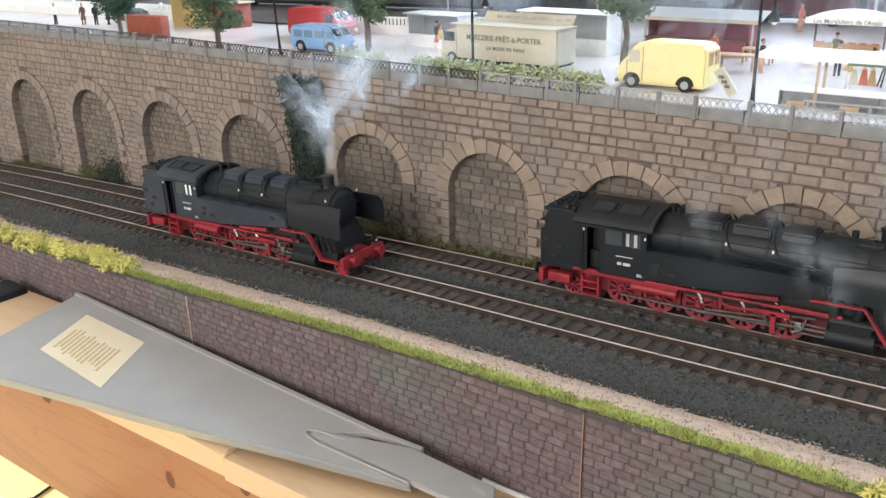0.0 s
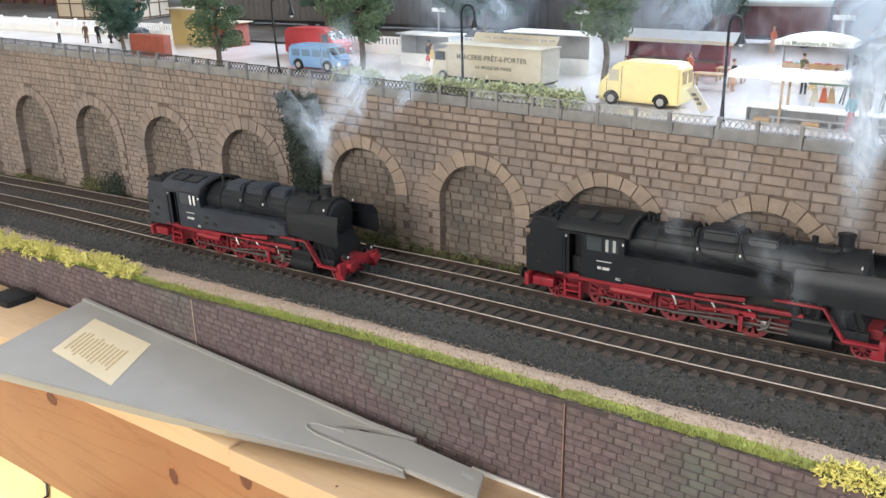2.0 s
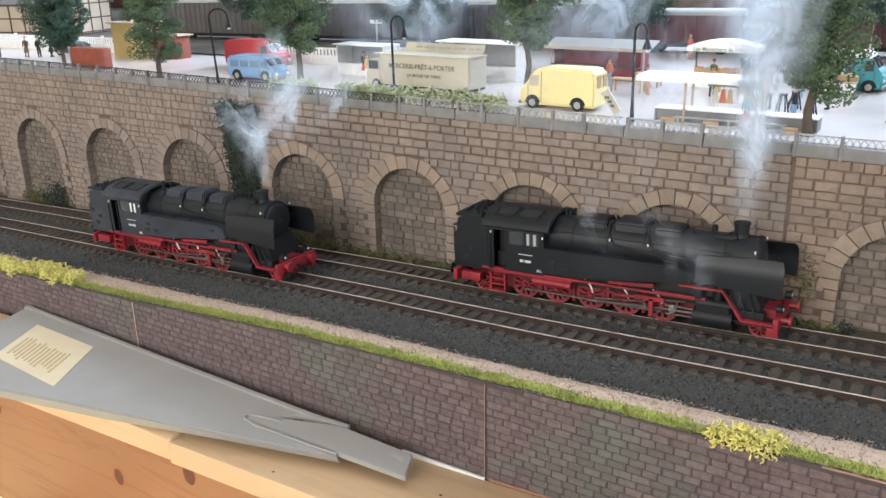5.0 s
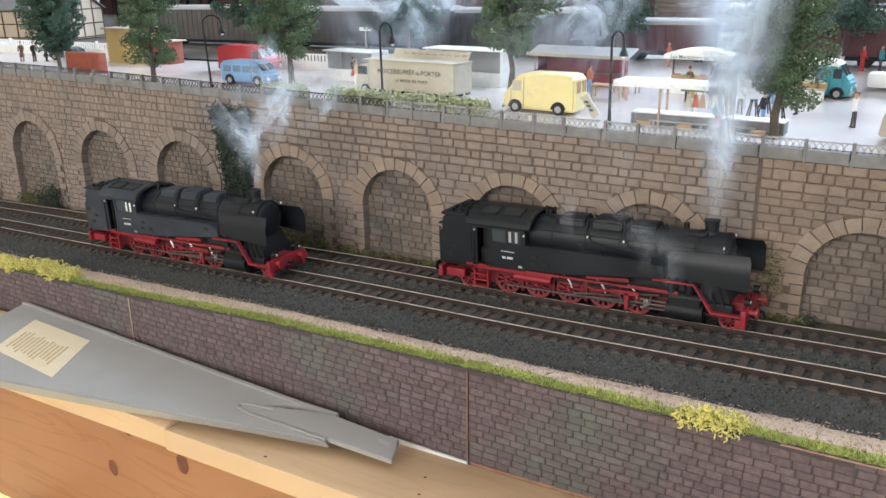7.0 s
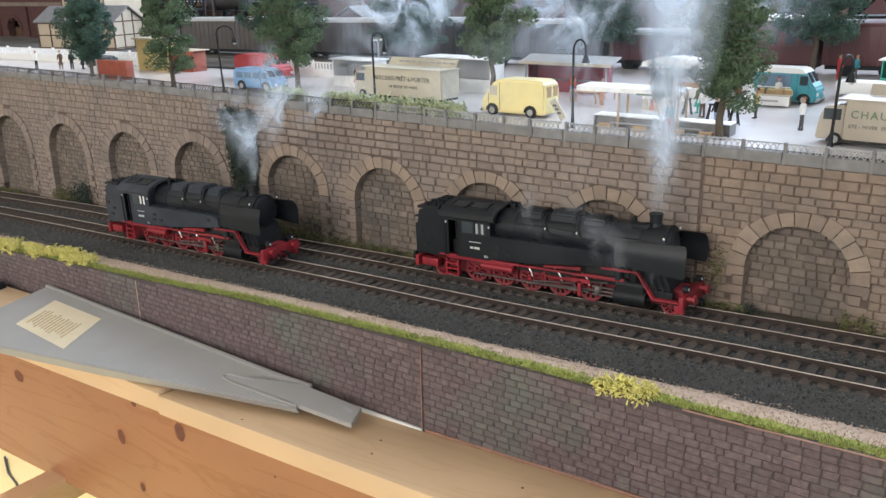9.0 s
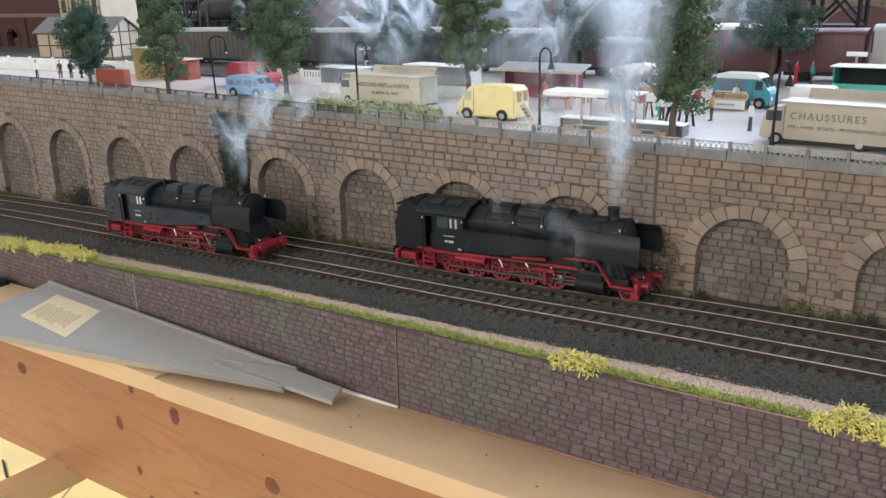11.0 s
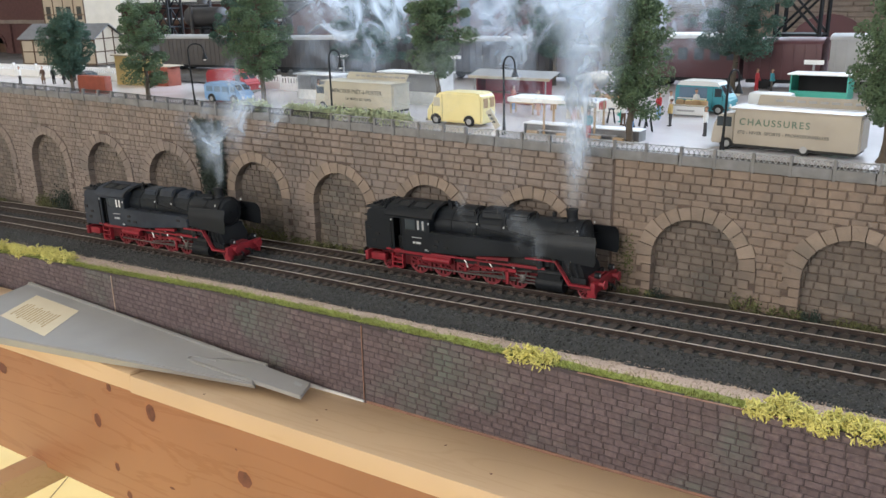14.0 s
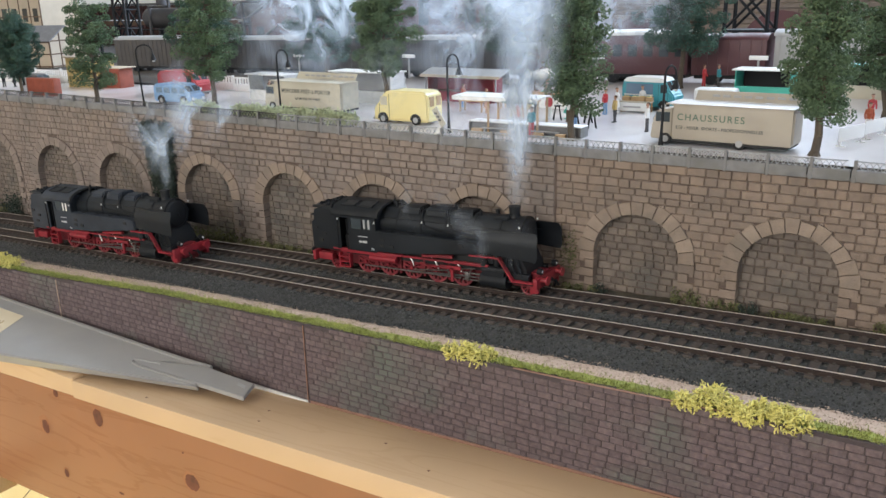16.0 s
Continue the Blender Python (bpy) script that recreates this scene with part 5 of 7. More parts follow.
def tree(x, y, h, w, seed, label, dense=1.0, foliage="leaf2", bare=0.3, zb=None, shape="cone"):
    rr = random.Random(seed)
    z = plaza_z(x, y) - 0.0006 if zb is None else zb
    t = empty("tree", pose(x, y, z), label, "model tree", "trees on the square")
    bm = B()
    pts = [Vector((0, 0, 0))]
    for i in range(1, 9):
        f = i / 8
        pts.append(Vector((rr.uniform(-1, 1) * 0.012 * h * 1.2, rr.uniform(-1, 1) * 0.012 * h, h * 0.92 * f)))
    for i, (a, b) in enumerate(zip(pts, pts[1:])):
        cyl(bm, a, b, 0.023 * h * (1 - 0.1 * i), 0.023 * h * (1 - 0.1 * (i + 1)), 8)
    cyl(bm, (0, 0, -0.001), (0, 0, 0.03 * h), 0.042 * h, 0.023 * h, 8)
    part("trunk", bm, "bark", t)
    vs, fs = [], []
    bm = B()
    nb = int(40 * dense)
    for i in range(nb):
        f = bare + (1 - bare) * (i + rr.random()) / nb
        q = (f - bare) / (1 - bare)
        if shape == "cone":
            reach = w * (0.35 + 0.85 * math.sin(math.pi * min(1, q * 0.75 + 0.16)) ** 0.9) * rr.uniform(0.45, 1.0)
        else:
            reach = w * math.sqrt(max(0.05, 1 - (2 * q - 1) ** 2)) * rr.uniform(0.5, 0.85)
        a = 2.4 * i + rr.uniform(-0.5, 0.5)
        base = Vector((0, 0, h * f * 0.92))
        tip = base + Vector((math.cos(a) * reach, math.sin(a) * reach, h * 0.05 * rr.uniform(-0.4, 1.3)))
        cyl(bm, base, tip, 0.009 * h, 0.004 * h, 5)
        for g in (0.5, 0.95) if reach > w * 0.45 else (0.8,):
            leaves(vs, fs, base.lerp(tip, g), h * rr.uniform(0.045, 0.088), 190, h * 0.0092, rr, 0.8, 0.25)
    for i in range(int(14 * dense)):
        f = bare + 0.06 + (0.98 - bare) * i / (14 * dense)
        leaves(vs, fs, (rr.gauss(0, w * 0.18), rr.gauss(0, w * 0.18), h * f), h * 0.080, 200, h * 0.0092, rr, 0.9, 0.25)
    part("crown_frame", bm, "bark", t)
    mesh_part("crown", vs, fs, foliage, t)
    return t


tree(-0.409, 0.016, 0.092, 0.025, 11, "green model tree with a loose tapering crown by the parapet", 0.75, bare=0.17)
tree(-0.308, 0.062, 0.102, 0.030, 12, "light green model tree beside the blue van", 0.72, bare=0.24)
tree(-0.118, 0.060, 0.098, 0.023, 13, "light green model tree beside the yellow van", 0.8, bare=0.38)
tree(0.0535, 0.019, 0.104, 0.0175, 14, "green model tree beside the long market stall", 0.8, bare=0.22)
tree(0.1925, 0.027, 0.104, 0.0155, 15, "green model tree behind the shoe lorry", 0.85, bare=0.22)
tree(-0.548, 0.030, 0.078, 0.032, 16, "dense dark green round-crowned tree by the parapet", 1.9, "leaf", 0.22, shape="oval")
tree(0.048, 0.258, 0.110, 0.036, 17, "dark green model tree by the station track", 1.0, "leaf", 0.30)
tree(-0.292, 0.200, 0.110, 0.040, 18, "dark green model tree by the back fence", 1.1, "leaf", 0.28)
tree(-0.520, 0.250, 0.105, 0.040, 19, "dark green model tree near the goods wagon", 1.1, "leaf", 0.30)
tree(-0.122, 0.262, 0.108, 0.036, 20, "dark green model tree behind the red stall", 1.0, "leaf", 0.30)
tree(0.214, 0.150, 0.105, 0.030, 22, "green model tree beside the barriers", 1.0, bare=0.25)


def tuft(name, x0, x1, y0, y1, zf, n, size, material, label, category, seed, lump=0.004, high=0.004):
    rr = random.Random(seed)
    vs, fs = [], []
    m = max(3, int((x1 - x0) / (lump * 0.9)))
    for i in range(m):
        x = x0 + (x1 - x0) * (i + rr.random()) / m
        y = rr.uniform(y0, y1)
        r = lump * rr.uniform(0.6, 1.15)
        leaves(vs, fs, (x, y, zf(x, y) + r * 0.55 * high / lump), r, n, size, rr, high / lump)
    me = bpy.data.meshes.new(name)
    me.from_pydata(vs, [], fs)
    me.materials.append(M[material])
    return tagged(new(name, me), label, category)


def foam_bush(name, x0, x1, y0, y1, zf, n, r, material, label, category, seed, lump, high):
    """A bush of curled foam threads, in clumps of uneven height."""
    rr = random.Random(seed)
    vs, fs = [], []
    m = max(3, int((x1 - x0) / (lump * 0.62)))
    for i in range(m):
        x, y = x0 + (x1 - x0) * (i + rr.random()) / m, rr.uniform(y0, y1)
        rad = lump * rr.uniform(0.6, 1.15)
        c = Vector((x, y, zf(x, max(y, NEAR_Y + 0.002)) + rad * 0.40 * high / lump))
        for _ in range(n):
            d = Vector((rr.gauss(0, 1), rr.gauss(0, 1), rr.gauss(0, 1))).normalized()
            p = c + Vector((d.x, d.y, d.z * high / lump)) * rad * rr.uniform(0.5, 0.95)
            step = r * 1.9
            k = len(vs)
            way = (d + Vector((rr.gauss(0, 1), rr.gauss(0, 1), rr.gauss(0, 1)))).normalized()
            for g in range(6):
                u = way.orthogonal().normalized()
                w = way.cross(u)
                q = r * (0.9, 1.1, 1.0, 1.1, 0.9, 0.5)[g]
                vs += [tuple(p + (u * math.cos(a) + w * math.sin(a)) * q) for a in (0.0, 2.094, 4.189)]
                p = p + way * step
                way = (way + Vector((rr.gauss(0, 0.8), rr.gauss(0, 0.8), rr.gauss(0, 0.8)))).normalized()
            for g in range(5):
                for e in range(3):
                    f = (e + 1) % 3
                    fs.append((k + 3 * g + e, k + 3 * g + f, k + 3 * g + 3 + f, k + 3 * g + 3 + e))
            fs.append((k + 15, k + 16, k + 17))
    me = bpy.data.meshes.new(name)
    me.from_pydata(vs, [], fs)
    for q in me.polygons:
        q.use_smooth = True
    me.materials.append(M[material])
    return tagged(new(name, me), label, category)


foam_bush("yellow_bush", 0.060, 0.081, -0.1375, -0.131, ground_z, 120, 0.00034, "yellow", "bright yellow foam bush on the verge", "bush", 31, 0.0050, 0.0054)
foam_bush("yellow_bush", 0.175, 0.222, -0.1405, -0.129, ground_z, 135, 0.00034, "yellow", "long bright yellow foam bush on the verge", "bush", 32, 0.0052, 0.0048)
foam_bush("yellow_bush", -0.70, -0.328, -0.138, -0.124, ground_z, 80, 0.00038, "yellow", "long row of yellow foam bushes along the verge", "bush", 33, 0.0055, 0.0045)
pl = lambda x, y: PLAZA + 0.0050
foam_bush("hedge", -0.285, -0.245, 0.003, 0.010, pl, 45, 0.00042, "hedge", "pale green hedge tuft along the parapet", "hedge", 34, 0.0050, 0.0046)
foam_bush("hedge", -0.225, -0.105, 0.003, 0.010, pl, 45, 0.00042, "hedge", "long pale green hedge along the parapet", "hedge", 35, 0.0050, 0.0048)


def ivy():
    rr = random.Random(5)
    vs, fs = [], []
    for i in range(330):
        f = rr.random() ** 0.85
        z = 0.040 + 0.088 * f
        half = 0.0075 + 0.0110 * f * rr.uniform(0.75, 1.08)
        x = -0.3065 - 0.0030 * f + rr.uniform(-half, half)
        leaves(vs, fs, (x, -0.0022 - rr.uniform(0, 0.002), z), 0.0040, 42, 0.0009, rr, 1.2)
    me = bpy.data.meshes.new("ivy")
    me.from_pydata(vs, [], fs)
    me.materials.append(M["ivy"])
    tagged(new("ivy", me), "dark ivy climbing over the joint of the arcade wall", "ivy")


ivy()
for k, (a, b, hh, mt) in enumerate(((-0.70, -0.65, 0.006, "drygrass"), (-0.29, -0.225, 0.0115, "drygrass"), (-0.22, -0.16, 0.006, "drygrass"), (0.030, 0.052, 0.0045, "drygrass"), (0.060, 0.082, 0.006, "drygrass"), (0.150, 0.166, 0.006, "drygrass"), (0.168, 0.176, 0.008, "ivy"), (-0.44, -0.40, 0.004, "drygrass"), (0.235, 0.30, 0.006, "drygrass"), (0.078, 0.090, 0.0075, "ivy"), (0.128, 0.146, 0.010, "drygrass"), (-0.15, -0.115, 0.006, "drygrass"), (0.186, 0.21, 0.005, "drygrass"), (-0.38, -0.30, 0.004, "drygrass"))):
    tuft("scrub", a, b, -0.0070, -0.003, ground_z, 60, 0.0008, mt, "olive scrub growing at the foot of the wall", "scrub", 60 + k, 0.0036, hh * 0.7)
tuft("wall_bush", -0.551, -0.522, -0.0085, -0.004, ground_z, 190, 0.0010, "ivy", "dark green bush in a blind arch of the wall", "bush", 81, 0.0080, 0.0195)
tuft("wall_bush", -0.578, -0.548, -0.0085, -0.004, ground_z, 130, 0.0010, "drygrass", "olive bush at the foot of a blind arch", "bush", 82, 0.0065, 0.0110)
tuft("moss_streak", 0.057, 0.069, -0.0028, -0.0018, lambda x, y: 0.062, 50, 0.0007, "drygrass", "mossy streak on the stone wall", "moss", 80, 0.003, 0.02)


def grass():
    """Blades along the verge."""
    rr = random.Random(3)
    vs, fs = [], []
    for _ in range(26000):
        x = rr.uniform(-0.75, 0.42)
        y = NEAR_Y + 0.0008 + abs(rr.gauss(0, 0.0048))
        if y > -0.122:
            continue
        z = ground_z(x, max(y, NEAR_Y + 0.002)) - 0.0002
        hh = rr.uniform(0.0008, 0.0022)
        dx, dy = rr.gauss(0, 0.0006), rr.gauss(0, 0.0006) - 0.0002
        a = rr.uniform(0, 3.14)
        w = 0.00022
        k = len(vs)
        vs += [(x - w * math.cos(a), y - w * math.sin(a), z), (x + w * math.cos(a), y + w * math.sin(a), z), (x + dx, y + dy, z + hh)]
        fs.append((k, k + 1, k + 2))
    me = bpy.data.meshes.new("grass")
    me.from_pydata(vs, [], fs)
    me.materials.append(M["grass"])
    tagged(new("grass", me), "bright green static grass on the verge", "grass", kind="stuff")


grass()

# ---- rerailing ramp on the plank ----


def ramp():
    t = empty("rerailing_ramp", pose(0, 0, 0), "grey plastic rerailing ramp with a paper label lying on the plank", "rerailing ramp")
    zt = lambda x: 0.0112 + 0.0145 * (-0.06 - x)

    def slab(name, pts, th, up, material, label="", bev=0.0):
        bm = B()
        a = [bm.verts.new((x, y, zt(x) + up)) for x, y in pts]
        b = [bm.verts.new((x, y + (0 if th else 0.0022), zt(x) + up - th if th else zt(x) + up - 0.0034 - 0.0028 * smooth(-0.12, -0.22, x))) for x, y in pts]
        n = len(pts)
        bm.faces.new(a[::-1])
        bm.faces.new(b)
        for i in range(n):
            j = (i + 1) % n
            bm.faces.new((a[i], a[j], b[j], b[i]))
        bmesh.ops.recalc_face_normals(bm, faces=bm.faces)
        if bev:
            bmesh.ops.bevel(bm, geom=list(bm.edges), offset=bev, segments=2, affect="EDGES")
        return part(name, bm, material, t, label)

    A, F, N, Bc = (-0.370, -0.1405), (-0.1056, -0.1450), (-0.0945, -0.1690), (-0.345, -0.2269)
    slab("plate", [A, Bc, (-0.150, -0.1805), (-0.0965, -0.1682), (-0.148, -0.1640), (-0.135, -0.1510), (-0.118, -0.1468)], 0.0026, 0, "plastic", bev=0.0004)
    slab("far_lip", [A, (-0.3705, -0.1432), (-0.130, -0.1488), (-0.1055, -0.1472), F, (-0.128, -0.1460)], 0.0045, 0.0009, "plastic", bev=0.0003)
    slab("near_lip", [Bc, (-0.22, -0.1981), (-0.15, -0.1819), N, (-0.0975, -0.1655), (-0.150, -0.1788), (-0.3455, -0.2240)], 0, -0.0004, "plastic", bev=0.0003)
    slab("tongue", [(-0.1535, -0.1635), (-0.150, -0.1670), (-0.0600, -0.1651), (-0.0670, -0.1493), (-0.110, -0.1478), (-0.146, -0.1600)][::-1], 0.0026, 0.0006, "plastic", bev=0.0004)
    bm = B()
    k = [(-0.0958, -0.1674), (-0.144, -0.1688), (-0.1525, -0.1672), (-0.1545, -0.1645), (-0.1510, -0.1622), (-0.135, -0.1598)]
    tube(bm, [(x, y, zt(x) + 0.0005) for x, y in k], 0.0006, 6)
    part("track_guide", bm, "plastic", t, "thin raised guide rib")
    for pts in ([(-0.076, -0.1530), (-0.069, -0.1540), (-0.067, -0.1570), (-0.074, -0.1560)],):
        slab("stamp", pts, 0.0001, 0.00075, "roofgrey")
    C = [(-0.3388, -0.1546), (-0.3212, -0.1923), (-0.2606, -0.1962), (-0.2830, -0.1560)]
    lab = slab("label", C, 0.0001, 0.00025, "label", "cream paper label with unreadable print")
    c0, cx, cy = Vector(C[0]), (Vector(C[3]) - Vector(C[0])), (Vector(C[1]) - Vector(C[0]))
    rr = random.Random(9)
    for i in range(13):
        u0, u1 = 0.10 + 0.06 * i, 0.10 + 0.06 * i + 0.034
        v0, v1 = 0.32 + rr.uniform(0, 0.1), 0.9 - rr.uniform(0, 0.12)
        q = [c0 + cx * u0 + cy * v0, c0 + cx * u0 + cy * v1, c0 + cx * u1 + cy * v1, c0 + cx * u1 + cy * v0]
        bm = B()
        bm.faces.new([bm.verts.new((p.x, p.y, zt(p.x) + 0.00034)) for p in q])
        part("print_bar", bm, "ink", lab)


ramp()
tagged(part("cable_clip", box(B(), -0.445, -0.420, -0.166, -0.146, -0.0195, 0.010, 0.003), "matblack"), "small black plastic clip on the beam", "clip")

# ---- vehicles on the square ----


def wheel(parent, x, y, z, r):
    bm = B()
    cyl(bm, (x, y - 0.0012, z), (x, y + 0.0012, z), r, n=16)
    w = part("wheel", bm, "tyre", parent)
    bm = B()
    s = -1 if y < 0 else 1
    cyl(bm, (x, y + s * 0.0011, z), (x, y + s * 0.0015, z), r * 0.58, n=12)
    part("hub_cap", bm, "roofgrey", w)
    return w


def van(x, y, yaw, l, w, h, material, label, glass_side=True, roof=None, z=None, glazing="glass", hatch=False):
    """A rounded delivery van, front towards its own +x."""
    v = empty("delivery_van", pose(x, y, plaza_z(x, y) if z is None else z, 0, 0, yaw), label, "toy van", "vans on the square")
    a, b = -l / 2, l / 2
    o = [(a, 0.0022), (a, h * 0.80), (a + l * 0.03, h * 0.95), (a + l * 0.10, h), (b - l * 0.30, h), (b - l * 0.20, h * 0.95), (b - l * 0.08, h * 0.60), (b - l * 0.01, h * 0.50), (b, h * 0.36), (b, 0.0028), (b - l * 0.02, 0.0022)]
    bm = B()
    prism(bm, o, -w / 2, w / 2)
    bmesh.ops.recalc_face_normals(bm, faces=bm.faces)
    bmesh.ops.bevel(bm, geom=list(bm.edges), offset=0.0013, segments=3, affect="EDGES")
    body = part("body", bm, material, v, smooth=False)
    if roof:
        bm = B()
        prism(bm, [(a + l * 0.02, h * 0.84), (a + l * 0.06, h * 0.985), (a + l * 0.11, h + 0.0006), (b - l * 0.29, h + 0.0006), (b - l * 0.21, h * 0.97), (b - l * 0.17, h * 0.84)], -w / 2 - 0.0003, w / 2 + 0.0003)
        bmesh.ops.recalc_face_normals(bm, faces=bm.faces)
        bmesh.ops.bevel(bm, geom=list(bm.edges), offset=0.0010, segments=2, affect="EDGES")
        part("roof", bm, roof, v, "white roof")
    for s in (-1, 1):
        ys = s * (w / 2 + 0.0001)
        bm = B()
        spans = [(b - l * 0.26, b - l * 0.14)] + ([(a + l * 0.10, a + l * 0.26), (a + l * 0.31, a + l * 0.47), (a + l * 0.52, a + l * 0.68)] if glass_side else [])
        for c, d in spans:
            box(bm, c, d, ys - 0.0002, ys + 0.0002, h * 0.56, h * 0.82)
        part("side_window", bm, glazing, body)
        if hatch and s < 0:
            bm = B()
            box(bm, a + l * 0.09, a + l * 0.60, ys - 0.0003, ys + 0.0002, h * 0.50, h * 0.83)
            part("serving_hatch", bm, "paleglass", body, "open serving hatch with a pale inside")
            bm = B()
            box(bm, a + l * 0.08, a + l * 0.61, ys - 0.0030, ys - 0.0002, h * 0.47, h * 0.495)
            part("hatch_shelf", bm, "white", body)
        for wx in (a + l * 0.22, b - l * 0.18):
            bm = B()
            arch = [(wx + 0.0047 * math.cos(t), 0.0034 + 0.0047 * math.sin(t)) for t in [math.pi * i / 10 for i in range(11)]]
            y0, y1 = sorted((ys - s * 0.0008, ys + s * 0.0003))
            prism(bm, arch[::-1], y0, y1)
            bmesh.ops.recalc_face_normals(bm, faces=bm.faces)
            part("wheel_arch", bm, "tyre", body)
        bm = B()
        box(bm, b - l * 0.30, b - l * 0.297, ys - 0.0002, ys + 0.0002, 0.004, h * 0.9)
        box(bm, b - l * 0.12, b - l * 0.117, ys - 0.0002, ys + 0.0002, 0.004, h * 0.6)
        part("door_seam", bm, "tyre", body)
    bm = B()
    for s in (-1, 1):
        y0, y1 = sorted((s * 0.0008, s * w * 0.40))
        q = [(b - l * 0.185, h * 0.90), (b - l * 0.095, h * 0.63)]
        p = [bm.verts.new(c) for c in ((q[0][0] + 0.0004, y0, q[0][1]), (q[0][0] + 0.0004, y1, q[0][1]), (q[1][0] + 0.0004, y1, q[1][1]), (q[1][0] + 0.0004, y0, q[1][1]))]
        bm.faces.new(p)
    part("windscreen", bm, "glass", body)
    bm = B()
    for s in (-1, 1):
        cyl(bm, (b - 0.0004, s * w * 0.34, h * 0.30), (b + 0.0006, s * w * 0.34, h * 0.30), 0.0013, n=12)
    part("headlight", bm, "white", body)
    bm = B()
    box(bm, b - 0.0006, b + 0.0010, -w * 0.48, w * 0.48, 0.0024, 0.0042, 0.0003)
    part("bumper", bm, "steel", v)
    bm = B()
    for s in (-1, 1):
        y0, y1 = sorted((s * w * 0.08, s * w * 0.36))
        box(bm, a - 0.0002, a + 0.0003, y0, y1, h * 0.56, h * 0.84)
    part("rear_window", bm, "lightwood" if material == "yvan" else "glass", body)
    for wx in (a + l * 0.22, b - l * 0.18):
        for s in (-1, 1):
            wheel(v, wx, s * (w / 2 - 0.0010), 0.0036, 0.0036)
    return v


van(-0.0855, 0.042, 180, 0.0475, 0.020, 0.0238, "yvan", "pale yellow corrugated delivery van beside the parapet", False, glazing="cream")
van(-0.337, 0.048, 2, 0.046, 0.018, 0.0180, "bvan", "light blue minibus parked behind the parapet", glazing="paleglass")
van(-0.388, 0.100, 0, 0.057, 0.020, 0.0225, "rvan", "red delivery van parked behind the blue minibus", False)
van(0.049, 0.185, -4, 0.043, 0.021, 0.0240, "teal", "teal van with a white roof behind a market table", False, "white", z=PLAZA, hatch=True)
van(-0.624, 0.092, 8, 0.038, 0.016, 0.0125, "wagon", "small grey car by the back fence", True)


def market_lorry(x, y, yaw, lines, label, l=0.0875, paint="cream"):
    """A long cream market lorry with a raised side flap; its front is towards its own -x."""
    v = empty("market_lorry", pose(x, y, PLAZA, 0, 0, yaw), label, "toy lorry", "market lorries")
    w, h = 0.022, 0.0238
    a = -l / 2
    bm = B()
    o = [(a, 0.0030), (a + 0.0012, h * 0.55), (a + 0.0040, h * 0.84), (a + 0.0140, h * 0.90), (a + 0.0140, 0.0030)]
    prism(bm, o[::-1], -w / 2 + 0.0008, w / 2 - 0.0008)
    bmesh.ops.recalc_face_normals(bm, faces=bm.faces)
    bmesh.ops.bevel(bm, geom=list(bm.edges), offset=0.0008, segments=2, affect="EDGES")
    cab = part("cab", bm, paint, v)
    for s in (-1, 1):
        bm = B()
        ys = s * (w / 2 - 0.0007)
        box(bm, a + 0.0035, a + 0.0120, ys - 0.0002, ys + 0.0002, h * 0.56, h * 0.80)
        part("side_window", bm, "glass", cab)
    bm = B()
    p = [bm.verts.new(c) for c in ((a + 0.0011, -w * 0.40, h * 0.58), (a + 0.0011, w * 0.40, h * 0.58), (a + 0.0036, w * 0.40, h * 0.82), (a + 0.0036, -w * 0.40, h * 0.82))]
    bm.faces.new(p)
    part("windscreen", bm, "glass", cab)
    bm = box(B(), a + 0.0140, l / 2, -w / 2, w / 2, 0.0035, h, 0.0006)
    bx = part("box_body", bm, paint, v)
    bm = B()
    box(bm, a + 0.010, l / 2 + 0.0006, -w / 2 - 0.0012, w / 2 + 0.0006, h, h + 0.0007)
    part("roof", bm, paint, bx)
    # flap standing over the far side
    bm = B()
    p0, p1 = (w / 2 - 0.002, h + 0.0009), (w / 2 + 0.002, h + 0.0062)
    prism_x(bm, [p0, (p0[0] + 0.0006, p0[1]), (p1[0] + 0.0006, p1[1]), p1], a + 0.020, l / 2 - 0.002)
    fl = part("side_flap", bm, paint, v, "raised pale flap")
    # grey bars paint the mirrored reflection of lettering onto the flap
    bm = B()
    for i in range(9):
        c = a + 0.030 + i * 0.0062
        box(bm, c, c + 0.0042, p0[0] + 0.0012, p0[0] + 0.0016, h + 0.0030, h + 0.0044)
    part("faded_lettering", bm, "roofgrey", fl, "unreadable faded letters")
    bm = B()
    box(bm, a + 0.006, l / 2 - 0.001, -w / 2 + 0.0003, w / 2 - 0.0003, 0.0020, 0.0036)
    part("chassis", bm, "tyre", v)
    for wx in (a + 0.0100, l / 2 - 0.028):
        for s in (-1, 1):
            wheel(v, wx, s * (w / 2 - 0.0013), 0.0034, 0.0034)
    for body, size, dx, dz, ink, gap in lines:
        text(body, size, bx, pose(0.004 + dx, -w / 2 - 0.00012, dz, 90, 0, 0), ink, "lettering", 0.00005, gap)
    bm = B()
    box(bm, l / 2, l / 2 + 0.0006, -w / 2 + 0.002, w / 2 - 0.002, 0.0045, h - 0.002)
    part("rear_door", bm, paint, bx)
    return v


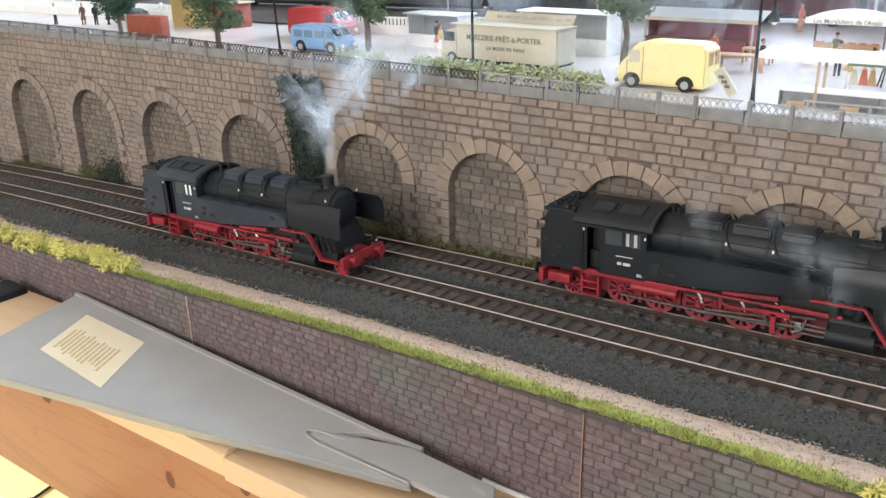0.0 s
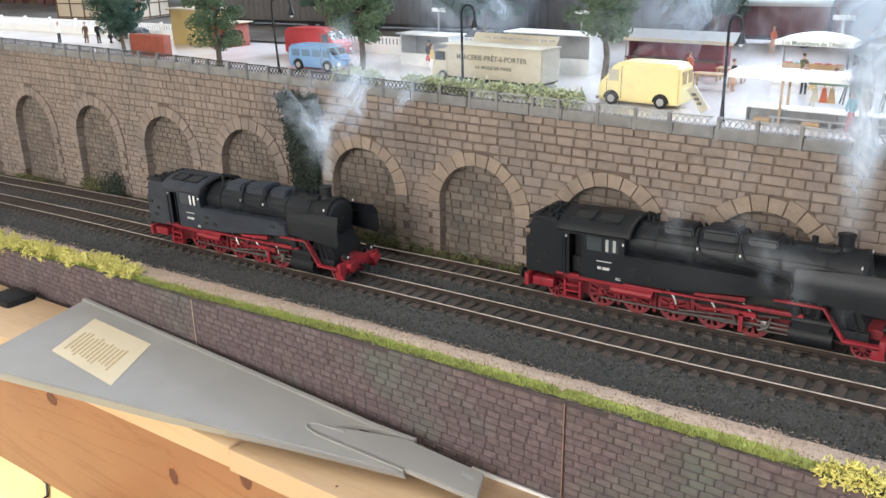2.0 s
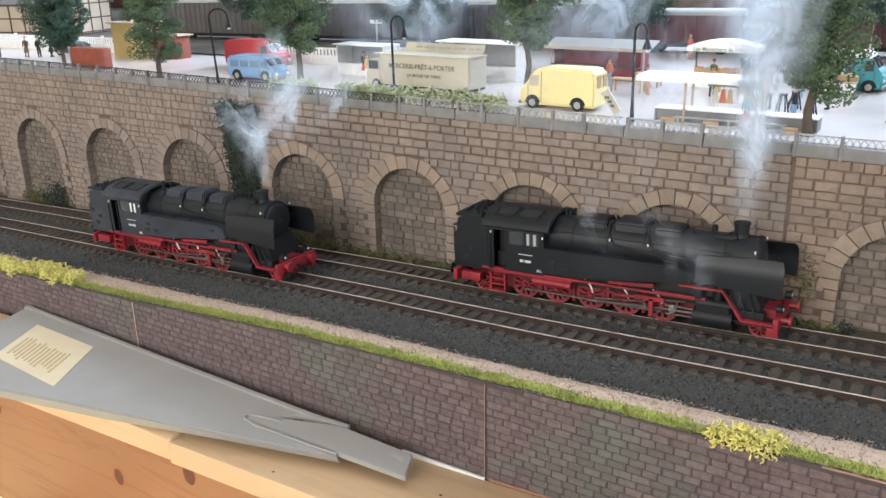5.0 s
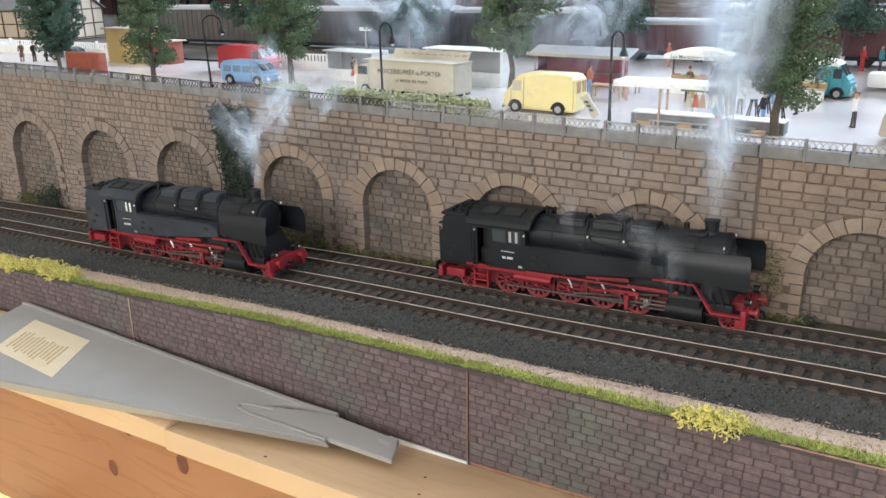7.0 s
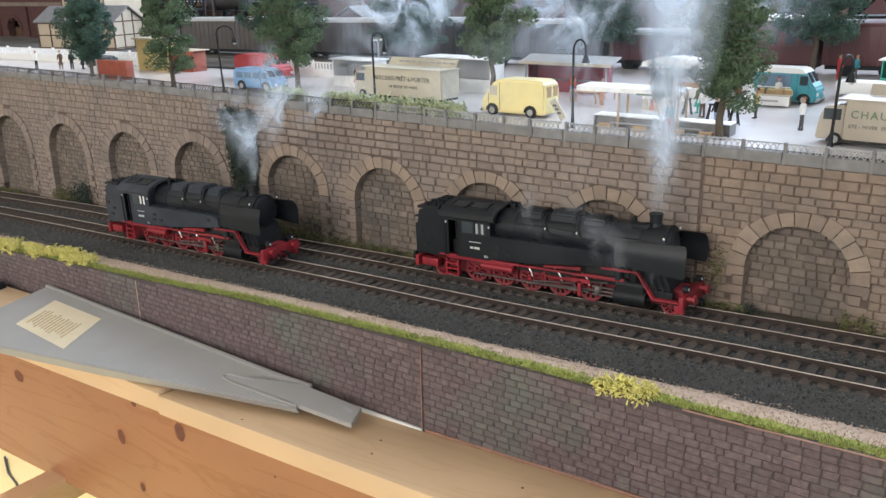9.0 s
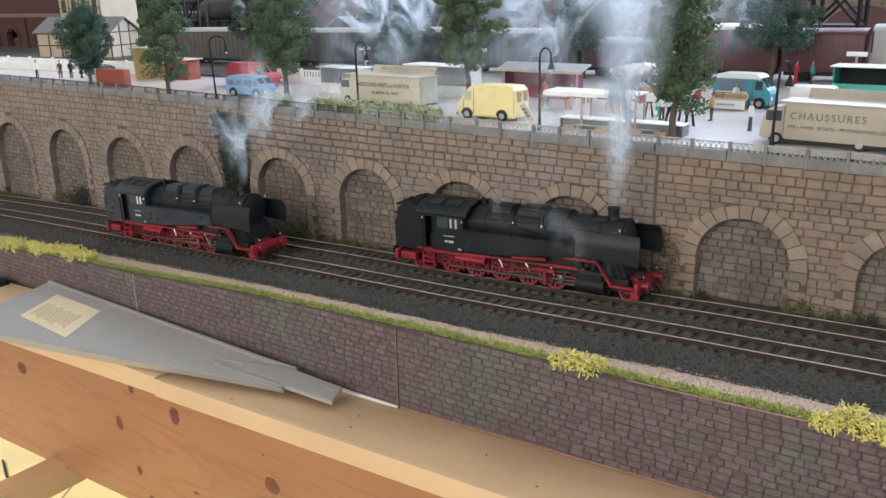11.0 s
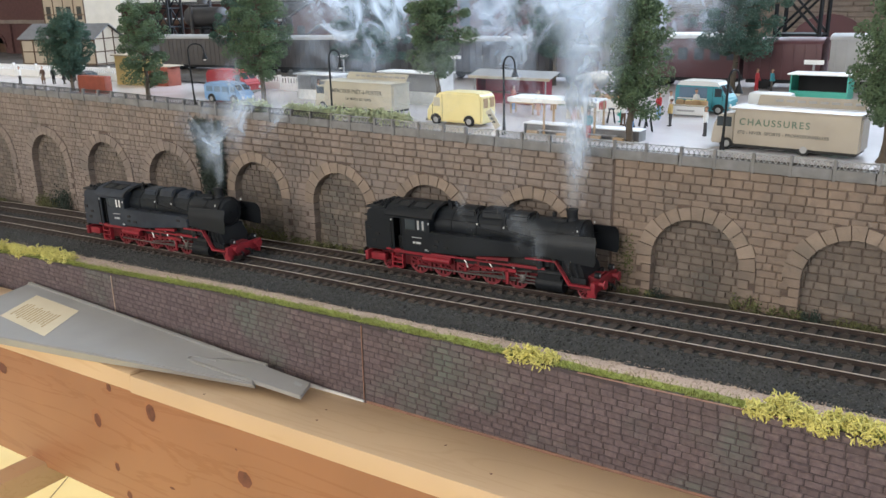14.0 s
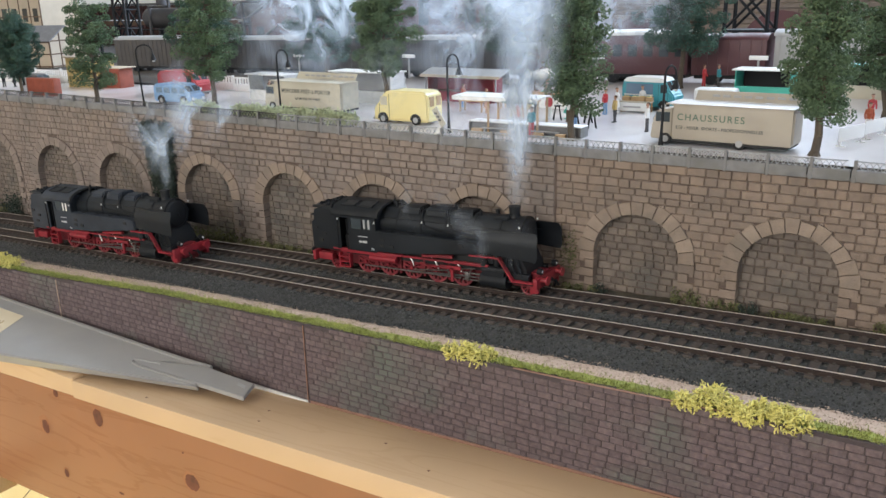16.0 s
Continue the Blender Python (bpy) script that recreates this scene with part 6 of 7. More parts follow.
market_lorry(-0.2005, 0.067, -3.5, [("MERCERIE-PRÊT-à-PORTER", 0.0045, 0.002, 0.0166, "darkink", 1.05), ("LA MODE DE PARIS", 0.0029, 0.004, 0.0108, "darkink", 1.15)], "cream market lorry with haberdashery lettering on its side")
market_lorry(0.1405, 0.0385, -3.5, [("CHAUSSURES", 0.0054, -0.0085, 0.0166, "greenink", 1.28), ("ETE - HIVER  SPORTS - PROFESSIONNELLES", 0.0025, -0.0035, 0.0106, "darkink", 1.06)], "beige market lorry with shoe shop lettering on its side", 0.0815, "beige")


def sign_board():
    b = empty("sign_board", pose(-0.0500, 0.0300, PLAZA, 0, 0, -12), "white folding board leaning beside the yellow van", "sign board")
    bm = B()
    p = [bm.verts.new(c) for c in ((-0.0085, 0, 0.0115), (-0.0035, -0.0005, 0.0145), (0.0060, -0.0010, 0.0035), (0.0010, 0, 0.0002))]
    q = [bm.verts.new((v.co.x, v.co.y + 0.0009, v.co.z)) for v in p]
    bm.faces.new(p[::-1])
    bm.faces.new(q)
    for i in range(4):
        bm.faces.new((p[i], p[(i + 1) % 4], q[(i + 1) % 4], q[i]))
    bmesh.ops.recalc_face_normals(bm, faces=bm.faces)
    part("panel", bm, "cream", b)
    bm = B()
    for f in (0.25, 0.45, 0.65):
        x, z = -0.0058 + 0.0092 * f, 0.0128 - 0.0108 * f
        box(bm, x - 0.0010, x + 0.0014, -0.0016, -0.0009, z - 0.0010, z + 0.0004)
    part("print_bar", bm, "darkink", b)


sign_board()

# ---- lamps ----


def street_lamp(x, y, lean, label, k=1.0, reach=1.0):
    L = empty("street_lamp", pose(x, y, PLAZA - 0.0004, lean[0], lean[1], 0), label, "street lamp", "street lamps")
    top = 0.0455 * k
    turn = pose(0, 0, 0, 0, 0, 66)
    bm = B()
    cyl(bm, (0, 0, 0), (0, 0, 0.004), 0.0017, 0.0011, n=10)
    cyl(bm, (0, 0, 0.004), (0, 0, 0.009), 0.0011, 0.0009, n=10)
    cyl(bm, (0, 0, 0.009), (0, 0, top), 0.0008, 0.0007, n=10)
    part("pole", bm, "matblack", L)
    bm = B()
    pts = [turn @ Vector((reach * 0.0046 * (1 - math.cos(a)), 0, top + 0.0058 * math.sin(a))) for a in [math.pi * i / 14 for i in range(15)]]
    tube(bm, pts + [turn @ Vector((reach * 0.0092 + 0.0002, 0, top - 0.003))], 0.0006, 6)
    part("arm", bm, "matblack", L)
    end = turn @ Vector((reach * 0.0092 + 0.0002, 0, top - 0.0026))
    bm = B()
    cyl(bm, end, end - Vector((0, 0, 0.0012)), 0.0008, 0.0012, n=12)
    cyl(bm, end - Vector((0, 0, 0.0010)), end - Vector((0, 0, 0.0052)), 0.0011, 0.0027, n=14)
    sh = part("shade", bm, "matblack", L)
    bm = B()
    ball(bm, end - Vector((0, 0, 0.0052)), 0.0014, u=8, v=6)
    part("bulb", bm, "white", sh)
    return L


street_lamp(-0.350, 0.020, (0, -4), "black curved-arm street lamp leaning by the parapet", 1.06, 1.5)
street_lamp(-0.199, 0.030, (0, -1), "black curved-arm street lamp by the hedge")
street_lamp(-0.033, 0.014, (0, -1), "black curved-arm street lamp beside the market stall")
street_lamp(0.109, 0.022, (0, 1), "black curved-arm street lamp beside the shoe lorry", 0.9)
street_lamp(0.262, 0.030, (0, 1), "black curved-arm street lamp by the parapet")

# ---- market stalls, figures, furniture ----


def figurine(x, y, top, legs, label, h=0.020, yaw=0.0, z=None):
    """A painted figure, one plain mesh; every third wears a skirt."""
    bm = B()
    s = h / 0.020
    q = (int(abs(x) * 1000) + int(y * 1000)) % 3
    for d in (-1, 1):
        cyl(bm, (d * 0.0012 * s, d * 0.0005 * s, 0), (d * 0.0009 * s, 0, 0.0092 * s), 0.0006 * s, 0.0010 * s, 6)
        box(bm, d * 0.0012 * s - 0.0006 * s, d * 0.0012 * s + 0.0006 * s, -0.0014 * s, 0.0007 * s, 0, 0.0008 * s)
    if q == 0:
        cyl(bm, (0, 0, 0.0045 * s), (0, 0, 0.0098 * s), 0.0027 * s, 0.0013 * s, 10)
    cyl(bm, (0, 0, 0.0090 * s), (0, -0.0002 * s, 0.0132 * s), 0.0014 * s, 0.0019 * s, 8)
    cyl(bm, (0, -0.0002 * s, 0.0132 * s), (0, 0, 0.0158 * s), 0.0019 * s, 0.0014 * s, 8)
    for d in (-1, 1):
        bend = 0.0022 if (q + d) % 2 else 0.0006
        cyl(bm, (d * 0.0018 * s, 0, 0.0152 * s), (d * 0.0026 * s, -0.0004 * s, 0.0120 * s), 0.0007 * s, 0.0006 * s, 6)
        cyl(bm, (d * 0.0026 * s, -0.0004 * s, 0.0120 * s), (d * 0.0022 * s, -bend * s, 0.0094 * s), 0.0006 * s, 0.0005 * s, 6)
    cyl(bm, (0, 0, 0.0156 * s), (0, 0, 0.0168 * s), 0.0006 * s, n=6)
    ball(bm, (0, 0, 0.0180 * s), 0.0012 * s, 0.9, 1.0, 1.15, 8, 6)
    ball(bm, (0, 0.0003 * s, 0.0186 * s), 0.0013 * s, 1.0, 1.0, 0.8, 8, 5)
    ob = part("figurine", bm, legs)
    for k in (top, "skin", "timber"):
        ob.data.materials.append(M[k])
    for f in ob.data.polygons:
        c = f.center.z / s
        f.material_index = (3 if c > 0.01865 or (c > 0.0178 and f.center.y > 0.0006 * s) else 2) if c > 0.0157 else 1 if c > 0.0092 else 0
    ob.matrix_world = pose(x, y, plaza_z(x, y) if z is None else z, 0, 0, yaw)
    return tagged(ob, label, "figurine", "painted figurines")


def table(x, y, l, w, h, cloth, label, skirt=""):
    t = empty("market_table", pose(x, y, PLAZA, 0, 0, 0), label, "market table", "market tables")
    part("tabletop", box(B(), -l / 2, l / 2, -w / 2, w / 2, h - 0.0010, h, 0.0002), cloth, t)
    for sx in (-1, 1):
        for sy in (-1, 1):
            part("leg", box(B(), sx * (l / 2 - 0.0012) - 0.0005, sx * (l / 2 - 0.0012) + 0.0005, sy * (w / 2 - 0.0012) - 0.0005, sy * (w / 2 - 0.0012) + 0.0005, 0, h - 0.0010), "lightwood", t)
    if skirt:
        sk = part("skirt", box(B(), -l / 2, l / 2, -w / 2 - 0.0004, -w / 2 + 0.0002, 0.0012, h - 0.0011), skirt, t, "white printed cloth front")
        part("print_bar", box(B(), -l * 0.36, l * 0.20, -w / 2 - 0.0006, -w / 2 - 0.0004, h * 0.42, h * 0.58), "roofgrey", sk)


def crate(x, y, z, w, material, label, yaw=0.0):
    c = empty("crate", pose(x, y, z, 0, 0, yaw), label, "crate", "market crates")
    bm = B()
    for s in (-1, 1):
        box(bm, -w / 2, w / 2, s * w * 0.36 - 0.0002, s * w * 0.36 + 0.0002, 0, 0.0030)
        box(bm, s * w / 2 - 0.0002, s * w / 2 + 0.0002, -w * 0.36, w * 0.36, 0, 0.0030)
    box(bm, -w / 2, w / 2, -w * 0.36, w * 0.36, 0, 0.0006)
    part("frame", bm, "lightwood", c)
    bm = B()
    rr = random.Random(int((x + 2) * 7777))
    for _ in range(14):
        ball(bm, (rr.uniform(-0.4, 0.4) * w, rr.uniform(-0.28, 0.28) * w, 0.0026 + rr.uniform(0, 0.0008)), w * 0.10, u=6, v=4)
    tagged(part("produce", bm, material, c), kind="stuff")


def long_stall():
    s = empty("market_stall", pose(0, 0, PLAZA), "long white-roofed market stall open to the parapet", "market stall", "market stalls")
    bm = B()
    prism_x(bm, [(0.0205, 0.0234), (0.040, 0.0238), (0.040, 0.0246), (0.0205, 0.0242)], -0.034, 0.029)
    box(bm, -0.034, 0.029, 0.0198, 0.0205, 0.0214, 0.0242)
    aw = part("awning", bm, "white", s)
    bm = B()
    box(bm, 0.004, 0.029, 0.0194, 0.0198, 0.0208, 0.0218)
    part("valance", bm, "greenink", aw, "dark green valance strip")
    for x in (-0.0085, 0.0275):
        for y in (0.024, 0.038):
            part("post", box(B(), x - 0.0006, x + 0.0006, y - 0.0005, y + 0.0005, 0, 0.0236), "lightwood", s)
    part("counter", box(B(), -0.025, 0.0565, 0.0265, 0.038, 0.0064, 0.0072, 0.0002), "white", s, "pale counter board")
    bm = B()
    for a, b in ((-0.025, -0.0242), (0.0557, 0.0565), (0.016, 0.0168)):
        box(bm, a, b, 0.0265, 0.038, 0, 0.0064)
    box(bm, -0.0242, 0.0557, 0.0290, 0.0298, 0, 0.0064)
    part("counter_back", bm, "concrete", s)
    bm = B()
    box(bm, -0.013, 0.043, 0.0225, 0.0250, 0.0030, 0.0036)
    for x in (-0.011, 0.015, 0.041):
        box(bm, x - 0.0006, x + 0.0006, 0.0230, 0.0245, 0, 0.0030)
    part("bench", bm, "roofgrey", s)
    for x, c in ((0.0045, "cream"), (0.0085, "orange"), (0.012, "lightwood")):
        bm = B()
        prism(bm, [(x - 0.0018, 0.0105), (x - 0.0008, 0.0175), (x + 0.0008, 0.0175), (x + 0.0020, 0.0105)], 0.033, 0.0345)
        tube(bm, [(x, 0.0337, 0.0175), (x, 0.0337, 0.0236)], 0.0003, 4)
        part("garment", bm, c, s)


long_stall()
for x, y, w in ((-0.016, 0.0225, 0.008), (0.007, 0.0200, 0.008), (0.030, 0.0205, 0.007), (0.0455, 0.0205, 0.007)):
    part("basket", box(B(), -w / 2, w / 2, -0.0018, 0.0018, 0, 0.0030, 0.0008), "lightwood").matrix_world = pose(x, y, PLAZA, 0, 0, 6)
for ob in [o for o in bpy.data.objects if o.name.startswith("basket")]:
    tagged(ob, "small pale wicker basket under the stall", "basket", "baskets")


def box_stall(x, y, l, w, h, body, label, yaw=0.0, z=None, roofmat="white", inside="roofgrey"):
    s = empty("market_booth", pose(x, y, plaza_z(x, y - w / 2) if z is None else z, 0, 0, yaw), label, "market booth", "market booths")
    bm = B()
    box(bm, -l / 2, l / 2, w / 2 - 0.0008, w / 2, 0, h)
    part("back_wall", bm, inside, s)
    for sx in (-1, 1):
        a, b = sorted((sx * l / 2, sx * (l / 2 - 0.0008)))
        part("side_wall", box(B(), a, b, -w / 2, w / 2, 0, h), body, s)
    part("counter", box(B(), -l / 2 + 0.0008, l / 2 - 0.0008, -w / 2, -w / 2 + 0.003, 0, h * 0.40), body, s)
    part("roof", box(B(), -l / 2 - 0.002, l / 2 + 0.002, -w / 2 - 0.003, w / 2 + 0.001, h, h + 0.0011, 0.0003), roofmat, s)
    return s


box_stall(-0.283, 0.112, 0.046, 0.018, 0.0225, "white", "white market booth with an open counter", -2)


def red_booth():
    b = empty("market_booth", pose(-0.117, 0.172, plaza_z(-0.117, 0.161), 0, 0, -2), "crimson market booth with a pale sloping roof", "market booth", "market booths")
    part("back_wall", box(B(), -0.034, 0.034, 0.0100, 0.0108, 0, 0.0260), "crimson", b)
    for sx in (-1, 1):
        x0, x1 = sorted((sx * 0.034, sx * 0.0332))
        part("side_wall", box(B(), x0, x1, -0.004, 0.0100, 0, 0.0205), "crimson", b)
        part("post", box(B(), sx * 0.036 - 0.0005, sx * 0.036 + 0.0005, -0.0045, -0.0035, 0, 0.0212), "roofgrey", b)
    part("counter", box(B(), -0.0330, 0.0330, -0.0085, -0.0050, 0, 0.0090, 0.0003), "crimson", b)
    part("counter_top", box(B(), -0.0340, 0.0340, -0.0100, -0.0035, 0.0090, 0.0098, 0.0002), "timber", b)
    bm = B()
    prism_x(bm, [(-0.0060, 0.0212), (0.0115, 0.0262), (0.0115, 0.0272), (-0.0060, 0.0222)], -0.041, 0.041)
    part("roof", bm, "roofgrey", b)
    part("fascia", box(B(), -0.041, 0.041, -0.0066, -0.0060, 0.0202, 0.0226), "plaster", b)


red_booth()
box_stall(0.121, 0.243, 0.042, 0.024, 0.0205, "green", "mint green market lorry with its side open", -2, roofmat="white", inside="matblack")
box_stall(0.200, 0.245, 0.040, 0.020, 0.0240, "cream", "cream market booth with a green awning", -2, roofmat="green", inside="matblack")
box_stall(-0.192, 0.135, 0.066, 0.020, 0.0262, "white", "low white market booth with a wide flat roof", -2, roofmat="white")
tagged(part("white_car_roof", box(B(), 0.076, 0.108, 0.200, 0.217, 0.1415, 0.1512, 0.003), "white"), "small white parked car behind the shoe lorry", "toy car")


def tent():
    t = empty("market_tent", pose(-0.025, 0.165, PLAZA, 0, 0, -2), "white market tent with green lettering over a fruit table", "market tent", "market stalls")
    l, w = 0.046, 0.020
    bm = B()
    o = [(-l / 2, 0.0235), (-l / 2, 0.0266)] + [(-l / 2 + l * i / 10, 0.0266 + 0.0042 * math.sin(math.pi * i / 10) ** 0.8) for i in range(1, 10)] + [(l / 2, 0.0266), (l / 2, 0.0235)]
    prism(bm, o[::-1], -w / 2, w / 2)
    bmesh.ops.recalc_face_normals(bm, faces=bm.faces)
    cn = part("canopy", bm, "white", t)
    text("Les Maraîchers de l'Anais", 0.0036, cn, pose(0, -w / 2 - 0.00015, 0.0250, 90, 0, 0), "greenink", "lettering", 0.00002)
    for sx in (-1, 1):
        part("post", box(B(), sx * 0.019 - 0.0005, sx * 0.019 + 0.0005, -0.0005, 0.0005, 0, 0.0240), "timber", t)
    part("counter", box(B(), -0.021, 0.021, -0.0100, 0.0040, 0.0085, 0.0095, 0.0002), "white", t)
    part("skirt", box(B(), -0.021, 0.021, -0.0100, -0.0093, 0, 0.0085), "white", t)


tent()
for i, (x, m) in enumerate(((-0.040, "orange"), (-0.034, "green"), (-0.028, "ochre"), (-0.022, "orange"), (-0.016, "rvan"), (-0.010, "orange"))):
    crate(x, 0.160, PLAZA + 0.0095, 0.0055, m, "small wooden crate of bright fruit on the tent table")
table(0.045, 0.160, 0.024, 0.009, 0.0085, "cream", "pale market table with a white cloth front by the teal van", "white")
for x, m in ((0.037, "ochre"), (0.044, "yvan"), (0.050, "ochre"), (0.0545, "yvan")):
    crate(x, 0.160, PLAZA + 0.0085, 0.0055, m, "small wooden crate of fruit on the market table")
table(-0.073, 0.115, 0.022, 0.010, 0.0090, "lightwood", "brown wooden market table beside the yellow van")
table(-0.070, 0.145, 0.018, 0.010, 0.0090, "lightwood", "brown wooden market table by the red booth")

FIGS = [(-0.680, 0.050, "white", "matblack"), (-0.653, 0.0615, "timber", "timber"), (-0.640, 0.066, "matblack", "matblack"), (-0.630, 0.072, "timber", "matblack"), (-0.264, 0.086, "ochre", "white"), (-0.280, 0.104, "matblack", "rvan"), (0.0235, 0.0235, "teal", "rvan"), (0.050, 0.1016, "ochre", "tankgrey"), (0.084, 0.0704, "white", "tankgrey"), (0.0284, 0.138, "rvan", "bvan"), (0.2086, 0.1196, "orange", "white"), (0.046, 0.1695, "white", "skin"), (0.033, 0.150, "white", "white"), (-0.058, 0.110, "matblack", "skin"), (-0.094, 0.135, "orange", "bvan"), (-0.020, 0.120, "skin", "matblack"), (0.000, 0.100, "rvan", "white"), (0.012, 0.105, "drygrass", "green"), (-0.006, 0.080, "ochre", "white"), (0.020, 0.090, "white", "timber"), (0.205, 0.170, "rvan", "orange"), (-0.075, 0.255, "orange", "skin"), (0.078, 0.266, "teal", "wagon"), (0.066, 0.266, "rvan", "rvan"), (-0.03, 0.158, "drygrass", "white"), (0.235, 0.190, "orange", "white"), (0.040, 0.055, "matblack", "bvan")]
NAMES = {"white": "white", "timber": "brown", "matblack": "black", "ochre": "yellow", "rvan": "red", "teal": "teal", "tyre": "black", "drygrass": "olive", "bvan": "blue", "maroon": "dark red", "skin": "tan", "orange": "orange", "green": "green", "wagon": "grey", "tankgrey": "dark grey"}
for i, (x, y, a, b) in enumerate(FIGS):
    figurine(x, y, a, b, "small painted figurine with %s top and %s legs" % (NAMES[a], NAMES[b]), 0.0195, i * 37)


def barrier(x, y, yaw):
    b = empty("barrier", pose(x, y, PLAZA, 0, 0, yaw), "white metal crowd barrier standing on the square", "barrier", "barriers")
    part("panel", box(B(), -0.014, 0.014, -0.0003, 0.0003, 0.0030, 0.0110, 0.0002), "white", b)
    for sx in (-1, 1):
        bm = B()
        box(bm, sx * 0.011 - 0.0004, sx * 0.011 + 0.0004, -0.0003, 0.0003, 0, 0.0035)
        box(bm, sx * 0.011 - 0.0004, sx * 0.011 + 0.0004, -0.0030, 0.0030, 0, 0.0005)
        part("foot", bm, "white", b)


barrier(0.205, 0.072, 68)
barrier(0.214, 0.105, 72)
barrier(0.228, 0.135, 60)


def stool(x, y):
    s = empty("bar_stool", pose(x, y, PLAZA, 0, 0, 30), "black splay-legged stool on the market square", "stool", "stools")
    part("seat", cyl(B(), (0, 0, 0.0098), (0, 0, 0.0106), 0.0024, n=14), "matblack", s)
    for d in (-1, 1):
        for e in (-1, 1):
            part("leg", cyl(B(), (d * 0.0028, e * 0.0024, 0), (d * 0.0012, e * 0.0010, 0.0098), 0.00042, n=5), "matblack", s)
        part("rung", cyl(B(), (d * 0.0023, -0.0020, 0.0032), (d * 0.0023, 0.0020, 0.0032), 0.0003, n=5), "matblack", s)


for p in ((0.008, 0.097), (0.034, 0.092), (0.046, 0.070), (0.030, 0.078)):
    stool(*p)

# container, kiosk, picket fence
c = empty("container", pose(-0.510, 0.030, plaza_z(-0.510, 0.030), 0, 0, 2), "rust-red boarded container standing by the parapet", "container")
part("body", box(B(), -0.0210, 0.0210, -0.0040, 0.0040, 0, 0.0165, 0.0004), "rust", c)
for i in range(16):
    part("rib", box(B(), -0.0202 + i * 0.0026, -0.0196 + i * 0.0026, -0.0043, -0.0039, 0.001, 0.0155), "rust", c)
part("corner_post", box(B(), -0.0222, -0.0211, -0.0045, -0.0030, 0, 0.0170), "roofgrey", c)
k = empty("kiosk", pose(-0.543, 0.108, plaza_z(-0.543, 0.108), 0, 0, 4), "ochre rendered kiosk with an orange side", "kiosk")
part("wall", box(B(), -0.024, 0.022, -0.012, 0.012, 0, 0.0305, 0.0004), "ochre", k)
part("side_wing", box(B(), 0.0222, 0.051, -0.008, 0.010, 0, 0.0200, 0.0004), "rust", k)
part("wing_roof", box(B(), 0.0222, 0.055, -0.011, 0.012, 0.0201, 0.0212, 0.0003), "plaster", k)
part("roof", box(B(), -0.027, 0.024, -0.015, 0.014, 0.0305, 0.0320, 0.0004), "plaster", k)


def picket(x0, y0, x1, y1, material, label):
    """White fence bays with separate boards."""
    d = Vector((x1 - x0, y1 - y0))
    n = max(1, int(d.length / 0.042))
    yaw = math.degrees(math.atan2(d.y, d.x))
    l = d.length / n
    for i in range(n):
        p = Vector((x0, y0)) + d * ((i + 0.5) / n)
        f = empty("picket_fence", pose(p.x, p.y, plaza_z(p.x, p.y), 0, 0, yaw), label, "fence", "fence bays", "structure")
        part("plinth", box(B(), -l / 2, l / 2, -0.0006, 0.0006, 0, 0.0078), material, f)
        part("rail", box(B(), -l / 2, l / 2, -0.0005, 0.0005, 0.0128, 0.0142), material, f)
        bm = B()
        m = int(l / 0.0034)
        for q in range(m):
            a = -l / 2 + l * (q + 0.5) / m
            box(bm, a - 0.0009, a + 0.0009, -0.0004, 0.0004, 0.0078, 0.0128)
        part("picket_row", bm, material, f)
        part("post", box(B(), -l / 2 - 0.0010, -l / 2 + 0.0010, -0.0012, 0.0012, 0, 0.0158), material, f)


picket(-1.15, 0.085, -0.53, 0.128, "white", "white concrete picket fence behind the square")
picket(-0.43, 0.136, -0.305, 0.150, "white", "white concrete picket fence behind the square")
picket(-0.30, 0.178, -0.20, 0.205, "white", "white concrete picket fence behind the booths")

# ---- goods wagons, coaches and buildings behind ----


def rear_z(x):
    return 0.1345 + 0.012 * (x + 0.75)


def wagon(x, y, l, h, body, roofm, label, yaw=0.0, windows=False):
    z = rear_z(x)
    w = empty("goods_wagon" if not windows else "railway_coach", pose(x, y, z, 0, -0.69, yaw), label, "model wagon", "wagons on the back track")
    part("body", box(B(), -l / 2, l / 2, -0.016, 0.016, 0.0095, h - 0.004, 0.0006), body, w)
    bm = B()
    arc = [(0.0168 * math.cos(a), h - 0.0045 + 0.0050 * math.sin(a)) for a in [math.pi * i / 10 for i in range(11)]]
    prism_x(bm, arc, -l / 2 - 0.001, l / 2 + 0.001)
    part("roof", bm, roofm, w)
    part("underframe", box(B(), -l / 2 + 0.002, l / 2 - 0.002, -0.0135, 0.0135, 0.0062, 0.0096), "matblack", w)
    n = 4 if l > 0.13 else 2
    for i in range(n):
        wx = (-l / 2 + 0.016) if i == 0 else (l / 2 - 0.016) if i == n - 1 else (-l / 2 + 0.034 if i == 1 else l / 2 - 0.034)
        for s in (-1, 1):
            bm = B()
            cyl(bm, (wx, s * 0.0105 - 0.001, 0.0058), (wx, s * 0.0105 + 0.001, 0.0058), 0.0055, n=14)
            part("wheel", bm, "matblack", w)
    if windows:
        m = int(l / 0.014)
        for i in range(m):
            a = -l / 2 + l * (i + 0.5) / m
            part("window", box(B(), a - 0.0042, a + 0.0042, -0.0163, -0.0158, h * 0.52, h * 0.74), "glass", w)
    else:
        m = int(l / 0.008)
        for i in range(m):
            a = -l / 2 + l * (i + 0.5) / m
            part("rib", box(B(), a - 0.0005, a + 0.0005, -0.0166, -0.0158, 0.0095, h - 0.0050), body, w)
    return w


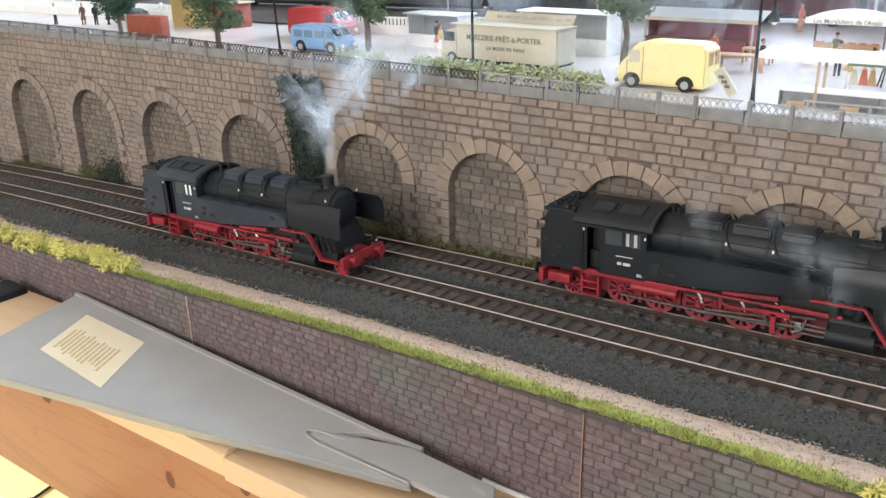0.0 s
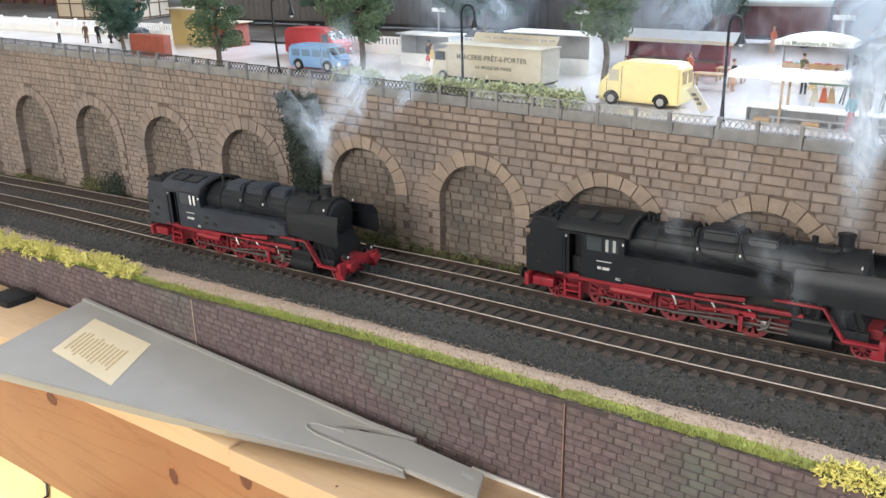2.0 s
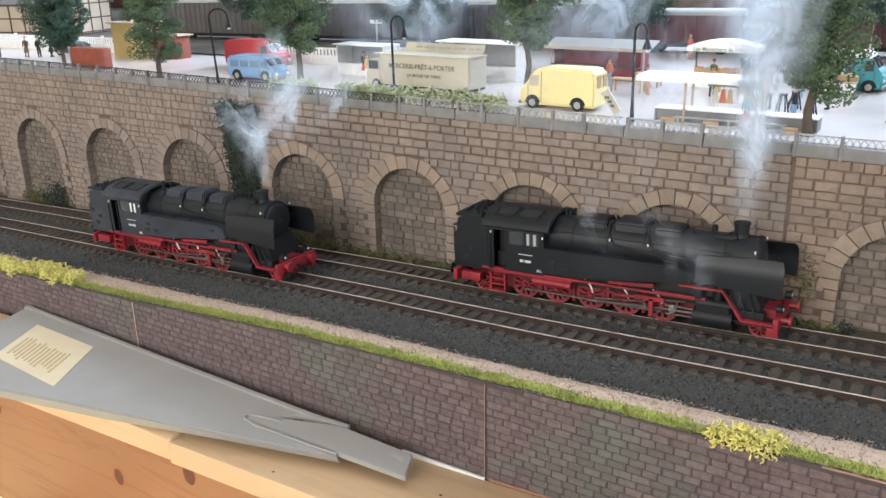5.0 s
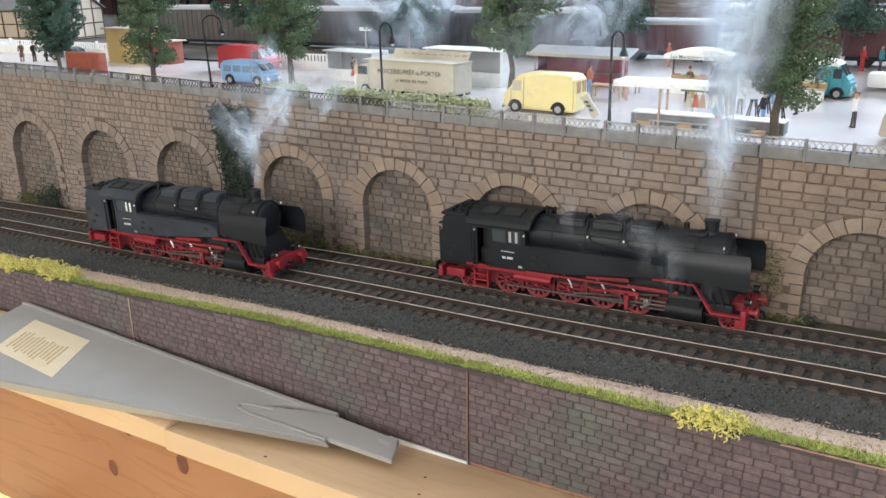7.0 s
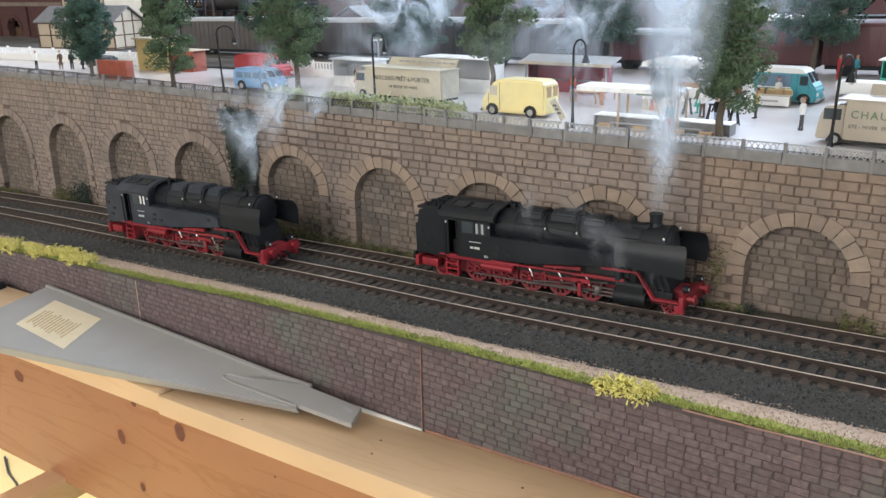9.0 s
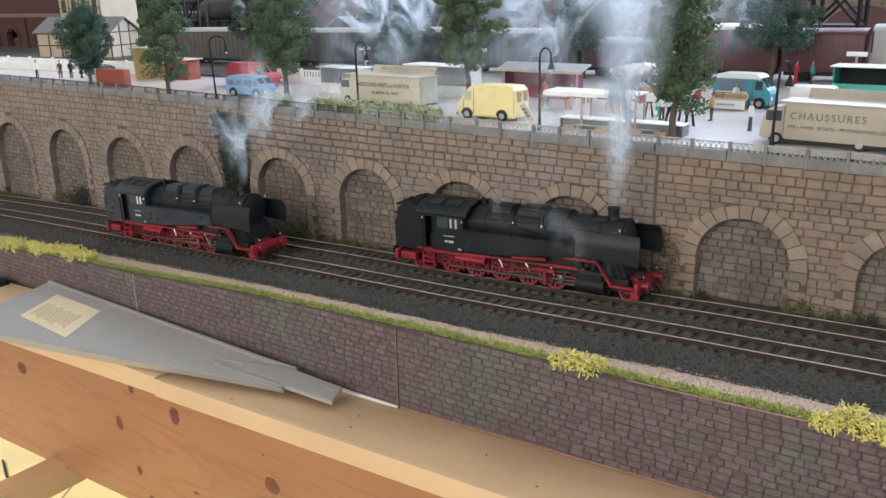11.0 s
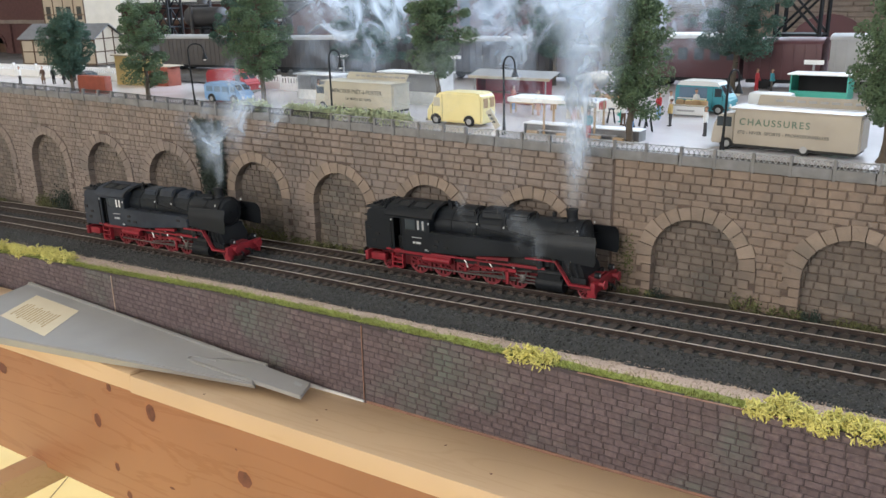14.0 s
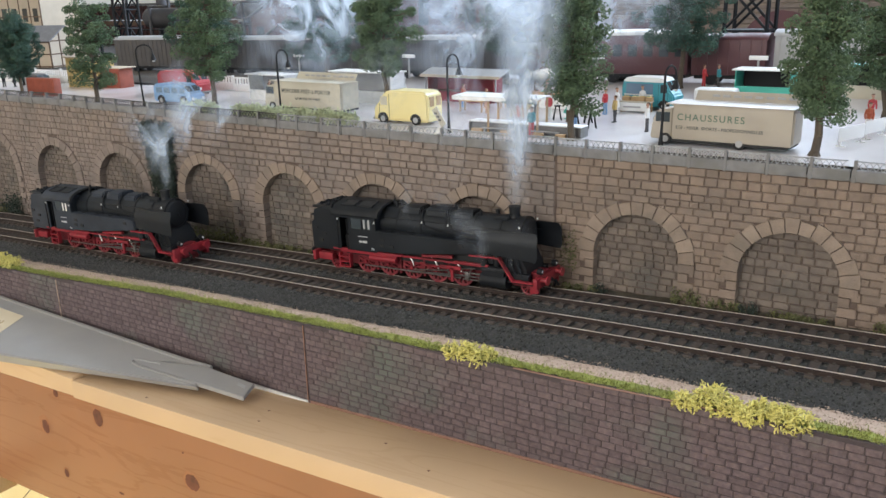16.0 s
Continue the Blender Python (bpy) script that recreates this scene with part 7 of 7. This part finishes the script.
BY = 0.300
for x, l, h, b, r, wnd, lab in ((-0.640, 0.190, 0.0480, "wagon", "roofgrey", False, "grey covered goods wagon with a pale roof"), (-0.420, 0.24, 0.0465, "tankgrey", "roofgrey", False, "dark covered wagon with a pale grey roof"), (-0.215, 0.155, 0.0450, "tankgrey", "roofgrey", False, "dark grey wagon with a pale grey roof"), (-0.088, 0.088, 0.0360, "maroon", "roofgrey", False, "low dark maroon wagon on the back track"), (0.003, 0.086, 0.0480, "maroon", "white", True, "maroon coach with a white roof on the back track"), (0.0805, 0.062, 0.0435, "maroon", "maroon", False, "short dark maroon wagon on the back track"), (0.200, 0.165, 0.0466, "roofgrey", "roofgrey", False, "pale grey wagon on the back track")):
    wagon(x, BY, l, h, b, r, lab, 0, wnd)
for dy, lab in ((0, "brown rails of the station track behind the fence"), (0.06, "brown rails of a siding behind the station track")):
    t = empty("railway_track", pose(0, BY + dy, 0), lab, "railway track", "station lines", "structure")
    for s in (-1, 1):
        bm = B()
        p = [(-1.5, rear_z(-1.5)), (0.9, rear_z(0.9))]
        prism(bm, [(p[0][0], p[0][1] + 0.0004), (p[1][0], p[1][1] + 0.0004), (p[1][0], p[1][1] - 0.006), (p[0][0], p[0][1] - 0.006)], s * GAUGE / 2 - 0.0006, s * GAUGE / 2 + 0.0006)
        part("rail", bm, "rail", t)


def bed():
    bm = B()
    a = [bm.verts.new((x, y, rear_z(x) - 0.0025)) for x, y in ((-1.6, BY - 0.022), (1.0, BY - 0.022), (1.0, BY + 0.32), (-1.6, BY + 0.32))]
    b = [bm.verts.new((v.co.x, v.co.y, v.co.z - 0.05)) for v in a]
    bm.faces.new(a)
    bm.faces.new(b[::-1])
    for i in range(4):
        bm.faces.new((a[i], b[i], b[(i + 1) % 4], a[(i + 1) % 4]))
    bmesh.ops.recalc_face_normals(bm, faces=bm.faces)
    return bm


tagged(part("track_bed", bed(), "ballast"), "dark ballast bed of the station tracks", "ballast bed", kind="structure")


def platform_sign(x, y, z):
    s = empty("platform_sign", pose(x, y, z), "small white T-shaped platform sign", "sign", "platform signs")
    part("pole", box(B(), -0.0008, 0.0008, -0.0006, 0.0006, 0, 0.020), "roofgrey", s)
    part("board", box(B(), -0.0075, 0.0075, -0.0008, 0.0008, 0.020, 0.0235, 0.0003), "white", s)


for x, y in ((-0.235, 0.262), (-0.385, 0.262), (0.110, 0.262), (-0.03, 0.262)):
    platform_sign(x, y, rear_z(x) + 0.004)


def house(x, y, z, l, w, h, rise, wall, roofm, label, yaw=0.0, frame=None, bays=4, storeys=1):
    s = empty("house", pose(x, y, z, 0, 0, yaw), label, "model house", "model buildings")
    part("wall", box(B(), -l / 2, l / 2, -w / 2, w / 2, 0, h), wall, s)
    bm = B()
    prism(bm, [(-l / 2, h), (0, h + rise), (l / 2, h)][::-1], -w / 2 + 0.0002, w / 2 - 0.0002)
    bmesh.ops.recalc_face_normals(bm, faces=bm.faces)
    part("gable", bm, wall, s)
    for d in (-1, 1):
        bm = B()
        e = 0.004
        prism(bm, [(0, h + rise + 0.001), (d * (l / 2 + e), h - rise * e / (l / 2) + 0.001), (d * (l / 2 + e), h - rise * e / (l / 2) + 0.0025), (0, h + rise + 0.0027)], -w / 2 - 0.004, w / 2 + 0.004)
        bmesh.ops.recalc_face_normals(bm, faces=bm.faces)
        part("roof", bm, roofm, s)
    if frame:
        for i in range(bays + 1):
            a = -l / 2 + l * i / bays
            part("timber_post", box(B(), a - 0.0010, a + 0.0010, -w / 2 - 0.0007, -w / 2 + 0.0003, 0, h + rise * (1 - abs(a) / (l / 2)) - 0.0005), frame, s)
        for i in range(2 * bays + 1):
            a = -w / 2 + w * i / (2 * bays)
            part("timber_post", box(B(), -l / 2 - 0.0007, -l / 2 + 0.0003, a - 0.0010, a + 0.0010, 0, h - 0.002), frame, s)
        for q in (0.02, 0.48, 0.92):
            part("timber_rail", box(B(), -l / 2 - 0.0005, -l / 2 + 0.0003, -w / 2, w / 2, h * q, h * q + 0.0017), frame, s)
        for q in (0.02, 0.48, 0.97):
            part("timber_rail", box(B(), -l / 2, l / 2, -w / 2 - 0.0005, -w / 2 + 0.0003, h * q, h * q + 0.0017), frame, s)
    for st in range(storeys):
        for i in range(bays):
            a = -l / 2 + l * (i + 0.5) / bays
            part("window", box(B(), a - l / bays * 0.22, a + l / bays * 0.22, -w / 2 - 0.0004, -w / 2 + 0.0004, h * (0.30 + st) / storeys, h * (0.72 + st) / storeys), "glass", s)
    return s


house(-0.9816, 0.3118, 0.136, 0.066, 0.135, 0.039, 0.019, "plaster", "slate", "half-timbered goods house with a grey roof", 107, "timber", 3, 0)
house(-1.185, 0.47, 0.13, 0.11, 0.08, 0.160, 0.030, "plaster", "redbrick", "tall half-timbered house with a red roof", 5, "timber", 4, 3)


def brick_works(x0, x1, y, z0, z1):
    """A long red brick front with arched doorways, piers and a stone band."""
    w = empty("brick_works", pose(0, y, 0, 0, 0, 0), "dark red brick works front with arched doorways", "model building", "model buildings")
    doors = [x0 + 0.055 + 0.105 * i for i in range(int((x1 - x0 - 0.05) / 0.105))]
    steps = 26
    bm = B()
    for i in range(steps):
        a, b = z0 + (z1 - z0) * i / steps, z0 + (z1 - z0) * (i + 1) / steps
        m = (a + b) / 2 - (z0 + 0.060)
        half = 0.024 if m < 0 else math.sqrt(max(0.0, 0.024 ** 2 - m * m))
        cuts = [x0] + ([c + q * half for c in doors for q in (-1, 1)] if half > 0.001 else []) + [x1]
        for k in range(0, len(cuts), 2):
            box(bm, cuts[k], cuts[k + 1], 0, 0.012, a, b)
    part("wall", bm, "redbrick", w)
    # near-black sheet painted in for the shade inside the doorways
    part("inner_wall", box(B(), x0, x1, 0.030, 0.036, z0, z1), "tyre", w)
    part("stone_band", box(B(), x0, x1, -0.0030, -0.0002, z0 + 0.106, z0 + 0.113), "brownstone", w)
    part("roof", box(B(), x0 - 0.01, x1 + 0.01, -0.012, 0.06, z1, z1 + 0.006), "slate", w)
    for c in doors:
        part("pier", box(B(), c - 0.0560, c - 0.0480, -0.0045, -0.0002, z0, z0 + 0.105), "redbrick", w)
        part("door", box(B(), c - 0.0235, c - 0.0015, 0.013, 0.0155, z0, z0 + 0.066, 0.0005), "timber", w)
        for q in range(9):
            t0 = math.pi * q / 9
            pts = [(c + r * math.cos(t), z0 + 0.060 + r * math.sin(t)) for r, t in ((0.0243, t0 + 0.02), (0.0300, t0 + 0.02), (0.0300, t0 + 0.33), (0.0243, t0 + 0.33))]
            part("arch_stone", prism(B(), pts[::-1], -0.0022, 0.0), "redbrick", w)


brick_works(-2.05, -1.19, 0.46, 0.085, 0.34)
house(-0.655, 0.56, 0.150, 0.11, 0.08, 0.052, 0.026, "redbrick", "slate", "small red brick engine shed with a slate roof", 0, None, 3)
house(-0.605, 0.50, 0.150, 0.050, 0.06, 0.026, 0.014, "maroon", "slate", "low red lean-to with a grey roof", 0, None, 2)
house(-0.33, 0.60, 0.160, 0.19, 0.10, 0.090, 0.030, "redbrick", "slate", "red brick workshop with dark windows", 0, None, 5)


def furnace(x, y, z):
    """Dark rounded vessels on legs with pipes and a walkway."""
    f = empty("plant_vessel", pose(x, y, z), "dark rusty industrial vessel with pipes on a steel frame", "industrial model")
    bm = B()
    cyl(bm, (-0.040, 0, 0.066), (0.036, 0, 0.066), 0.017, n=20)
    ball(bm, (-0.040, 0, 0.066), 0.017, 0.5, 1, 1, 14, 9)
    ball(bm, (0.036, 0, 0.066), 0.017, 0.5, 1, 1, 14, 9)
    part("vessel", bm, "tankgrey", f)
    for sx in (-0.030, 0.026):
        for sy in (-0.012, 0.012):
            part("leg", box(B(), sx - 0.0014, sx + 0.0014, sy - 0.0014, sy + 0.0014, 0, 0.056), "matblack", f)
    part("walkway", box(B(), -0.052, 0.050, -0.020, 0.020, 0.0460, 0.0475), "matblack", f)
    part("pipe", tube(B(), [(-0.02, -0.018, 0.02), (-0.02, -0.018, 0.085), (0.03, -0.018, 0.085), (0.03, -0.018, 0.13)], 0.003, 8), "tankgrey", f)
    part("flue_pipe", cyl(B(), (-0.045, 0.03, 0), (-0.045, 0.03, 0.17), 0.010, 0.008, 14), "tankgrey", f)


def canopy(x, y, z, l):
    """A long flat platform roof on dark posts."""
    c = empty("platform_canopy", pose(x, y, z), "long pale platform roof on dark posts", "canopy")
    part("roof", box(B(), -l / 2, l / 2, -0.03, 0.03, 0.062, 0.066, 0.0006), "roofgrey", c)
    part("fascia", box(B(), -l / 2, l / 2, -0.0312, -0.0300, 0.058, 0.0655), "timber", c)
    for i in range(7):
        a = -l / 2 + l * (i + 0.5) / 7
        part("post", box(B(), a - 0.002, a + 0.002, -0.022, -0.018, 0, 0.062), "matblack", c)
        part("brace", cyl(B(), (a, -0.02, 0.045), (a + 0.014, -0.02, 0.060), 0.0012, n=5), "matblack", c)


canopy(-1.02, 0.62, 0.130, 0.42)
w = empty("wall_yard", pose(0, 0.86, 0), "dark red brick yard wall behind the sidings", "brick wall", kind="structure")
part("wall_body", box(B(), -2.1, -0.23, 0, 0.02, 0.08, 0.222), "redbrick", w)
part("coping", box(B(), -2.1, -0.23, -0.003, 0.023, 0.2222, 0.2275), "slate", w)
for i in range(22):
    part("pier", box(B(), -2.08 + 0.085 * i, -2.066 + 0.085 * i, -0.006, 0, 0.08, 0.2218), "redbrick", w)
furnace(-0.930, 0.54, 0.135)
furnace(-0.790, 0.62, 0.140)


def rear_wall():
    w = empty("wall_rear", pose(0, 0.66, 0), "brown masonry retaining wall with arches at the back", "retaining wall", kind="structure")
    part("wall_body", box(B(), -0.22, 1.3, 0, 0.02, 0.10, 0.34), "brownstone", w)
    rr = random.Random(77)
    vs, fs = [], []
    z = 0.14
    while z < 0.338:
        x = -0.22
        while x < 1.29:
            l = rr.uniform(0.022, 0.05)
            block(vs, fs, x + 0.0003, min(x + l, 1.3) - 0.0003, z + 0.0005, z + 0.0058, -0.0001, 0.0012, 0.0006)
            x += l
        z += 0.0062
    mesh_part("masonry", vs, fs, "brownstone", w, "courses of brown stone", "stuff")
    for i in range(8):
        c = -0.12 + 0.17 * i
        bm = B()
        pts = [(c + 0.05 * math.cos(a), 0.150 + 0.05 * math.sin(a)) for a in [math.pi * q / 12 for q in range(13)]]
        prism(bm, ([(c + 0.05, 0.12)] + pts + [(c - 0.05, 0.12)])[::-1], -0.0025, -0.0012)
        bmesh.ops.recalc_face_normals(bm, faces=bm.faces)
        part("arch_infill", bm, "maroon", w, "dark blind arch")


rear_wall()


def tower(x, y, z, h, w, label):
    t = empty("lattice_tower", pose(x, y, z), label, "lattice tower", "lattice masts")
    for sx in (-1, 1):
        for sy in (-1, 1):
            part("leg", cyl(B(), (sx * w, sy * w, 0), (sx * w, sy * w, h), 0.0022, n=6), "matblack", t)
    n = int(h / (2 * w))
    for i in range(n):
        a, b = h * i / n, h * (i + 1) / n
        for sy in (-1, 1):
            part("brace", cyl(B(), (-w, sy * w, a), (w, sy * w, b), 0.0014, n=5), "matblack", t)
            part("brace", cyl(B(), (w, sy * w, a), (-w, sy * w, b), 0.0014, n=5), "matblack", t)
        part("crossbar", box(B(), -w, w, -w - 0.001, w + 0.001, b - 0.002, b), "matblack", t)


tower(0.066, 0.42, rear_z(0.07), 0.17, 0.020, "black lattice gantry tower among the sidings")
tower(-0.879, 0.42, rear_z(-0.88), 0.17, 0.013, "dark lattice mast among the sidings")
tower(-0.46, 0.45, rear_z(-0.46), 0.15, 0.006, "slim dark lattice mast among the sidings")


def yard():
    """Grey-brown ground between the white fence and the station tracks."""
    bm = B()
    xs = [-1.75 + 1.43 * i / 40 for i in range(41)]
    rows = []
    for x in xs:
        near = 0.100 + 0.0694 * (x + 1.15)
        rows.append([bm.verts.new((x, near + (0.84 - near) * j / 14, plaza_z(x, near + (0.84 - near) * j / 14) + 0.0015)) for j in range(15)])
    for a, b in zip(rows, rows[1:]):
        for j in range(14):
            bm.faces.new((a[j], b[j], b[j + 1], a[j + 1]))
    tagged(part("yard_ground", bm, "yard", smooth=True), "grey-brown gravelled yard behind the white fence", "ground", kind="structure")


yard()

# ---- smoke ----


def smoke_material(name, strength, scale, low=0.10):
    m = bpy.data.materials.new(name)
    m.use_nodes = True
    N, L = m.node_tree.nodes, m.node_tree.links
    N.remove(N["Principled BSDF"])
    df, tl, tr = N.new("ShaderNodeBsdfDiffuse"), N.new("ShaderNodeBsdfTranslucent"), N.new("ShaderNodeBsdfTransparent")
    for b in (df, tl):
        b.inputs["Color"].default_value = (0.80, 0.89, 1.0, 1)
    half, mixed = N.new("ShaderNodeMixShader"), N.new("ShaderNodeMixShader")
    L.new(df.outputs[0], half.inputs[1])
    L.new(tl.outputs[0], half.inputs[2])
    L.new(tr.outputs[0], mixed.inputs[1])
    L.new(half.outputs[0], mixed.inputs[2])
    L.new(mixed.outputs[0], N["Material Output"].inputs["Surface"])
    uv = N.new("ShaderNodeUVMap")
    uv.uv_map = "wisp"
    sep = N.new("ShaderNodeSeparateXYZ")
    L.new(uv.outputs[0], sep.inputs[0])
    # soft fade to both edges and to both ends of each wisp
    out = None
    for k, p in ((0, 1.6), (1, 1.4)):
        inv = N.new("ShaderNodeMath")
        inv.operation = "SUBTRACT"
        inv.inputs[0].default_value = 1.0
        L.new(sep.outputs[k], inv.inputs[1])
        mu = N.new("ShaderNodeMath")
        mu.operation = "MULTIPLY"
        L.new(sep.outputs[k], mu.inputs[0])
        L.new(inv.outputs[0], mu.inputs[1])
        x4 = N.new("ShaderNodeMath")
        x4.operation = "MULTIPLY"
        x4.inputs[1].default_value = 4.0
        L.new(mu.outputs[0], x4.inputs[0])
        pw = N.new("ShaderNodeMath")
        pw.operation = "POWER"
        pw.inputs[1].default_value = p
        L.new(x4.outputs[0], pw.inputs[0])
        if out is None:
            out = pw
        else:
            mm = N.new("ShaderNodeMath")
            mm.operation = "MULTIPLY"
            L.new(out.outputs[0], mm.inputs[0])
            L.new(pw.outputs[0], mm.inputs[1])
            out = mm
    geo = N.new("ShaderNodeNewGeometry")
    nz = N.new("ShaderNodeTexNoise")
    nz.inputs["Scale"].default_value, nz.inputs["Detail"].default_value, nz.inputs["Distortion"].default_value = scale, 5, 2.2
    L.new(geo.outputs["Position"], nz.inputs["Vector"])
    mr = N.new("ShaderNodeMapRange")
    mr.inputs[1].default_value, mr.inputs[2].default_value, mr.inputs[3].default_value, mr.inputs[4].default_value = 0.36, 0.68, low, 1.0
    L.new(nz.outputs[0], mr.inputs[0])
    m1 = N.new("ShaderNodeMath")
    m1.operation = "MULTIPLY"
    L.new(out.outputs[0], m1.inputs[0])
    L.new(mr.outputs[0], m1.inputs[1])
    m2 = N.new("ShaderNodeMath")
    m2.operation = "MULTIPLY"
    m2.inputs[1].default_value = strength
    L.new(m1.outputs[0], m2.inputs[0])
    L.new(m2.outputs[0], mixed.inputs[0])
    return m


M["smoke"] = smoke_material("thin_white_smoke", 0.42, 46.0)
M["column"] = smoke_material("soft_bluish_smoke", 0.50, 34.0, 0.35)
M["wisp"] = smoke_material("thin_curling_wisp", 0.20, 75.0)
M["haze"] = smoke_material("bluish_smoke_haze", 0.66, 26.0)


def smoke(x, y, z, wisps, label, seed, material="smoke"):
    """Twisting sheets of thin smoke: each wisp is start, end, widths and sway."""
    rr = random.Random(seed)
    s = empty("smoke_plume", pose(x, y, z), label, "smoke", "smoke plumes")
    for (ax, az), (bx, bz), w0, w1, sway, y0 in wisps:
        me = bpy.data.meshes.new("wisp")
        vs, fs, uvs = [], [], []
        n, k = 36, 8
        ph, tw = rr.uniform(0, 6.28), rr.uniform(-0.6, 0.6)
        for i in range(n + 1):
            f = i / n
            cx = ax + (bx - ax) * f + sway * math.sin(ph + 5.0 * f) * f
            cz = az + (bz - az) * f
            cy = y0 + 0.4 * sway * math.cos(ph + 4.0 * f) * f
            w = w0 + (w1 - w0) * f
            a = tw * f + 0.3 * math.sin(ph + 3 * f)
            for j in range(k + 1):
                g = j / k - 0.5
                bow = 0.25 * w * math.cos(math.pi * g)
                vs.append((cx + w * g * math.cos(a), cy + w * g * math.sin(a) + bow, cz + 0.1 * w * math.sin(6 * g + ph)))
                uvs.append((j / k, f))
        for i in range(n):
            for j in range(k):
                q = i * (k + 1) + j
                fs.append((q, q + 1, q + k + 2, q + k + 1))
        me.from_pydata(vs, [], fs)
        lay = me.uv_layers.new(name="wisp")
        for lp in me.loops:
            lay.data[lp.index].uv = uvs[lp.vertex_index]
        me.materials.append(M[material])
        ob = new("wisp", me)
        ob.parent = s


CH2 = on_track(-0.0215, TRACK_FAR) @ Vector((0.061, 0, 0.0525))
smoke(CH2.x, CH2.y, CH2.z - 0.002, (((0, -0.006), (-0.004, 0.11), 0.012, 0.034, 0.004, 0.0), ((0.001, -0.008), (0.004, 0.15), 0.013, 0.048, 0.006, 0.004), ((0, 0.02), (0.012, 0.20), 0.020, 0.060, 0.010, 0.010), ((-0.002, 0.05), (-0.035, 0.19), 0.020, 0.055, 0.012, 0.016), ((0.0, -0.006), (0.001, 0.075), 0.010, 0.024, 0.002, -0.002), ((0.002, 0.05), (0.016, 0.21), 0.022, 0.070, 0.012, -0.004), ((0.0, 0.06), (-0.030, 0.21), 0.030, 0.080, 0.014, 0.006), ((0.0, 0.060), (0.002, 0.20), 0.030, 0.090, 0.012, 0.020)), "bluish white smoke column rising from the front locomotive chimney", 4, "column")
CH1 = on_track(-0.2865, TRACK_NEAR) @ Vector((0.061, 0, 0.0525))
smoke(CH1.x, CH1.y, CH1.z - 0.002, (((0, 0), (0.006, 0.050), 0.005, 0.020, 0.004, 0.0), ((0, 0), (-0.012, 0.065), 0.006, 0.028, 0.006, 0.003), ((0.002, 0.02), (0.030, 0.075), 0.014, 0.034, 0.008, 0.008), ((-0.002, 0.012), (-0.022, 0.060), 0.010, 0.036, 0.010, -0.006), ((0.004, 0.018), (0.016, 0.066), 0.012, 0.040, 0.010, -0.010)), "curling white smoke above the rear locomotive chimney", 8)
smoke(-0.02, 0.05, 0.150, (((-0.20, 0.0), (-0.22, 0.13), 0.12, 0.24, 0.03, 0.02), ((-0.08, 0.0), (-0.06, 0.15), 0.10, 0.22, 0.03, 0.06), ((0.02, 0.0), (0.03, 0.15), 0.08, 0.20, 0.02, 0.10), ((-0.14, 0.01), (-0.10, 0.16), 0.16, 0.30, 0.03, 0.14), ((0.05, 0.02), (0.05, 0.16), 0.07, 0.14, 0.02, 0.16), ((-0.30, 0.02), (-0.33, 0.16), 0.10, 0.22, 0.03, 0.12)), "thin bluish smoke haze drifting over the square", 15, "haze")
smoke(CH2.x - 0.012, CH2.y - 0.020, CH2.z - 0.032, (((-0.010, 0.0), (-0.030, 0.045), 0.006, 0.022, 0.008, 0.0), ((0.004, -0.004), (-0.012, 0.034), 0.010, 0.030, 0.008, -0.004), ((0.016, -0.006), (0.022, 0.026), 0.008, 0.020, 0.006, 0.002), ((-0.045, 0.006), (-0.070, 0.045), 0.008, 0.026, 0.010, 0.004)), "curling smoke wisps beside the front locomotive boiler", 23, "wisp")
smoke(CH1.x, CH1.y + 0.01, CH1.z + 0.030, (((0.0, 0.0), (0.020, 0.050), 0.016, 0.050, 0.012, 0.0), ((0.02, 0.0), (0.055, 0.045), 0.014, 0.044, 0.012, 0.010), ((-0.01, 0.01), (-0.005, 0.06), 0.014, 0.040, 0.010, 0.016)), "broad curling smoke drifting over the parapet", 27)
smoke(-0.06, -0.012, 0.085, (((-0.16, 0.0), (-0.14, 0.10), 0.06, 0.14, 0.02, 0.0), ((-0.06, 0.0), (-0.03, 0.11), 0.06, 0.12, 0.02, 0.006), ((0.05, 0.01), (0.06, 0.11), 0.05, 0.10, 0.02, 0.0)), "thin smoke haze drifting along the arcade wall", 31, "wisp")
